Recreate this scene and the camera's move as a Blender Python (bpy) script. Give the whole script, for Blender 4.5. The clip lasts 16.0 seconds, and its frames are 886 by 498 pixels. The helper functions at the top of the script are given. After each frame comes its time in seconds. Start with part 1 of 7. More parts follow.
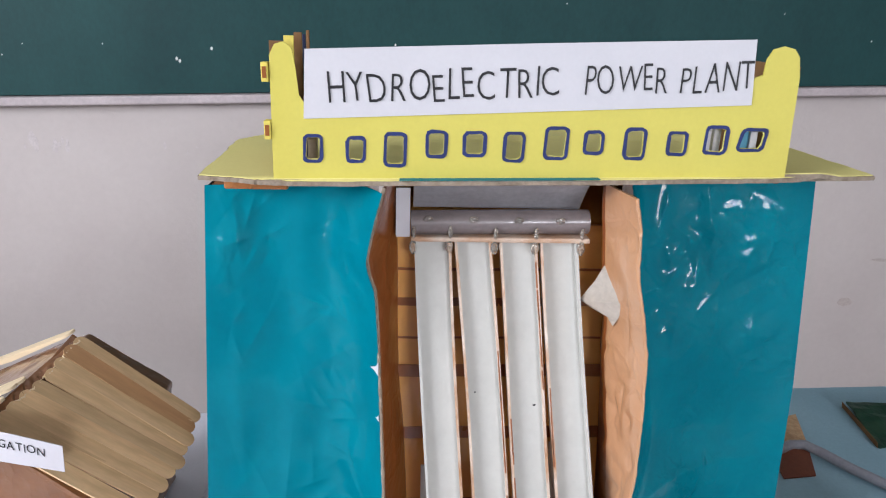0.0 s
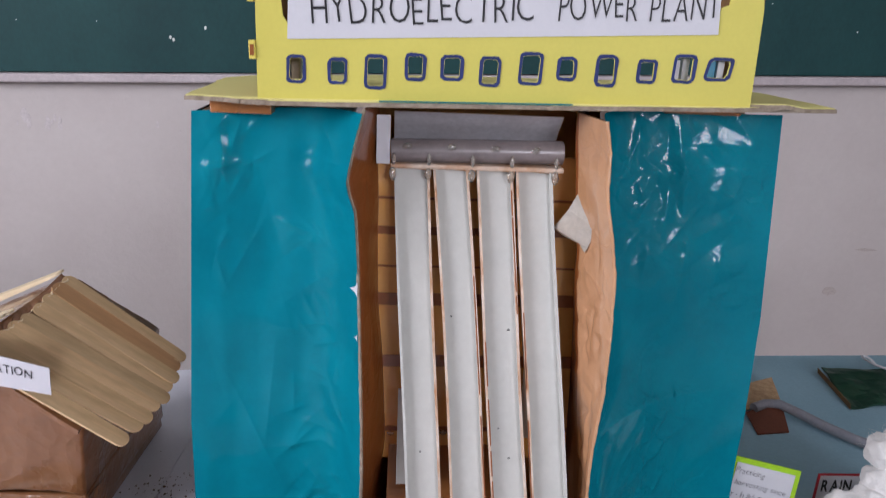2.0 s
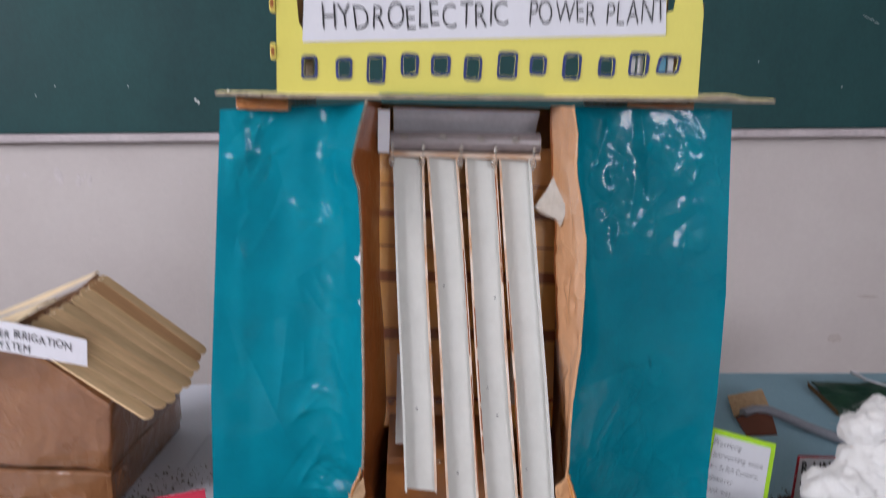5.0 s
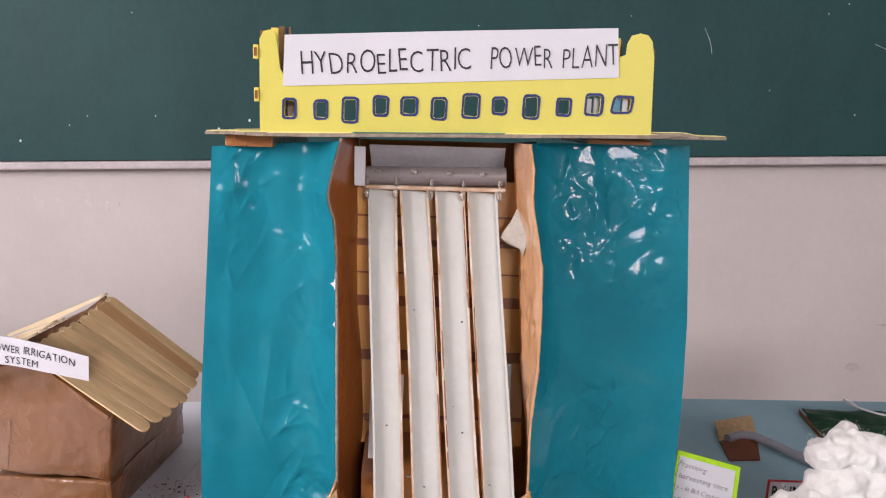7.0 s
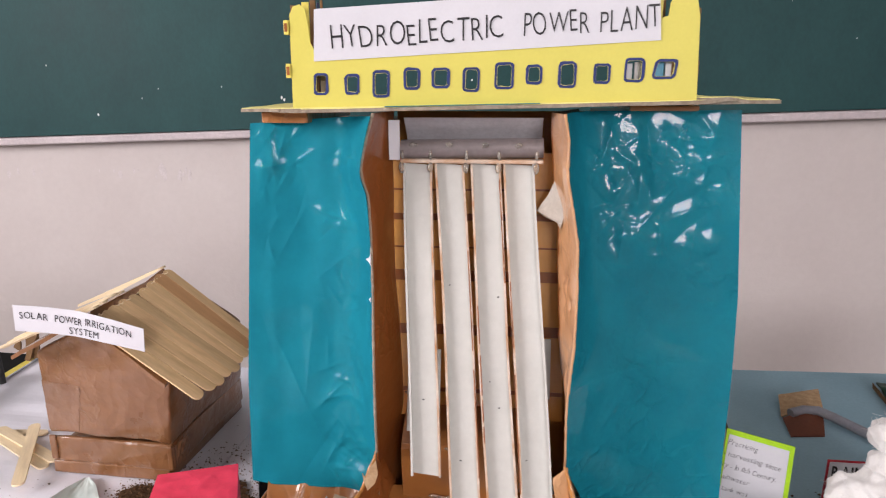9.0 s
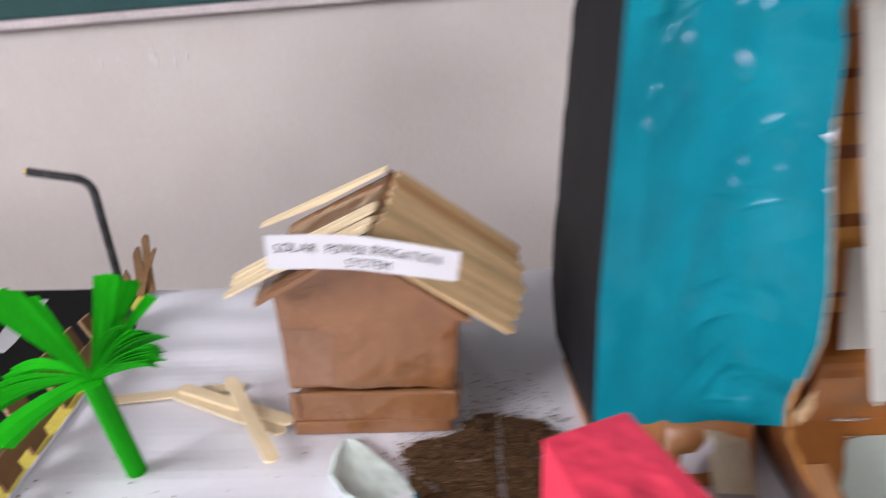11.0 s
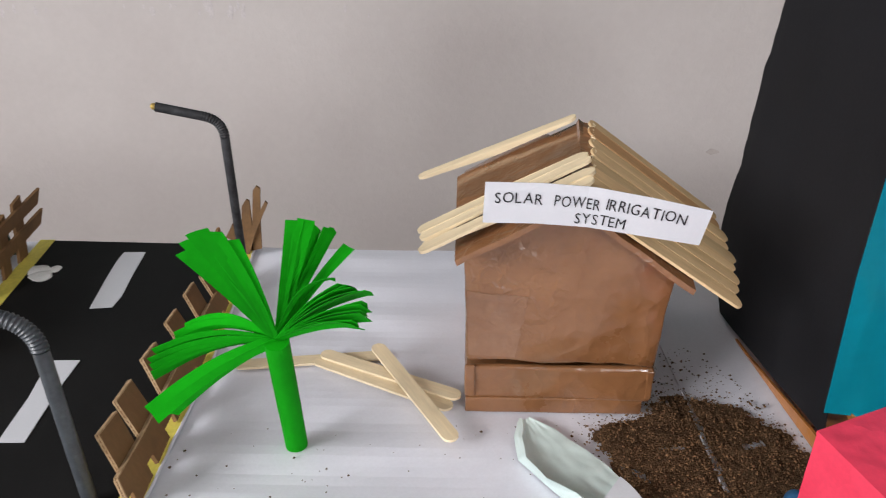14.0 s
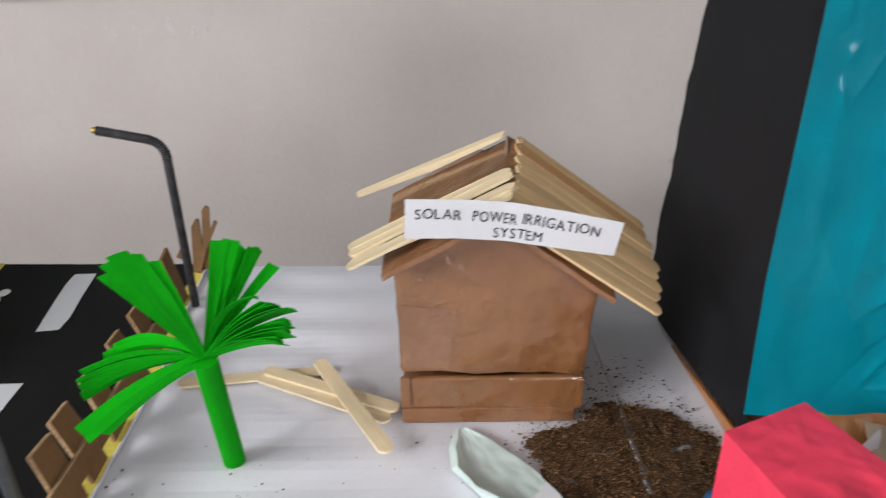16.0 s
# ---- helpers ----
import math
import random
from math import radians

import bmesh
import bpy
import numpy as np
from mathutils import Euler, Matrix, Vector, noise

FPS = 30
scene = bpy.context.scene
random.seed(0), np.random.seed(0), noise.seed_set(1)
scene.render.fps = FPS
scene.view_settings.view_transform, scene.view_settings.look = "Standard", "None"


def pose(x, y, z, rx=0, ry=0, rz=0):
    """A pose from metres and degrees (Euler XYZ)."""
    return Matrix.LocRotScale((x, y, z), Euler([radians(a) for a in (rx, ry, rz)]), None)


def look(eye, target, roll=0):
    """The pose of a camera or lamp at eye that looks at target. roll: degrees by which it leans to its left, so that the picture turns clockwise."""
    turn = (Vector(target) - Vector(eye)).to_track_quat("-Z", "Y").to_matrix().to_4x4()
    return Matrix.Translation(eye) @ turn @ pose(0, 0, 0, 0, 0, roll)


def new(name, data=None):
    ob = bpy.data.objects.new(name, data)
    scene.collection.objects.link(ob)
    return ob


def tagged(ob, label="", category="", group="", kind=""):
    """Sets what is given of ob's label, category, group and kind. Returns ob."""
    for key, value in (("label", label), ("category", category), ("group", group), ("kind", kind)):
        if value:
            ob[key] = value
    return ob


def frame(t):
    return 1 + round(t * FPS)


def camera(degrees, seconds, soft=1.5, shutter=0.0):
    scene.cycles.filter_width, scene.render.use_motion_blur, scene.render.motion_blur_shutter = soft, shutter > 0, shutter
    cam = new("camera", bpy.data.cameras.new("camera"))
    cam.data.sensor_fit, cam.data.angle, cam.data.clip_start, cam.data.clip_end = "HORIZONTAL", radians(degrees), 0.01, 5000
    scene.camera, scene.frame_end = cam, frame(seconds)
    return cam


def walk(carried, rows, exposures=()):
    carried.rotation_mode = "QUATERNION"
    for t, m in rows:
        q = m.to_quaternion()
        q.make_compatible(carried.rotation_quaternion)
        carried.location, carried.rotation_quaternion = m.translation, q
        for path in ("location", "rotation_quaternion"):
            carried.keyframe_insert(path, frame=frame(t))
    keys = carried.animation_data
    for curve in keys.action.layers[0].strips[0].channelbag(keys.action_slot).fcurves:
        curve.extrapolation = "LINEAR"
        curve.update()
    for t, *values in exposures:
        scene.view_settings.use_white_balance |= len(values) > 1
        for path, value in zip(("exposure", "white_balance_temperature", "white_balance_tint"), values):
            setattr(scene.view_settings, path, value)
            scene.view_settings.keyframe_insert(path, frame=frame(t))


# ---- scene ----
cam = camera(65.85, 16.0, soft=1.1, shutter=0.6)
PATH = [
    (0, (-0.0467, -0.4136, 0.4170), (0.0088, 0.5317, 0.0957), 1.74),
    (0.5, (-0.0433, -0.4179, 0.4143), (0.0160, 0.5266, 0.0909), 1.67),
    (1, (-0.0403, -0.4208, 0.4046), (0.0186, 0.5198, 0.0703), 1.39),
    (1.5, (-0.0394, -0.4302, 0.3891), (0.0112, 0.5063, 0.0421), 1.27),
    (2, (-0.0376, -0.4408, 0.3800), (0.0271, 0.5048, 0.0612), 2.68),
    (2.5, (-0.0363, -0.4600, 0.3442), (0.0076, 0.4681, -0.0255), 1.84),
    (3, (-0.0322, -0.4658, 0.2984), (0.0206, 0.4407, -0.1204), 2.46),
    (3.5, (-0.0268, -0.4682, 0.2754), (0.0432, 0.4367, -0.1444), 3.12),
    (4, (-0.0254, -0.4768, 0.2750), (0.0457, 0.4445, -0.1072), 3.25),
    (4.5, (-0.0252, -0.4860, 0.2939), (0.0329, 0.4540, -0.0422), 2.27),
    (5, (-0.0257, -0.5121, 0.3337), (0.0164, 0.4641, 0.1209), 1.77),
    (5.2, (-0.0266, -0.5209, 0.3434), (0.0066, 0.4595, 0.1493), 1.79),
    (7.3, (0.0259, -0.5447, 0.3442), (0.0088, 0.4388, 0.1641), 1.41),
    (7.5, (0.0313, -0.5447, 0.3454), (0.0023, 0.4382, 0.1637), 1.18),
    (8, (0.0411, -0.5402, 0.3436), (-0.0233, 0.4396, 0.1544), 0.91),
    (8.2, (0.0483, -0.5386, 0.3489), (-0.0399, 0.4362, 0.1441), 1.11),
    (10.5, (-0.1000, -0.4940, 0.3540), (-0.2055, 0.4510, 0.0450), -1.40),
    (11, (-0.2706, -0.4177, 0.3290), (-0.2624, 0.4961, -0.0773), -2.51),
    (11.5, (-0.3706, -0.3704, 0.3061), (-0.3476, 0.5305, -0.1274), -0.58),
    (12, (-0.4016, -0.3564, 0.2969), (-0.3811, 0.5398, -0.1462), 0.67),
    (12.5, (-0.4004, -0.3555, 0.2948), (-0.3670, 0.5380, -0.1531), 0.36),
    (13, (-0.3958, -0.3563, 0.2924), (-0.3572, 0.5358, -0.1578), 0.08),
    (13.5, (-0.3975, -0.3614, 0.2941), (-0.3671, 0.5333, -0.1514), 0.00),
    (14, (-0.4009, -0.3691, 0.2970), (-0.3908, 0.5305, -0.1396), -0.05),
    (14.5, (-0.4022, -0.3757, 0.2997), (-0.4118, 0.5256, -0.1334), -0.29),
    (15, (-0.3972, -0.3793, 0.2993), (-0.4045, 0.5216, -0.1347), -0.18),
    (15.5, (-0.3909, -0.3804, 0.2999), (-0.3913, 0.5214, -0.1324), -0.34),
    (16, (-0.3686, -0.3797, 0.3031), (-0.3322, 0.5271, -0.1169), -0.65),
]
# seconds, stops, white balance
LIGHT = [(0, -0.25, 6200, 15), (1.5, -0.48, 6170, 18), (2.5, -0.59, 6150, 20), (3.5, -0.37, 6250, 13), (4, -0.39, 6100, 11), (5, -0.52, 6250, 18), (7.3, -0.2, 6850, 23), (8.2, -0.2, 6850, 23), (10.5, -0.05, 6650, 17), (11.0, -0.17, 6500, 17), (11.5, -0.32, 6500, 11), (14, -0.41, 6530, 12), (16, -0.43, 6550, 10)]
walk(cam, [(t, look(eye, target, roll)) for t, eye, target, roll in PATH], LIGHT)

# ---- world and light: daylight through the windows of a classroom ----
world = bpy.data.worlds.new("daylight")
scene.world = world
world.use_nodes = True
wn = world.node_tree
sky = wn.nodes.new("ShaderNodeTexSky")
sky.sky_type = "NISHITA"
sky.sun_disc = False
sky.sun_elevation, sky.sun_rotation = radians(40), radians(200)
wn.links.new(sky.outputs[0], wn.nodes["Background"].inputs[0])
wn.nodes["Background"].inputs[1].default_value = 0.1


def window_light(name, eye, target, wide, high, watts, colour):
    lamp = bpy.data.lights.new(name, "AREA")
    lamp.shape, lamp.size, lamp.size_y, lamp.energy, lamp.color = "RECTANGLE", wide, high, watts, colour
    ob = new(name, lamp)
    ob.matrix_basis = look(eye, target)
    return ob


window_light("window_light_left", (-2.52, -1.35, 1.05), (0.0, -0.2, 0.1), 1.5, 0.85, 101, (0.97, 0.985, 1.0))
window_light("window_light_back", (1.75, -5.95, 1.62), (0.0, 0.0, 0.2), 1.55, 0.95, 164, (0.955, 0.98, 1.0))

# ---- materials ----


def mat(name, col, rough, col2=None, scale=30.0, grain=400.0, bump=0.15, dist=0.0006, coat=0.0, coat_rough=0.1, spec=0.5, stretch=(1, 1, 1), vary=0.0, sheen=0.0, metal=0.0, fine=0.12, crumple=0.0, folds=14.0, deep=0.004, grains=0.0, lines=0.0, mesh=70.0):
    """A surface with blotches between two colours at one scale, a finer grain, and a fine relief."""
    m = bpy.data.materials.new(name)
    m.use_nodes = True
    t = m.node_tree
    p = t.nodes["Principled BSDF"]
    tc = t.nodes.new("ShaderNodeTexCoord")
    mp = t.nodes.new("ShaderNodeMapping")
    mp.inputs["Scale"].default_value = stretch
    t.links.new(tc.outputs["Object"], mp.inputs[0])

    def tex(sc, det, rgh=0.6):
        n = t.nodes.new("ShaderNodeTexNoise")
        n.inputs["Scale"].default_value, n.inputs["Detail"].default_value, n.inputs["Roughness"].default_value = sc, det, rgh
        t.links.new(mp.outputs[0], n.inputs["Vector"])
        return n

    big, small = tex(scale, 5), tex(grain, 4)
    ramp = t.nodes.new("ShaderNodeMapRange")
    ramp.inputs["From Min"].default_value, ramp.inputs["From Max"].default_value = 0.32, 0.68
    t.links.new(big.outputs["Fac"], ramp.inputs[0])
    mix = t.nodes.new("ShaderNodeMix")
    mix.data_type = "RGBA"
    c2 = col2 or tuple(c * 0.86 for c in col)
    mix.inputs[6].default_value, mix.inputs[7].default_value = (*c2, 1), (*col, 1)
    t.links.new(ramp.outputs[0], mix.inputs[0])
    hsv = t.nodes.new("ShaderNodeHueSaturation")
    t.links.new(mix.outputs[2], hsv.inputs["Color"])
    val = t.nodes.new("ShaderNodeMapRange")
    val.inputs["From Min"].default_value, val.inputs["From Max"].default_value = 0.25, 0.75
    val.inputs["To Min"].default_value, val.inputs["To Max"].default_value = 1 - fine, 1 + fine
    t.links.new(small.outputs["Fac"], val.inputs[0])
    out = val.outputs[0]
    if vary:
        info = t.nodes.new("ShaderNodeObjectInfo")
        vr = t.nodes.new("ShaderNodeMapRange")
        vr.inputs["To Min"].default_value, vr.inputs["To Max"].default_value = 1 - vary, 1 + vary
        t.links.new(info.outputs["Random"], vr.inputs[0])
        mul = t.nodes.new("ShaderNodeMath")
        mul.operation = "MULTIPLY"
        t.links.new(out, mul.inputs[0])
        t.links.new(vr.outputs[0], mul.inputs[1])
        out = mul.outputs[0]
    if grains:
        geo = t.nodes.new("ShaderNodeNewGeometry")
        gr = t.nodes.new("ShaderNodeMapRange")
        gr.inputs["To Min"].default_value, gr.inputs["To Max"].default_value = 1 - grains, 1 + grains
        t.links.new(geo.outputs["Random Per Island"], gr.inputs[0])
        mul = t.nodes.new("ShaderNodeMath")
        mul.operation = "MULTIPLY"
        t.links.new(out, mul.inputs[0])
        t.links.new(gr.outputs[0], mul.inputs[1])
        out = mul.outputs[0]
    t.links.new(out, hsv.inputs["Value"])
    t.links.new(hsv.outputs[0], p.inputs["Base Color"])
    rr = t.nodes.new("ShaderNodeMapRange")
    rr.inputs["To Min"].default_value, rr.inputs["To Max"].default_value = max(0.02, rough - 0.1), min(1, rough + 0.1)
    t.links.new(big.outputs["Fac"], rr.inputs[0])
    t.links.new(rr.outputs[0], p.inputs["Roughness"])
    b = t.nodes.new("ShaderNodeBump")
    b.inputs["Strength"].default_value, b.inputs["Distance"].default_value = bump, dist
    t.links.new(small.outputs["Fac"], b.inputs["Height"])
    if crumple:
        warp = tex(folds * 0.8, 3)
        off = t.nodes.new("ShaderNodeVectorMath")
        off.operation = "MULTIPLY_ADD"
        off.inputs[1].default_value = (0.9 / folds,) * 3
        t.links.new(warp.outputs["Color"], off.inputs[0])
        t.links.new(mp.outputs[0], off.inputs[2])
        ridge = t.nodes.new("ShaderNodeTexVoronoi")
        ridge.inputs["Scale"].default_value = folds
        ridge.inputs["Detail"].default_value, ridge.inputs["Roughness"].default_value = 1.0, 0.4
        t.links.new(off.outputs[0], ridge.inputs["Vector"])
        b2 = t.nodes.new("ShaderNodeBump")
        b2.inputs["Strength"].default_value, b2.inputs["Distance"].default_value = crumple, deep
        t.links.new(ridge.outputs["Distance"], b2.inputs["Height"])
        t.links.new(b2.outputs[0], b.inputs["Normal"])
    if lines:
        # thin sharp creases, gathered in patches
        bend = tex(mesh * 0.35, 4)
        shift = t.nodes.new("ShaderNodeVectorMath")
        shift.operation = "MULTIPLY_ADD"
        shift.inputs[1].default_value = (2.6 / mesh,) * 3
        t.links.new(bend.outputs["Color"], shift.inputs[0])
        t.links.new(mp.outputs[0], shift.inputs[2])
        net = t.nodes.new("ShaderNodeTexVoronoi")
        net.feature = "DISTANCE_TO_EDGE"
        net.inputs["Scale"].default_value = mesh
        t.links.new(shift.outputs[0], net.inputs["Vector"])
        thin = t.nodes.new("ShaderNodeMapRange")
        thin.inputs["From Min"].default_value, thin.inputs["From Max"].default_value = 0.0, 0.16
        thin.inputs["To Min"].default_value, thin.inputs["To Max"].default_value = 1.0, 0.0
        t.links.new(net.outputs["Distance"], thin.inputs[0])
        where = t.nodes.new("ShaderNodeMapRange")
        where.inputs["From Min"].default_value, where.inputs["From Max"].default_value = 0.46, 0.62
        t.links.new(tex(mesh * 0.22, 3).outputs["Fac"], where.inputs[0])
        both = t.nodes.new("ShaderNodeMath")
        both.operation = "MULTIPLY"
        t.links.new(thin.outputs[0], both.inputs[0])
        t.links.new(where.outputs[0], both.inputs[1])
        b3 = t.nodes.new("ShaderNodeBump")
        b3.inputs["Strength"].default_value, b3.inputs["Distance"].default_value = lines, 0.0012
        t.links.new(both.outputs[0], b3.inputs["Height"])
        t.links.new(b.outputs[0], b3.inputs["Normal"])
        b = b3
    t.links.new(b.outputs[0], p.inputs["Normal"])
    p.inputs["Coat Weight"].default_value, p.inputs["Coat Roughness"].default_value = coat, coat_rough
    p.inputs["Specular IOR Level"].default_value, p.inputs["Metallic"].default_value = spec, metal
    if sheen:
        p.inputs["Sheen Weight"].default_value = sheen
    return m


WALL = mat("wall_paint", (0.565, 0.522, 0.505), 0.75, (0.525, 0.478, 0.462), 3.5, 60, 0.35, 0.004, spec=0.25, fine=0.025)
BOARD = mat("chalkboard_paint", (0.010, 0.061, 0.061), 0.58, (0.002, 0.039, 0.041), 4.0, 160, 0.1, fine=0.12, spec=0.3, stretch=(1, 1, 0.6))
LEDGE = mat("ledge_paint", (0.55, 0.49, 0.50), 0.6, (0.42, 0.37, 0.38), 8, 120, 0.3, 0.002)
CHALK = mat("chalk", (0.75, 0.78, 0.76), 0.9)
FLOOR = mat("floor_stone", (0.33, 0.31, 0.29), 0.5, (0.25, 0.23, 0.21), 6, 200, 0.1)
CEIL = mat("ceiling_paint", (0.75, 0.74, 0.72), 0.8, None, 2, 80, 0.1)
CLOTH = mat("white_table_paper", (0.80, 0.80, 0.87), 0.55, (0.74, 0.74, 0.81), 9, 500, 0.08, fine=0.03, spec=0.4)
WOODLEG = mat("table_wood", (0.22, 0.12, 0.06), 0.5, (0.14, 0.07, 0.035), 12, 90, 0.2, stretch=(1, 1, 0.1))
BLUEB = mat("pale_blue_board", (0.30, 0.48, 0.57), 0.6, (0.25, 0.42, 0.51), 9, 300, 0.1, fine=0.06)
TEAL = mat("teal_glazed_paper", (0.0, 0.205, 0.275), 0.5, (0.0, 0.165, 0.228), 22, 60, 0.1, 0.001, coat=0.22, coat_rough=0.05, spec=0.02, fine=0.03, crumple=0.08, folds=30, deep=0.003, lines=0.03, mesh=60)
# Pillar paper without gloss, darkened in colour for the folded-out strip's shade.
TEALM = mat("shaded_teal_paper", (0.0, 0.150, 0.205), 0.6, (0.0, 0.125, 0.172), 22, 60, 0.1, 0.001, spec=0.05, fine=0.03, crumple=0.08, folds=30, deep=0.003)
TEALR = mat("crinkled_teal_paper", (0.0, 0.218, 0.290), 0.5, (0.0, 0.176, 0.242), 22, 320, 0.22, 0.0007, coat=0.34, coat_rough=0.045, spec=0.02, fine=0.03, crumple=0.22, folds=60, deep=0.003, lines=0.7, mesh=60)
BLACK = mat("black_paper", (0.0105, 0.010, 0.012), 0.7, (0.0075, 0.007, 0.0085), 20, 500, 0.12, fine=0.12, spec=0.25)
ASPH = mat("black_road_paper", (0.0075, 0.007, 0.007), 0.7, (0.005, 0.0045, 0.0045), 14, 500, 0.15, fine=0.2, spec=0.22)
TAPE = mat("brown_packing_tape", (0.44, 0.172, 0.046), 0.34, (0.37, 0.138, 0.036), 14, 120, 0.15, 0.0008, coat=0.45, coat_rough=0.07, fine=0.05, crumple=0.45, folds=36, deep=0.004, lines=0.5, mesh=50)
# Brown tape darkened in colour for walls that lie in shade.
TAPEI = mat("shaded_brown_tape", (0.295, 0.092, 0.022), 0.36, (0.225, 0.066, 0.016), 14, 120, 0.15, 0.0008, coat=0.4, coat_rough=0.08, fine=0.05, crumple=0.3, folds=36, deep=0.003, lines=0.4, mesh=50)
TAPEB = mat("mid_brown_tape", (0.365, 0.142, 0.034), 0.34, (0.29, 0.106, 0.025), 18, 120, 0.12, 0.0006, coat=0.35, coat_rough=0.1, fine=0.04, crumple=0.12, folds=30, deep=0.003)
TAPED = mat("brown_seam_and_shade", (0.31, 0.105, 0.026), 0.3, (0.25, 0.078, 0.020), 30, 160, 0.2, coat=0.4)
KRAFT = mat("brown_kraft_paper", (0.265, 0.118, 0.048), 0.30, (0.205, 0.088, 0.034), 16, 140, 0.2, 0.0010, coat=0.85, coat_rough=0.09, fine=0.05, crumple=0.6, folds=30, deep=0.005, lines=0.4, mesh=70)
CARD = mat("cardboard", (0.215, 0.110, 0.040), 0.8, (0.165, 0.082, 0.029), 30, 350, 0.3, fine=0.12, stretch=(1, 1, 0.3))
CARDB = mat("brown_mottled_cardboard", (0.21, 0.112, 0.046), 0.8, (0.15, 0.078, 0.032), 40, 350, 0.3, fine=0.15)
TAPEL = mat("pale_lit_brown_tape", (0.62, 0.335, 0.155), 0.36, (0.56, 0.290, 0.130), 14, 120, 0.15, 0.0008, coat=0.6, coat_rough=0.05, fine=0.03, crumple=0.4, folds=40, deep=0.004, lines=0.5, mesh=50)
TAPEM = mat("wrinkled_lit_brown_tape", (0.60, 0.330, 0.175), 0.34, (0.54, 0.285, 0.145), 14, 120, 0.15, 0.0008, coat=1.0, coat_rough=0.07, fine=0.03, crumple=0.35, folds=40, deep=0.003, lines=0.5, mesh=45)
SCRAP = mat("translucent_tape_scrap", (0.50, 0.46, 0.40), 0.4, (0.44, 0.39, 0.33), 60, 300, 0.1, coat=0.3)
# Tape brightened in colour to stand in for light deep in the chute.
TAPEG = mat("lit_golden_brown_tape", (0.74, 0.365, 0.088), 0.34, (0.67, 0.315, 0.070), 14, 120, 0.15, 0.0008, coat=0.5, coat_rough=0.06, fine=0.03, crumple=0.25, folds=45, deep=0.003)
TAPEO = mat("orange_brown_tape", (0.50, 0.215, 0.052), 0.32, (0.42, 0.17, 0.040), 18, 120, 0.15, 0.0008, coat=0.45, coat_rough=0.06, fine=0.04, crumple=0.3, folds=45, deep=0.003, lines=0.3)
CARDD = mat("dark_cut_and_shade_card", (0.155, 0.115, 0.08), 0.85, (0.09, 0.066, 0.046), 90, 400, 0.4, 0.001, fine=0.15)
CARDG = mat("grey_corrugated_edge", (0.36, 0.30, 0.23), 0.85, (0.22, 0.17, 0.12), 160, 500, 0.5, 0.001, fine=0.2)
CARDP = mat("pale_cut_cardboard", (0.52, 0.36, 0.21), 0.85, (0.36, 0.22, 0.11), 160, 500, 0.4, 0.001, fine=0.15)
# Lighter copy of the stick wood: light on the left slope is in the colour.
STICK = mat("pale_lit_craft_wood", (0.83, 0.69, 0.47), 0.6, (0.76, 0.60, 0.385), 35, 420, 0.25, fine=0.1, vary=0.08, stretch=(0.12, 1, 1))
# Darker copy with stains: the right slope's shade is in the colour.
STICKR = mat("stained_shaded_craft_wood", (0.70, 0.505, 0.285), 0.62, (0.53, 0.350, 0.175), 28, 420, 0.25, fine=0.12, vary=0.20, stretch=(0.12, 1, 1))
STICKO = mat("orange_craft_wood", (0.52, 0.30, 0.14), 0.6, (0.46, 0.25, 0.11), 35, 420, 0.25, fine=0.1, stretch=(0.12, 1, 1))
PLANK = mat("grey_brown_board", (0.52, 0.41, 0.285), 0.45, (0.36, 0.275, 0.18), 60, 300, 0.3, fine=0.14, stretch=(1, 0.08, 1), coat=0.2)
WHITE = mat("white_paper", (0.64, 0.645, 0.68), 0.6, (0.605, 0.61, 0.645), 20, 500, 0.08, fine=0.02)
MINT = mat("mint_white_paper", (0.60, 0.70, 0.67), 0.5, (0.55, 0.65, 0.62), 20, 400, 0.1, fine=0.03)
PVC = mat("white_plastic_trunking", (0.575, 0.580, 0.545), 0.5, (0.525, 0.53, 0.495), 25, 200, 0.05, fine=0.03, spec=0.3)
PVCE = mat("yellowed_plastic_edge", (0.70, 0.60, 0.50), 0.35, (0.45, 0.22, 0.09), 45, 300, 0.1, fine=0.1)
PVCG = mat("grey_plastic_pipe", (0.22, 0.19, 0.19), 0.3, (0.18, 0.155, 0.155), 30, 300, 0.1, coat=0.3)
GUTTER = mat("grey_plastic_gutter", (0.60, 0.60, 0.63), 0.18, (0.50, 0.49, 0.52), 30, 300, 0.05, coat=0.9)
GLUE = mat("hot_glue", (0.90, 0.88, 0.80), 0.12, None, 50, 300, 0.05, coat=0.4)
GLUE.node_tree.nodes["Principled BSDF"].inputs["Transmission Weight"].default_value = 0.85
RUST = mat("rust_brown_stain", (0.30, 0.10, 0.03), 0.6, (0.22, 0.07, 0.02), 90, 400, 0.2)
YELLOW = mat("yellow_paper", (0.66, 0.60, 0.115), 0.55, (0.63, 0.565, 0.10), 18, 400, 0.1, fine=0.025)
YPALE = mat("pale_lit_yellow_paper", (0.80, 0.745, 0.29), 0.55, (0.76, 0.70, 0.25), 18, 400, 0.1, fine=0.025)
YTAPE = mat("yellow_tape", (0.78, 0.66, 0.12), 0.5, None, 30, 300, 0.1)
BLUEINK = mat("blue_marker_ink", (0.012, 0.03, 0.16), 0.6, (0.008, 0.02, 0.11), 60, 500, 0.1)
INK = mat("black_marker_ink", (0.012, 0.012, 0.015), 0.5)
INKG = mat("grey_pen_ink", (0.07, 0.07, 0.09), 0.6)
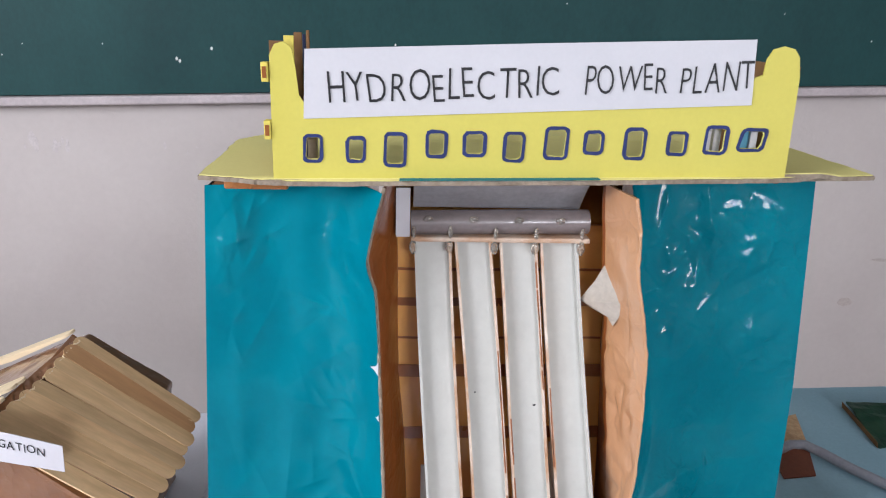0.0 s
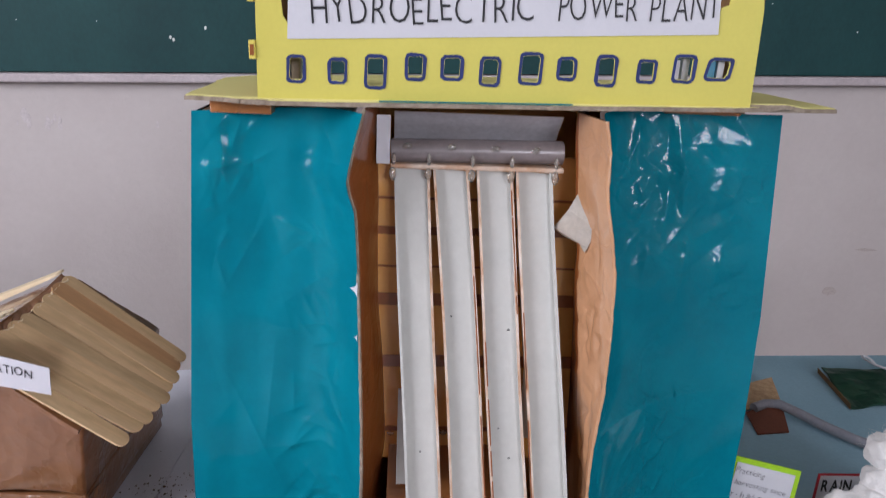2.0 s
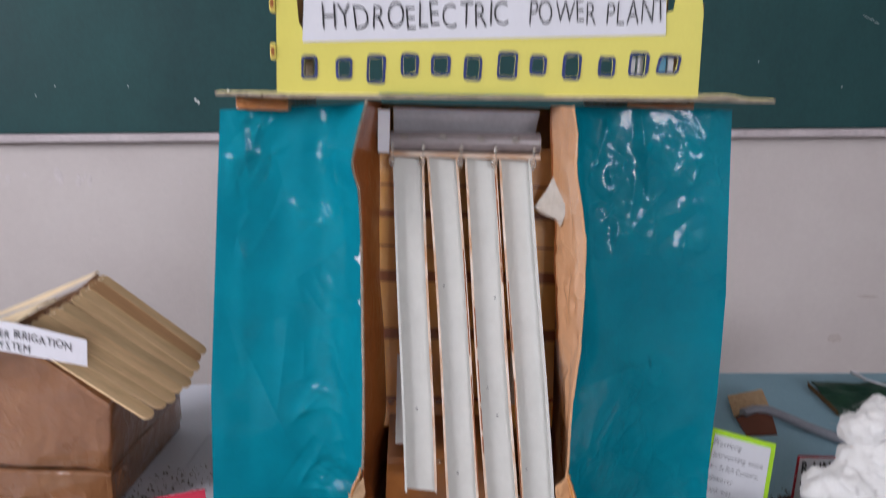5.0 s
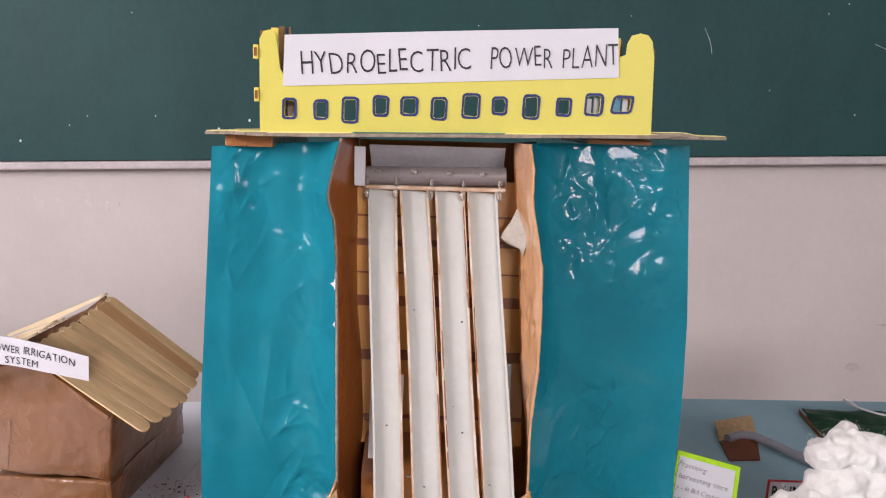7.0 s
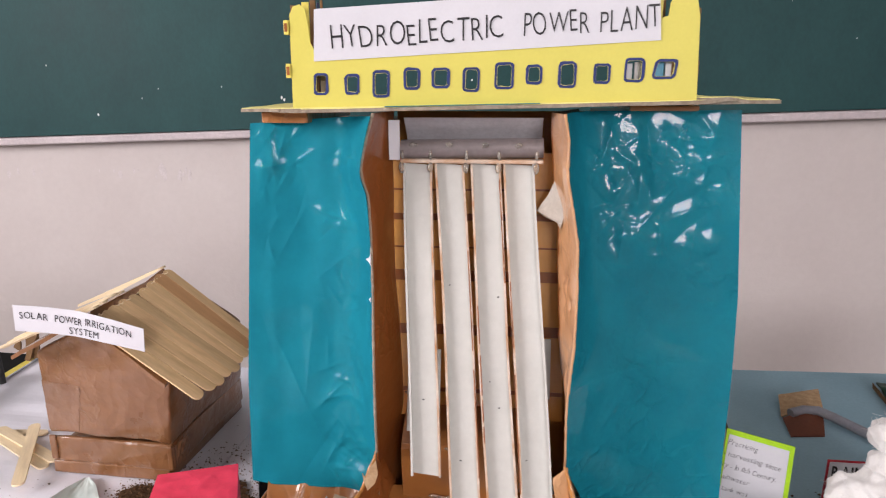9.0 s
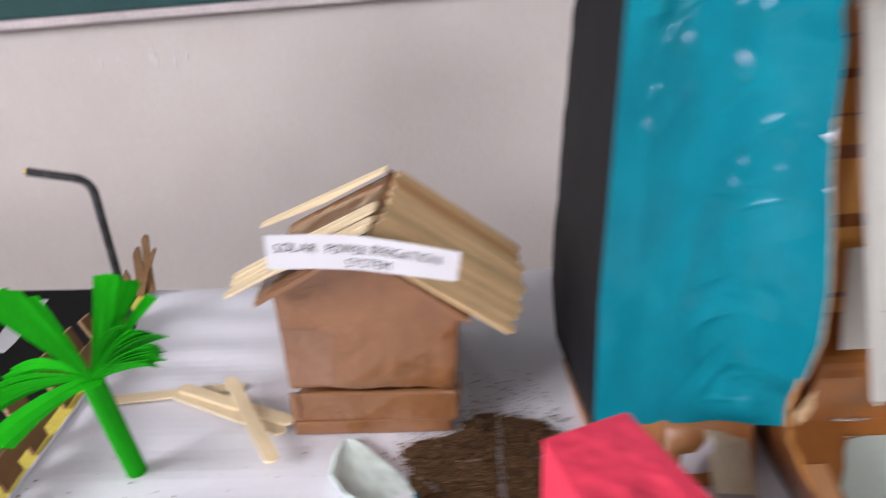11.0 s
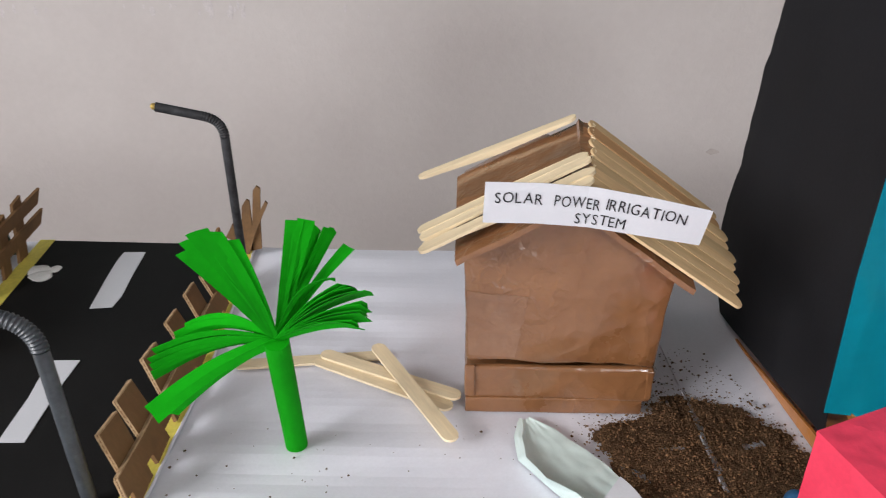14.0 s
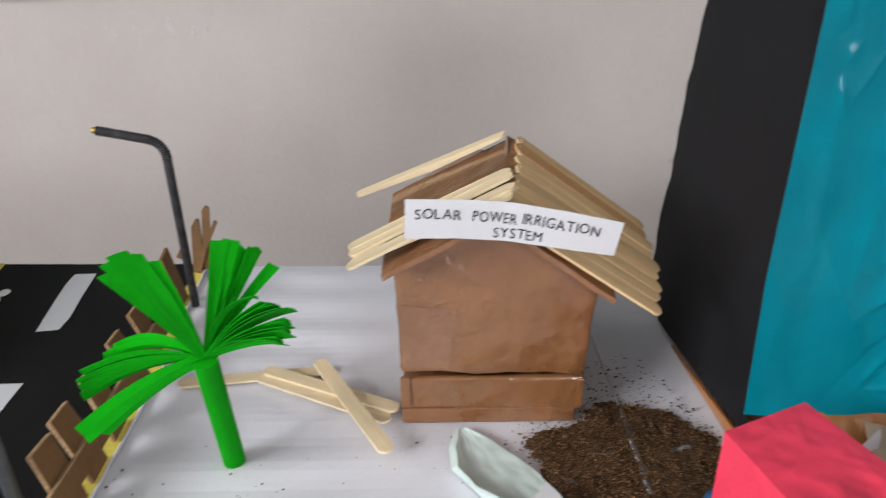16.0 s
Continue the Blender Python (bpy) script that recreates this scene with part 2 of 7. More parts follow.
POOL = mat("grey_green_pool_sheet", (0.42, 0.50, 0.465), 0.4, (0.375, 0.45, 0.415), 16, 250, 0.06, fine=0.05)
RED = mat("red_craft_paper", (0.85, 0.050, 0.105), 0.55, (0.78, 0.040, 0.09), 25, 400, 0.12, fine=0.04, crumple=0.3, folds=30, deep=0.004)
REDIN = mat("shaded_red_craft_paper", (0.52, 0.008, 0.03), 0.6, (0.46, 0.006, 0.024), 25, 400, 0.12, fine=0.05)
PINK = mat("pink_tissue", (0.97, 0.11, 0.235), 0.7, (0.92, 0.09, 0.20), 30, 300, 0.2, sheen=0.3, fine=0.05, crumple=0.6, folds=45, deep=0.004)
GREEN = mat("bright_green_paper", (0.003, 0.37, 0.006), 0.7, (0.002, 0.29, 0.004), 25, 300, 0.08, fine=0.05, spec=0.08, vary=0.16, grains=0.14)
LEAFG = mat("painted_leaf_green", (0.009, 0.18, 0.012), 0.4, (0.002, 0.038, 0.003), 80, 300, 0.3, 0.001, stretch=(1, 1, 0.3))
TRUNKM = mat("painted_trunk_brown", (0.16, 0.045, 0.02), 0.6, None, 50, 300, 0.3)
DARKG = mat("dark_green_foil", (0.006, 0.05, 0.022), 0.4, (0.004, 0.03, 0.014), 30, 300, 0.2)
SOIL = mat("brown_soil", (0.125, 0.070, 0.036), 0.95, (0.066, 0.036, 0.018), 90, 900, 0.9, 0.002, fine=0.35, spec=0.15)
SOILC = mat("soil_grains", (0.165, 0.091, 0.045), 0.95, (0.100, 0.053, 0.026), 90, 900, 0.5, 0.001, fine=0.3, spec=0.15, grains=0.55)
SOILP = mat("pale_brown_soil", (0.120, 0.070, 0.038), 0.95, (0.065, 0.037, 0.020), 90, 900, 0.9, 0.002, fine=0.3, spec=0.15)
KRAFTL = mat("taped_kraft_paper", (0.290, 0.148, 0.080), 0.3, (0.235, 0.108, 0.050), 40, 140, 0.2, 0.0010, coat=0.8, coat_rough=0.12, fine=0.06, crumple=0.6, folds=55, deep=0.003, lines=0.35, mesh=80)
STONE = mat("pale_gravel", (0.46, 0.34, 0.20), 0.85, (0.30, 0.21, 0.115), 120, 500, 0.4, vary=0.25)
CLAY = mat("blue_clay", (0.007, 0.036, 0.165), 0.5, (0.005, 0.026, 0.12), 60, 300, 0.3, 0.001)
LUMPB = mat("mid_blue_clay", (0.025, 0.110, 0.235), 0.5, (0.018, 0.085, 0.185), 60, 300, 0.3, 0.001)
NAVY = mat("navy_painted_water", (0.006, 0.014, 0.06), 0.4, (0.004, 0.01, 0.04), 40, 300, 0.2)
SKYB = mat("light_blue_paint", (0.09, 0.36, 0.54), 0.5)
LIME = mat("lime_green_tape", (0.42, 0.75, 0.02), 0.5)
REDB = mat("red_border_ink", (0.45, 0.015, 0.03), 0.5)
COTTON = mat("cotton_wool", (0.80, 0.79, 0.775), 0.95, (0.74, 0.725, 0.70), 45, 700, 0.35, 0.0015, sheen=0.8, fine=0.04, spec=0.05, crumple=0.12, folds=70, deep=0.002)
STRAWB = mat("black_painted_straw", (0.011, 0.011, 0.012), 0.55, (0.05, 0.05, 0.055), 95, 400, 0.3, fine=0.2, spec=0.3)
STRAWG = mat("grey_painted_straw", (0.075, 0.085, 0.095), 0.38, (0.045, 0.05, 0.058), 90, 400, 0.3, fine=0.2)
STRAWL = mat("pale_green_straw", (0.55, 0.68, 0.38), 0.35, None, 60, 300, 0.1, coat=0.3)
BRASS = mat("brass_tip", (0.6, 0.42, 0.12), 0.35, metal=0.8)
SHEETW = mat("plain_white_sheet", (0.60, 0.635, 0.62), 0.6, (0.56, 0.595, 0.58), 14, 400, 0.08, fine=0.03)
TUBE = mat("grey_tube", (0.28, 0.29, 0.33), 0.45, None, 30, 300, 0.1)

# ---- building helpers ----


def thing(name, at, label, category, group="", kind=""):
    ob = new(name)
    ob.empty_display_size = 0.02
    ob.matrix_basis = Matrix.Translation(at)
    return tagged(ob, label, category, group, kind)


def part(name, bm, material, parent=None, label=""):
    """Links a bmesh, in the place's own coordinates, as one mesh object under a thing or a part."""
    me = bpy.data.meshes.new(name)
    bm.normal_update()
    bm.to_mesh(me)
    bm.free()
    me.materials.append(material)
    ob = new(name, me)
    if parent:
        ob.parent = parent
        if parent.type == "EMPTY":
            ob.matrix_parent_inverse = parent.matrix_basis.inverted()
    return tagged(ob, label) if label else ob


def smooth(ob):
    ob.data.polygons.foreach_set("use_smooth", [True] * len(ob.data.polygons))
    ob.data.set_sharp_from_angle(angle=radians(60))
    return ob


def box(lo, hi, bevel=0.0, bm=None, m=None):
    bm = bm or bmesh.new()
    made = bmesh.ops.create_cube(bm, size=1)["verts"]
    for v in made:
        v.co = Vector([lo[i] + (v.co[i] + 0.5) * (hi[i] - lo[i]) for i in range(3)])
    if bevel:
        edges = {e for v in made for e in v.link_edges}
        made = list({v for f in bmesh.ops.bevel(bm, geom=list(edges), offset=bevel, segments=2, affect="EDGES", profile=0.5)["faces"] for v in f.verts} | {v for v in made if v.is_valid})
    if m is not None:
        bmesh.ops.transform(bm, matrix=m, verts=[v for v in made if v.is_valid])
    return bm


def plate(loops, m, thick, bm=None):
    """A flat plate with holes: outlines in 2D (the first the outer one), set by m, with its thickness along m's own z."""
    from mathutils.geometry import tessellate_polygon
    bm = bm or bmesh.new()
    flat = [[Vector((x, y, 0)) for x, y in lp] for lp in loops]
    tris = tessellate_polygon(flat)
    pts = [p for lp in flat for p in lp]
    top = [bm.verts.new(m @ (p + Vector((0, 0, thick)))) for p in pts]
    low = [bm.verts.new(m @ p) for p in pts]
    for a, b, c in tris:
        for f in ((top[a], top[b], top[c]), (low[c], low[b], low[a])):
            try:
                bm.faces.new(f)
            except ValueError:
                pass
    k = 0
    for lp in flat:
        n = len(lp)
        for i in range(n):
            j = (i + 1) % n
            bm.faces.new((low[k + i], low[k + j], top[k + j], top[k + i]))
        k += n
    bmesh.ops.recalc_face_normals(bm, faces=bm.faces[:])
    return bm


def upright(x, y, z, turn=0, lean=0):
    """A pose whose own x runs to the right, own y up, own z towards the front."""
    return pose(x, y, z, 90 + lean, 0, turn)


def sheet(fn, nu, nv, back):
    """A thin sheet over u, v from 0 to 1, with its thickness along the vector back."""
    bm = bmesh.new()
    back = Vector(back)
    f = [[bm.verts.new(fn(i / nu, j / nv)) for j in range(nv + 1)] for i in range(nu + 1)]
    b = [[bm.verts.new(v.co + back) for v in row] for row in f]
    for i in range(nu):
        for j in range(nv):
            bm.faces.new((f[i][j], f[i + 1][j], f[i + 1][j + 1], f[i][j + 1]))
            bm.faces.new((b[i][j], b[i][j + 1], b[i + 1][j + 1], b[i + 1][j]))
    rim = [(i, 0) for i in range(nu)] + [(nu, j) for j in range(nv)] + [(i, nv) for i in range(nu, 0, -1)] + [(0, j) for j in range(nv, 0, -1)]
    for k, (i, j) in enumerate(rim):
        p, q = rim[(k + 1) % len(rim)]
        bm.faces.new((f[p][q], f[i][j], b[i][j], b[p][q]))
    bmesh.ops.recalc_face_normals(bm, faces=bm.faces[:])
    return bm


def wob(p, s=8.0, seed=0.0):
    """Smooth noise from -1 to 1 at a place."""
    return noise.noise(Vector((p[0] * s + seed, p[1] * s + seed * 0.7, p[2] * s - seed)))


def crease(p, s=30.0, seed=0.0):
    """Sharp folds of crumpled paper."""
    q = Vector((p[0] * s + seed, p[1] * s, p[2] * s - seed))
    return 1 - 2 * abs(noise.noise(q)) - 0.6 * abs(noise.noise(q * 2.3))


def folds_of(seed, boxes):
    """Random straight creases: (count, x0, x1, z0, z1, height, width, length, way) for each stretch of a sheet."""
    rnd = random.Random(seed)
    out = []
    for count, x0, x1, z0, z1, high, wide, long, way in boxes:
        for k in range(count):
            a = radians(rnd.gauss(way, 28)) if way is not None else rnd.uniform(0, math.pi)
            out.append((rnd.uniform(x0, x1), rnd.uniform(z0, z1), math.cos(a), math.sin(a), high * rnd.uniform(0.5, 1.3) * rnd.choice((1, 1, -0.7)), wide * rnd.uniform(0.6, 1.5), long * rnd.uniform(0.5, 1.6)))
    return out


def folded(x, z, folds):
    """Height of a sheet at x, z over its creases: sharp along each crease, soft to its sides."""
    h = 0.0
    for cx, cz, ca, sa, high, wide, long in folds:
        dx, dz = x - cx, z - cz
        t = (dx * ca + dz * sa) / long
        if abs(t) < 2:
            d = abs(dz * ca - dx * sa) / wide
            if d < 5:
                h += high * math.exp(-d - t * t)
    return h


def tube(points, radius, bm=None, sides=12, cap=True, radii=None):
    bm = bm or bmesh.new()
    pts = [Vector(p) for p in points]
    rings = []
    for i, p in enumerate(pts):
        d = (pts[min(i + 1, len(pts) - 1)] - pts[max(i - 1, 0)]).normalized()
        a = d.cross(Vector((0.13, 1, 0.21))).normalized()
        b = d.cross(a)
        r = radii[i] if radii else radius
        rings.append([bm.verts.new(p + r * (math.cos(2 * math.pi * k / sides) * a + math.sin(2 * math.pi * k / sides) * b)) for k in range(sides)])
    for r0, r1 in zip(rings, rings[1:]):
        for k in range(sides):
            bm.faces.new((r0[k], r0[(k + 1) % sides], r1[(k + 1) % sides], r1[k]))
    if cap:
        bm.faces.new(rings[0][::-1]), bm.faces.new(rings[-1])
    bmesh.ops.recalc_face_normals(bm, faces=bm.faces[:])
    return bm


def blob(bm, at, r, squash=(1, 1, 1), sub=2, rough=0.15, seed=0.0):
    made = bmesh.ops.create_icosphere(bm, subdivisions=sub, radius=1)["verts"]
    for v in made:
        k = r * (1 + rough * wob(v.co, 1.7, seed) + rough * 0.5 * wob(v.co, 4.1, seed))
        v.co = Vector(at) + Vector([v.co[i] * k * squash[i] for i in range(3)])
    return bm


def glyphs(text, fat=0.012):
    """Characters of the built-in font as flat meshes, with their x positions, at size 1."""
    out, x = [], 0.0
    for ch in text:
        if ch == " ":
            x += 0.34
            continue
        cu = bpy.data.curves.new("glyph", "FONT")
        cu.body, cu.size, cu.offset, cu.extrude, cu.resolution_u = ch, 1.0, fat, 0.0, 3
        tmp = bpy.data.objects.new("glyph", cu)
        me = bpy.data.meshes.new_from_object(tmp)
        xs = [v.co.x for v in me.vertices] or [0]
        out.append((me, x - min(xs)))
        x += max(xs) - min(xs) + 0.12
        bpy.data.objects.remove(tmp)
        bpy.data.curves.remove(cu)
    return out, max(x - 0.12, 0.01)


def writing(name, lines, m, material, parent, fat=0.012, jitter=0.03, thick=0.0003):
    """Hand lettering: each line is (text, x0, x1, y, height) in m's own plane, one mesh in all."""
    bm = bmesh.new()
    rnd = random.Random(len(lines) * 7 + len(lines[0][0]))
    for text, x0, x1, y, high in lines:
        got, wide = glyphs(text, fat)
        sx, sy = (x1 - x0) / wide, high / 0.73
        for me, gx in got:
            was = len(bm.verts)
            bm.from_mesh(me)
            bm.verts.ensure_lookup_table()
            fresh = bm.verts[was:]
            tilt, lift, grow = rnd.uniform(-jitter, jitter) * 2, rnd.uniform(-jitter, jitter) * high * 1.6, 1 + rnd.uniform(-jitter, jitter) * 2
            for v in fresh:
                px, py = (v.co.x + gx) * sx, v.co.y * sy * grow
                v.co = m @ Vector((x0 + px - py * tilt, y + py + lift, thick))
            bpy.data.meshes.remove(me)
    return part(name, bm, material, parent)


def rounded(w, h, r, n=4, wobble=0.0, rnd=None):
    """A rounded rectangle about the origin."""
    pts = []
    for cx, cy, a0 in ((w / 2 - r, h / 2 - r, 0), (-w / 2 + r, h / 2 - r, 90), (-w / 2 + r, -h / 2 + r, 180), (w / 2 - r, -h / 2 + r, 270)):
        for k in range(n + 1):
            a = radians(a0 + 90 * k / n)
            pts.append((cx + r * math.cos(a), cy + r * math.sin(a)))
    if rnd:
        pts = [(x + rnd.uniform(-wobble, wobble), y + rnd.uniform(-wobble, wobble)) for x, y in pts]
    return pts


# ---- the room ----
WY = 1.15


def wall(name, lo, hi, holes=(), axis="y", label="", material=None):
    """A thick wall with openings that go through it. holes: rectangles (a0, z0, a1, z1) along the wall."""
    if axis == "y":
        m = Matrix(((1, 0, 0, 0), (0, 0, 1, lo[1]), (0, 1, 0, 0), (0, 0, 0, 1)))
        a0, a1, th = lo[0], hi[0], hi[1] - lo[1]
    else:
        m = Matrix(((0, 0, 1, lo[0]), (1, 0, 0, 0), (0, 1, 0, 0), (0, 0, 0, 1)))
        a0, a1, th = lo[1], hi[1], hi[0] - lo[0]
    loops = [[(a0, lo[2]), (a1, lo[2]), (a1, hi[2]), (a0, hi[2])]]
    loops += [[(x0, z0), (x1, z0), (x1, z1), (x0, z1)] for x0, z0, x1, z1 in holes]
    return tagged(part(name, plate(loops, m, th), material or WALL), label, "wall", kind="structure")


wall("wall_north", (-2.7, WY, -0.75), (2.7, WY + 0.2, 2.25), label="pale pinkish plastered classroom wall with faint stains")
wall("wall_south", (-2.7, -6.2, -0.75), (2.7, -6.0, 2.25), [(0.95, 1.12, 2.55, 2.12)], label="pale plastered wall with a window opening")
wall("wall_west", (-2.8, -6.2, -0.75), (-2.6, WY + 0.2, 2.25), [(-2.12, 0.60, -0.58, 1.50)], "x", "pale plastered wall with a window opening")
wall("wall_east", (2.7, -6.2, -0.75), (2.9, WY + 0.2, 2.25), (), "x", "pale plastered wall")
tagged(part("floor", box((-2.8, -6.2, -0.85), (2.9, WY + 0.2, -0.75)), FLOOR), "grey stone classroom floor", "floor", kind="structure")
tagged(part("ceiling", box((-2.8, -6.2, 2.25), (2.9, WY + 0.2, 2.4)), CEIL), "white painted ceiling", "ceiling", kind="structure")

# chalkboard over its ledge, both tilted to fit the camera's view
SLOPE = math.atan2(0.064, 1.82)
BZ = 0.260
tilt = Matrix.Translation((0, 0, BZ)) @ Matrix.Rotation(-SLOPE, 4, "Y")
board = thing("chalkboard", (0, WY, BZ), "dark green chalkboard with chalk specks above a pale ledge", "chalkboard")
bm = sheet(lambda u, v: tilt @ Vector((-2.3 + 4.6 * u, WY - 0.022, 0.002 + 1.3 * v)), 8, 4, (0, 0.02, 0))
part("board_panel", bm, BOARD, board)
rnd = random.Random(4)
bm = box((-2.32, WY - 0.045, -0.019), (2.32, WY - 0.002, 0.0), 0.004)
bmesh.ops.transform(bm, matrix=tilt, verts=bm.verts[:])
part("ledge", bm, LEDGE, board, "pale painted ledge with worn grey edge")
bm = bmesh.new()
for k in range(24):
    x, z = rnd.uniform(-1.3, 1.3), rnd.uniform(0.05, 0.6)
    blob(bm, tilt @ Vector((x, WY - 0.023, z)), rnd.uniform(0.0008, 0.0022), (1, 0.25, 1.3), 1, 0.3, k)
for x, z in ((-0.536, 0.075), (-0.46, 0.095), (-1.02, 0.05), (-0.53, 0.07)):
    blob(bm, tilt @ Vector((x, WY - 0.023, z)), 0.0030, (1, 0.25, 1.3), 1, 0.3, x)
for x0, z0, x1, z1 in ((0.62, 0.30, 0.640, 0.24), (1.02, 0.26, 1.06, 0.24)):
    tube([tilt @ Vector((x0, WY - 0.022, z0)), tilt @ Vector(((x0 + x1) / 2 + 0.004, WY - 0.022, (z0 + z1) / 2)), tilt @ Vector((x1, WY - 0.022, z1))], 0.0004, bm, 5)
tagged(part("chalk_marks", bm, CHALK, board, "specks and strokes of white chalk"), kind="stuff")

# stains and peeling on the wall
STAIN = mat("wall_stain", (0.49, 0.435, 0.41), 0.8, (0.45, 0.395, 0.37), 60, 200, 0.2)
PEEL = mat("peeled_paint", (0.585, 0.54, 0.54), 0.8, (0.53, 0.485, 0.48), 60, 200, 0.3)
rnd = random.Random(9)
for x, z, w, h in ((1.08, -0.245, 0.022, 0.013), (0.24, -0.193, 0.016, 0.007), (1.15, -0.13, 0.03, 0.004)):
    bm = bmesh.new()
    pts = [(w * math.cos(a) * rnd.uniform(0.7, 1.1), h * math.sin(a) * rnd.uniform(0.7, 1.1)) for a in [2 * math.pi * k / 18 for k in range(18)]]
    tagged(part("wall_stain", plate([pts], upright(x, WY - 0.0005, z), 0.0012, bm), STAIN), "small brown stain on the pale wall", "stain", kind="structure")
for x0, z0, count, big in ((-0.842, 0.122, 9, 1.0), (-0.90, 0.130, 3, 0.7), (-0.998, 0.128, 4, 0.6), (-1.26, 0.120, 4, 0.8), (-0.56, 0.118, 3, 0.5)):
    for k in range(count):
        bm = bmesh.new()
        x, h = x0 + rnd.uniform(-0.055, 0.055), big * rnd.uniform(0.006, 0.017)
        blob(bm, (x, WY - 0.0004, z0 + rnd.uniform(-0.010, 0.012)), h, (rnd.uniform(0.25, 0.6), 0.045, 1.0), 2, 0.35, k * 3.1 + x)
        tagged(smooth(part("paint_patch", bm, PEEL)), "pale drip of filler under the ledge on the wall", "paint patch", "drips below the ledge", "structure")

def run(z, rows):
    """Straight runs between (height, value) rows."""
    return float(np.interp(z, [r[0] for r in rows], [r[1] for r in rows]))


# ---- the table ----
table = thing("display_table", (-0.15, -0.1, -0.75), "long table covered with smooth white paper", "table")


def top_fn(u, v):
    x = -1.25 + 2.25 * u
    y = -0.62 + v * (0.62 + run(x, ((-1.25, 0.290), (-0.79, 0.267), (-0.56, 0.251), (-0.38, 0.241), (-0.25, 0.250), (0.25, 0.287), (1.0, 0.304))))
    # low waves shaped into the paper for the soft shade bands beside the fence
    wave = 0.0009 * math.exp(-((x + 0.47) / 0.09) ** 2) * math.sin(y * 120 + 3 * wob((x, y, 0), 9, 2)) if y > -0.2 else 0.0
    return Vector((x, y, -0.0012 + 0.0004 * wob((x, y, 0), 14, 3) + wave))


part("tabletop", sheet(top_fn, 150, 110, (0, 0, -0.03)), CLOTH, table, "tabletop covered with white paper")
bm = bmesh.new()
seam_pts = [Vector(p) for p in ((-0.226, 0.13, 0.0002), (-0.2290, 0.067, 0.0002), (-0.2310, 0.004, 0.0004), (-0.2340, -0.032, 0.0010), (-0.2360, -0.071, 0.0010), (-0.238, -0.14, 0.0004))]
smooth(part("paper_seam", tube(seam_pts, 0.0006, bm, 6), CLOTH, table, "raised seam in the white paper"))
hem_pts = [Vector((run(y, ((-0.45, -0.5645), (0.0, -0.5665), (0.08, -0.5675), (0.17, -0.5765), (0.25, -0.5805))) + 0.0008 * wob((0, y, 0), 60, 1), y, 0.0012 + 0.0007 * wob((0, y, 0), 45, 4))) for y in [-0.44 + 0.0046 * k for k in range(151)]]
smooth(part("paper_hem", tube(hem_pts, 0.0011, None, 8), CLOTH, table, "rolled edge of the white paper"))
for x in (-1.18, 0.92):
    for y in (-0.56, 0.2):
        part("leg", box((x - 0.03, y - 0.03, -0.75), (x + 0.03, y + 0.03, -0.03), 0.004), WOODLEG, table)

# ---- hydroelectric power plant model ----
dam = thing("power_plant_model", (0.02, 0.03, 0), "cardboard dam model with teal pillars and a yellow station", "model")


def face_y(z):
    return -0.028 + 0.072 * (z - 0.322)


# front edges of the side boards of the chute, by height
LX = ((0, -0.0500), (0.04, -0.0570), (0.08, -0.0568), (0.115, -0.0556), (0.15, -0.0560), (0.2, -0.0580), (0.25, -0.0601), (0.27, -0.0612), (0.276, -0.0618), (0.286, -0.0650), (0.292, -0.0660), (0.30, -0.0648), (0.316, -0.0612), (0.333, -0.0565))
LY = ((0, -0.020), (0.05, -0.060), (0.08, -0.084), (0.115, -0.092), (0.15, -0.090), (0.18, -0.083), (0.21, -0.075), (0.24, -0.070), (0.27, -0.067), (0.30, -0.069), (0.333, -0.066))
RX = ((0, 0.0880), (0.05, 0.0820), (0.09, 0.0780), (0.13, 0.0773), (0.15, 0.0778), (0.18, 0.0805), (0.22, 0.0811), (0.25, 0.0803), (0.27, 0.0771), (0.29, 0.0731), (0.298, 0.0726), (0.316, 0.0731), (0.333, 0.0700))
RY = ((0, -0.030), (0.05, -0.070), (0.085, -0.100), (0.10, -0.106), (0.15, -0.104), (0.20, -0.100), (0.24, -0.096), (0.27, -0.093), (0.30, -0.087), (0.333, -0.080))


FOLD_L = folds_of(3, ((50, -0.096, -0.062, 0.06, 0.30, 0.0011, 0.0030, 0.010, 120), (34, -0.100, -0.062, 0.042, 0.085, 0.0012, 0.0028, 0.009, None), (12, -0.158, -0.140, 0.22, 0.315, 0.0007, 0.0022, 0.006, 60), (16, -0.165, -0.075, 0.06, 0.30, 0.0008, 0.0045, 0.03, 85), (34, -0.106, -0.070, 0.06, 0.31, 0.0016, 0.0036, 0.010, 25), (22, -0.160, -0.122, 0.27, 0.322, 0.0014, 0.0032, 0.008, 70))) + [(-0.0755, 0.304, 0.457, -0.889, 0.0010, 0.004, 0.022)]
FOLD_R = folds_of(5, ((90, 0.080, 0.195, 0.215, 0.328, 0.0008, 0.0028, 0.008, None), (30, 0.082, 0.150, 0.24, 0.325, 0.0012, 0.0030, 0.010, 70), (24, 0.085, 0.195, 0.225, 0.325, 0.0016, 0.005, 0.022, None), (20, 0.085, 0.195, 0.07, 0.22, 0.0007, 0.0028, 0.007, 50), (6, 0.11, 0.19, 0.02, 0.10, 0.0007, 0.005, 0.03, 40)))


def paper_fold(x, z, way, long, high=0.0017, wide=0.0036):
    """One crease by its middle, its way in degrees and its half length."""
    return (x, z, math.cos(radians(way)), math.sin(radians(way)), high, wide, long)


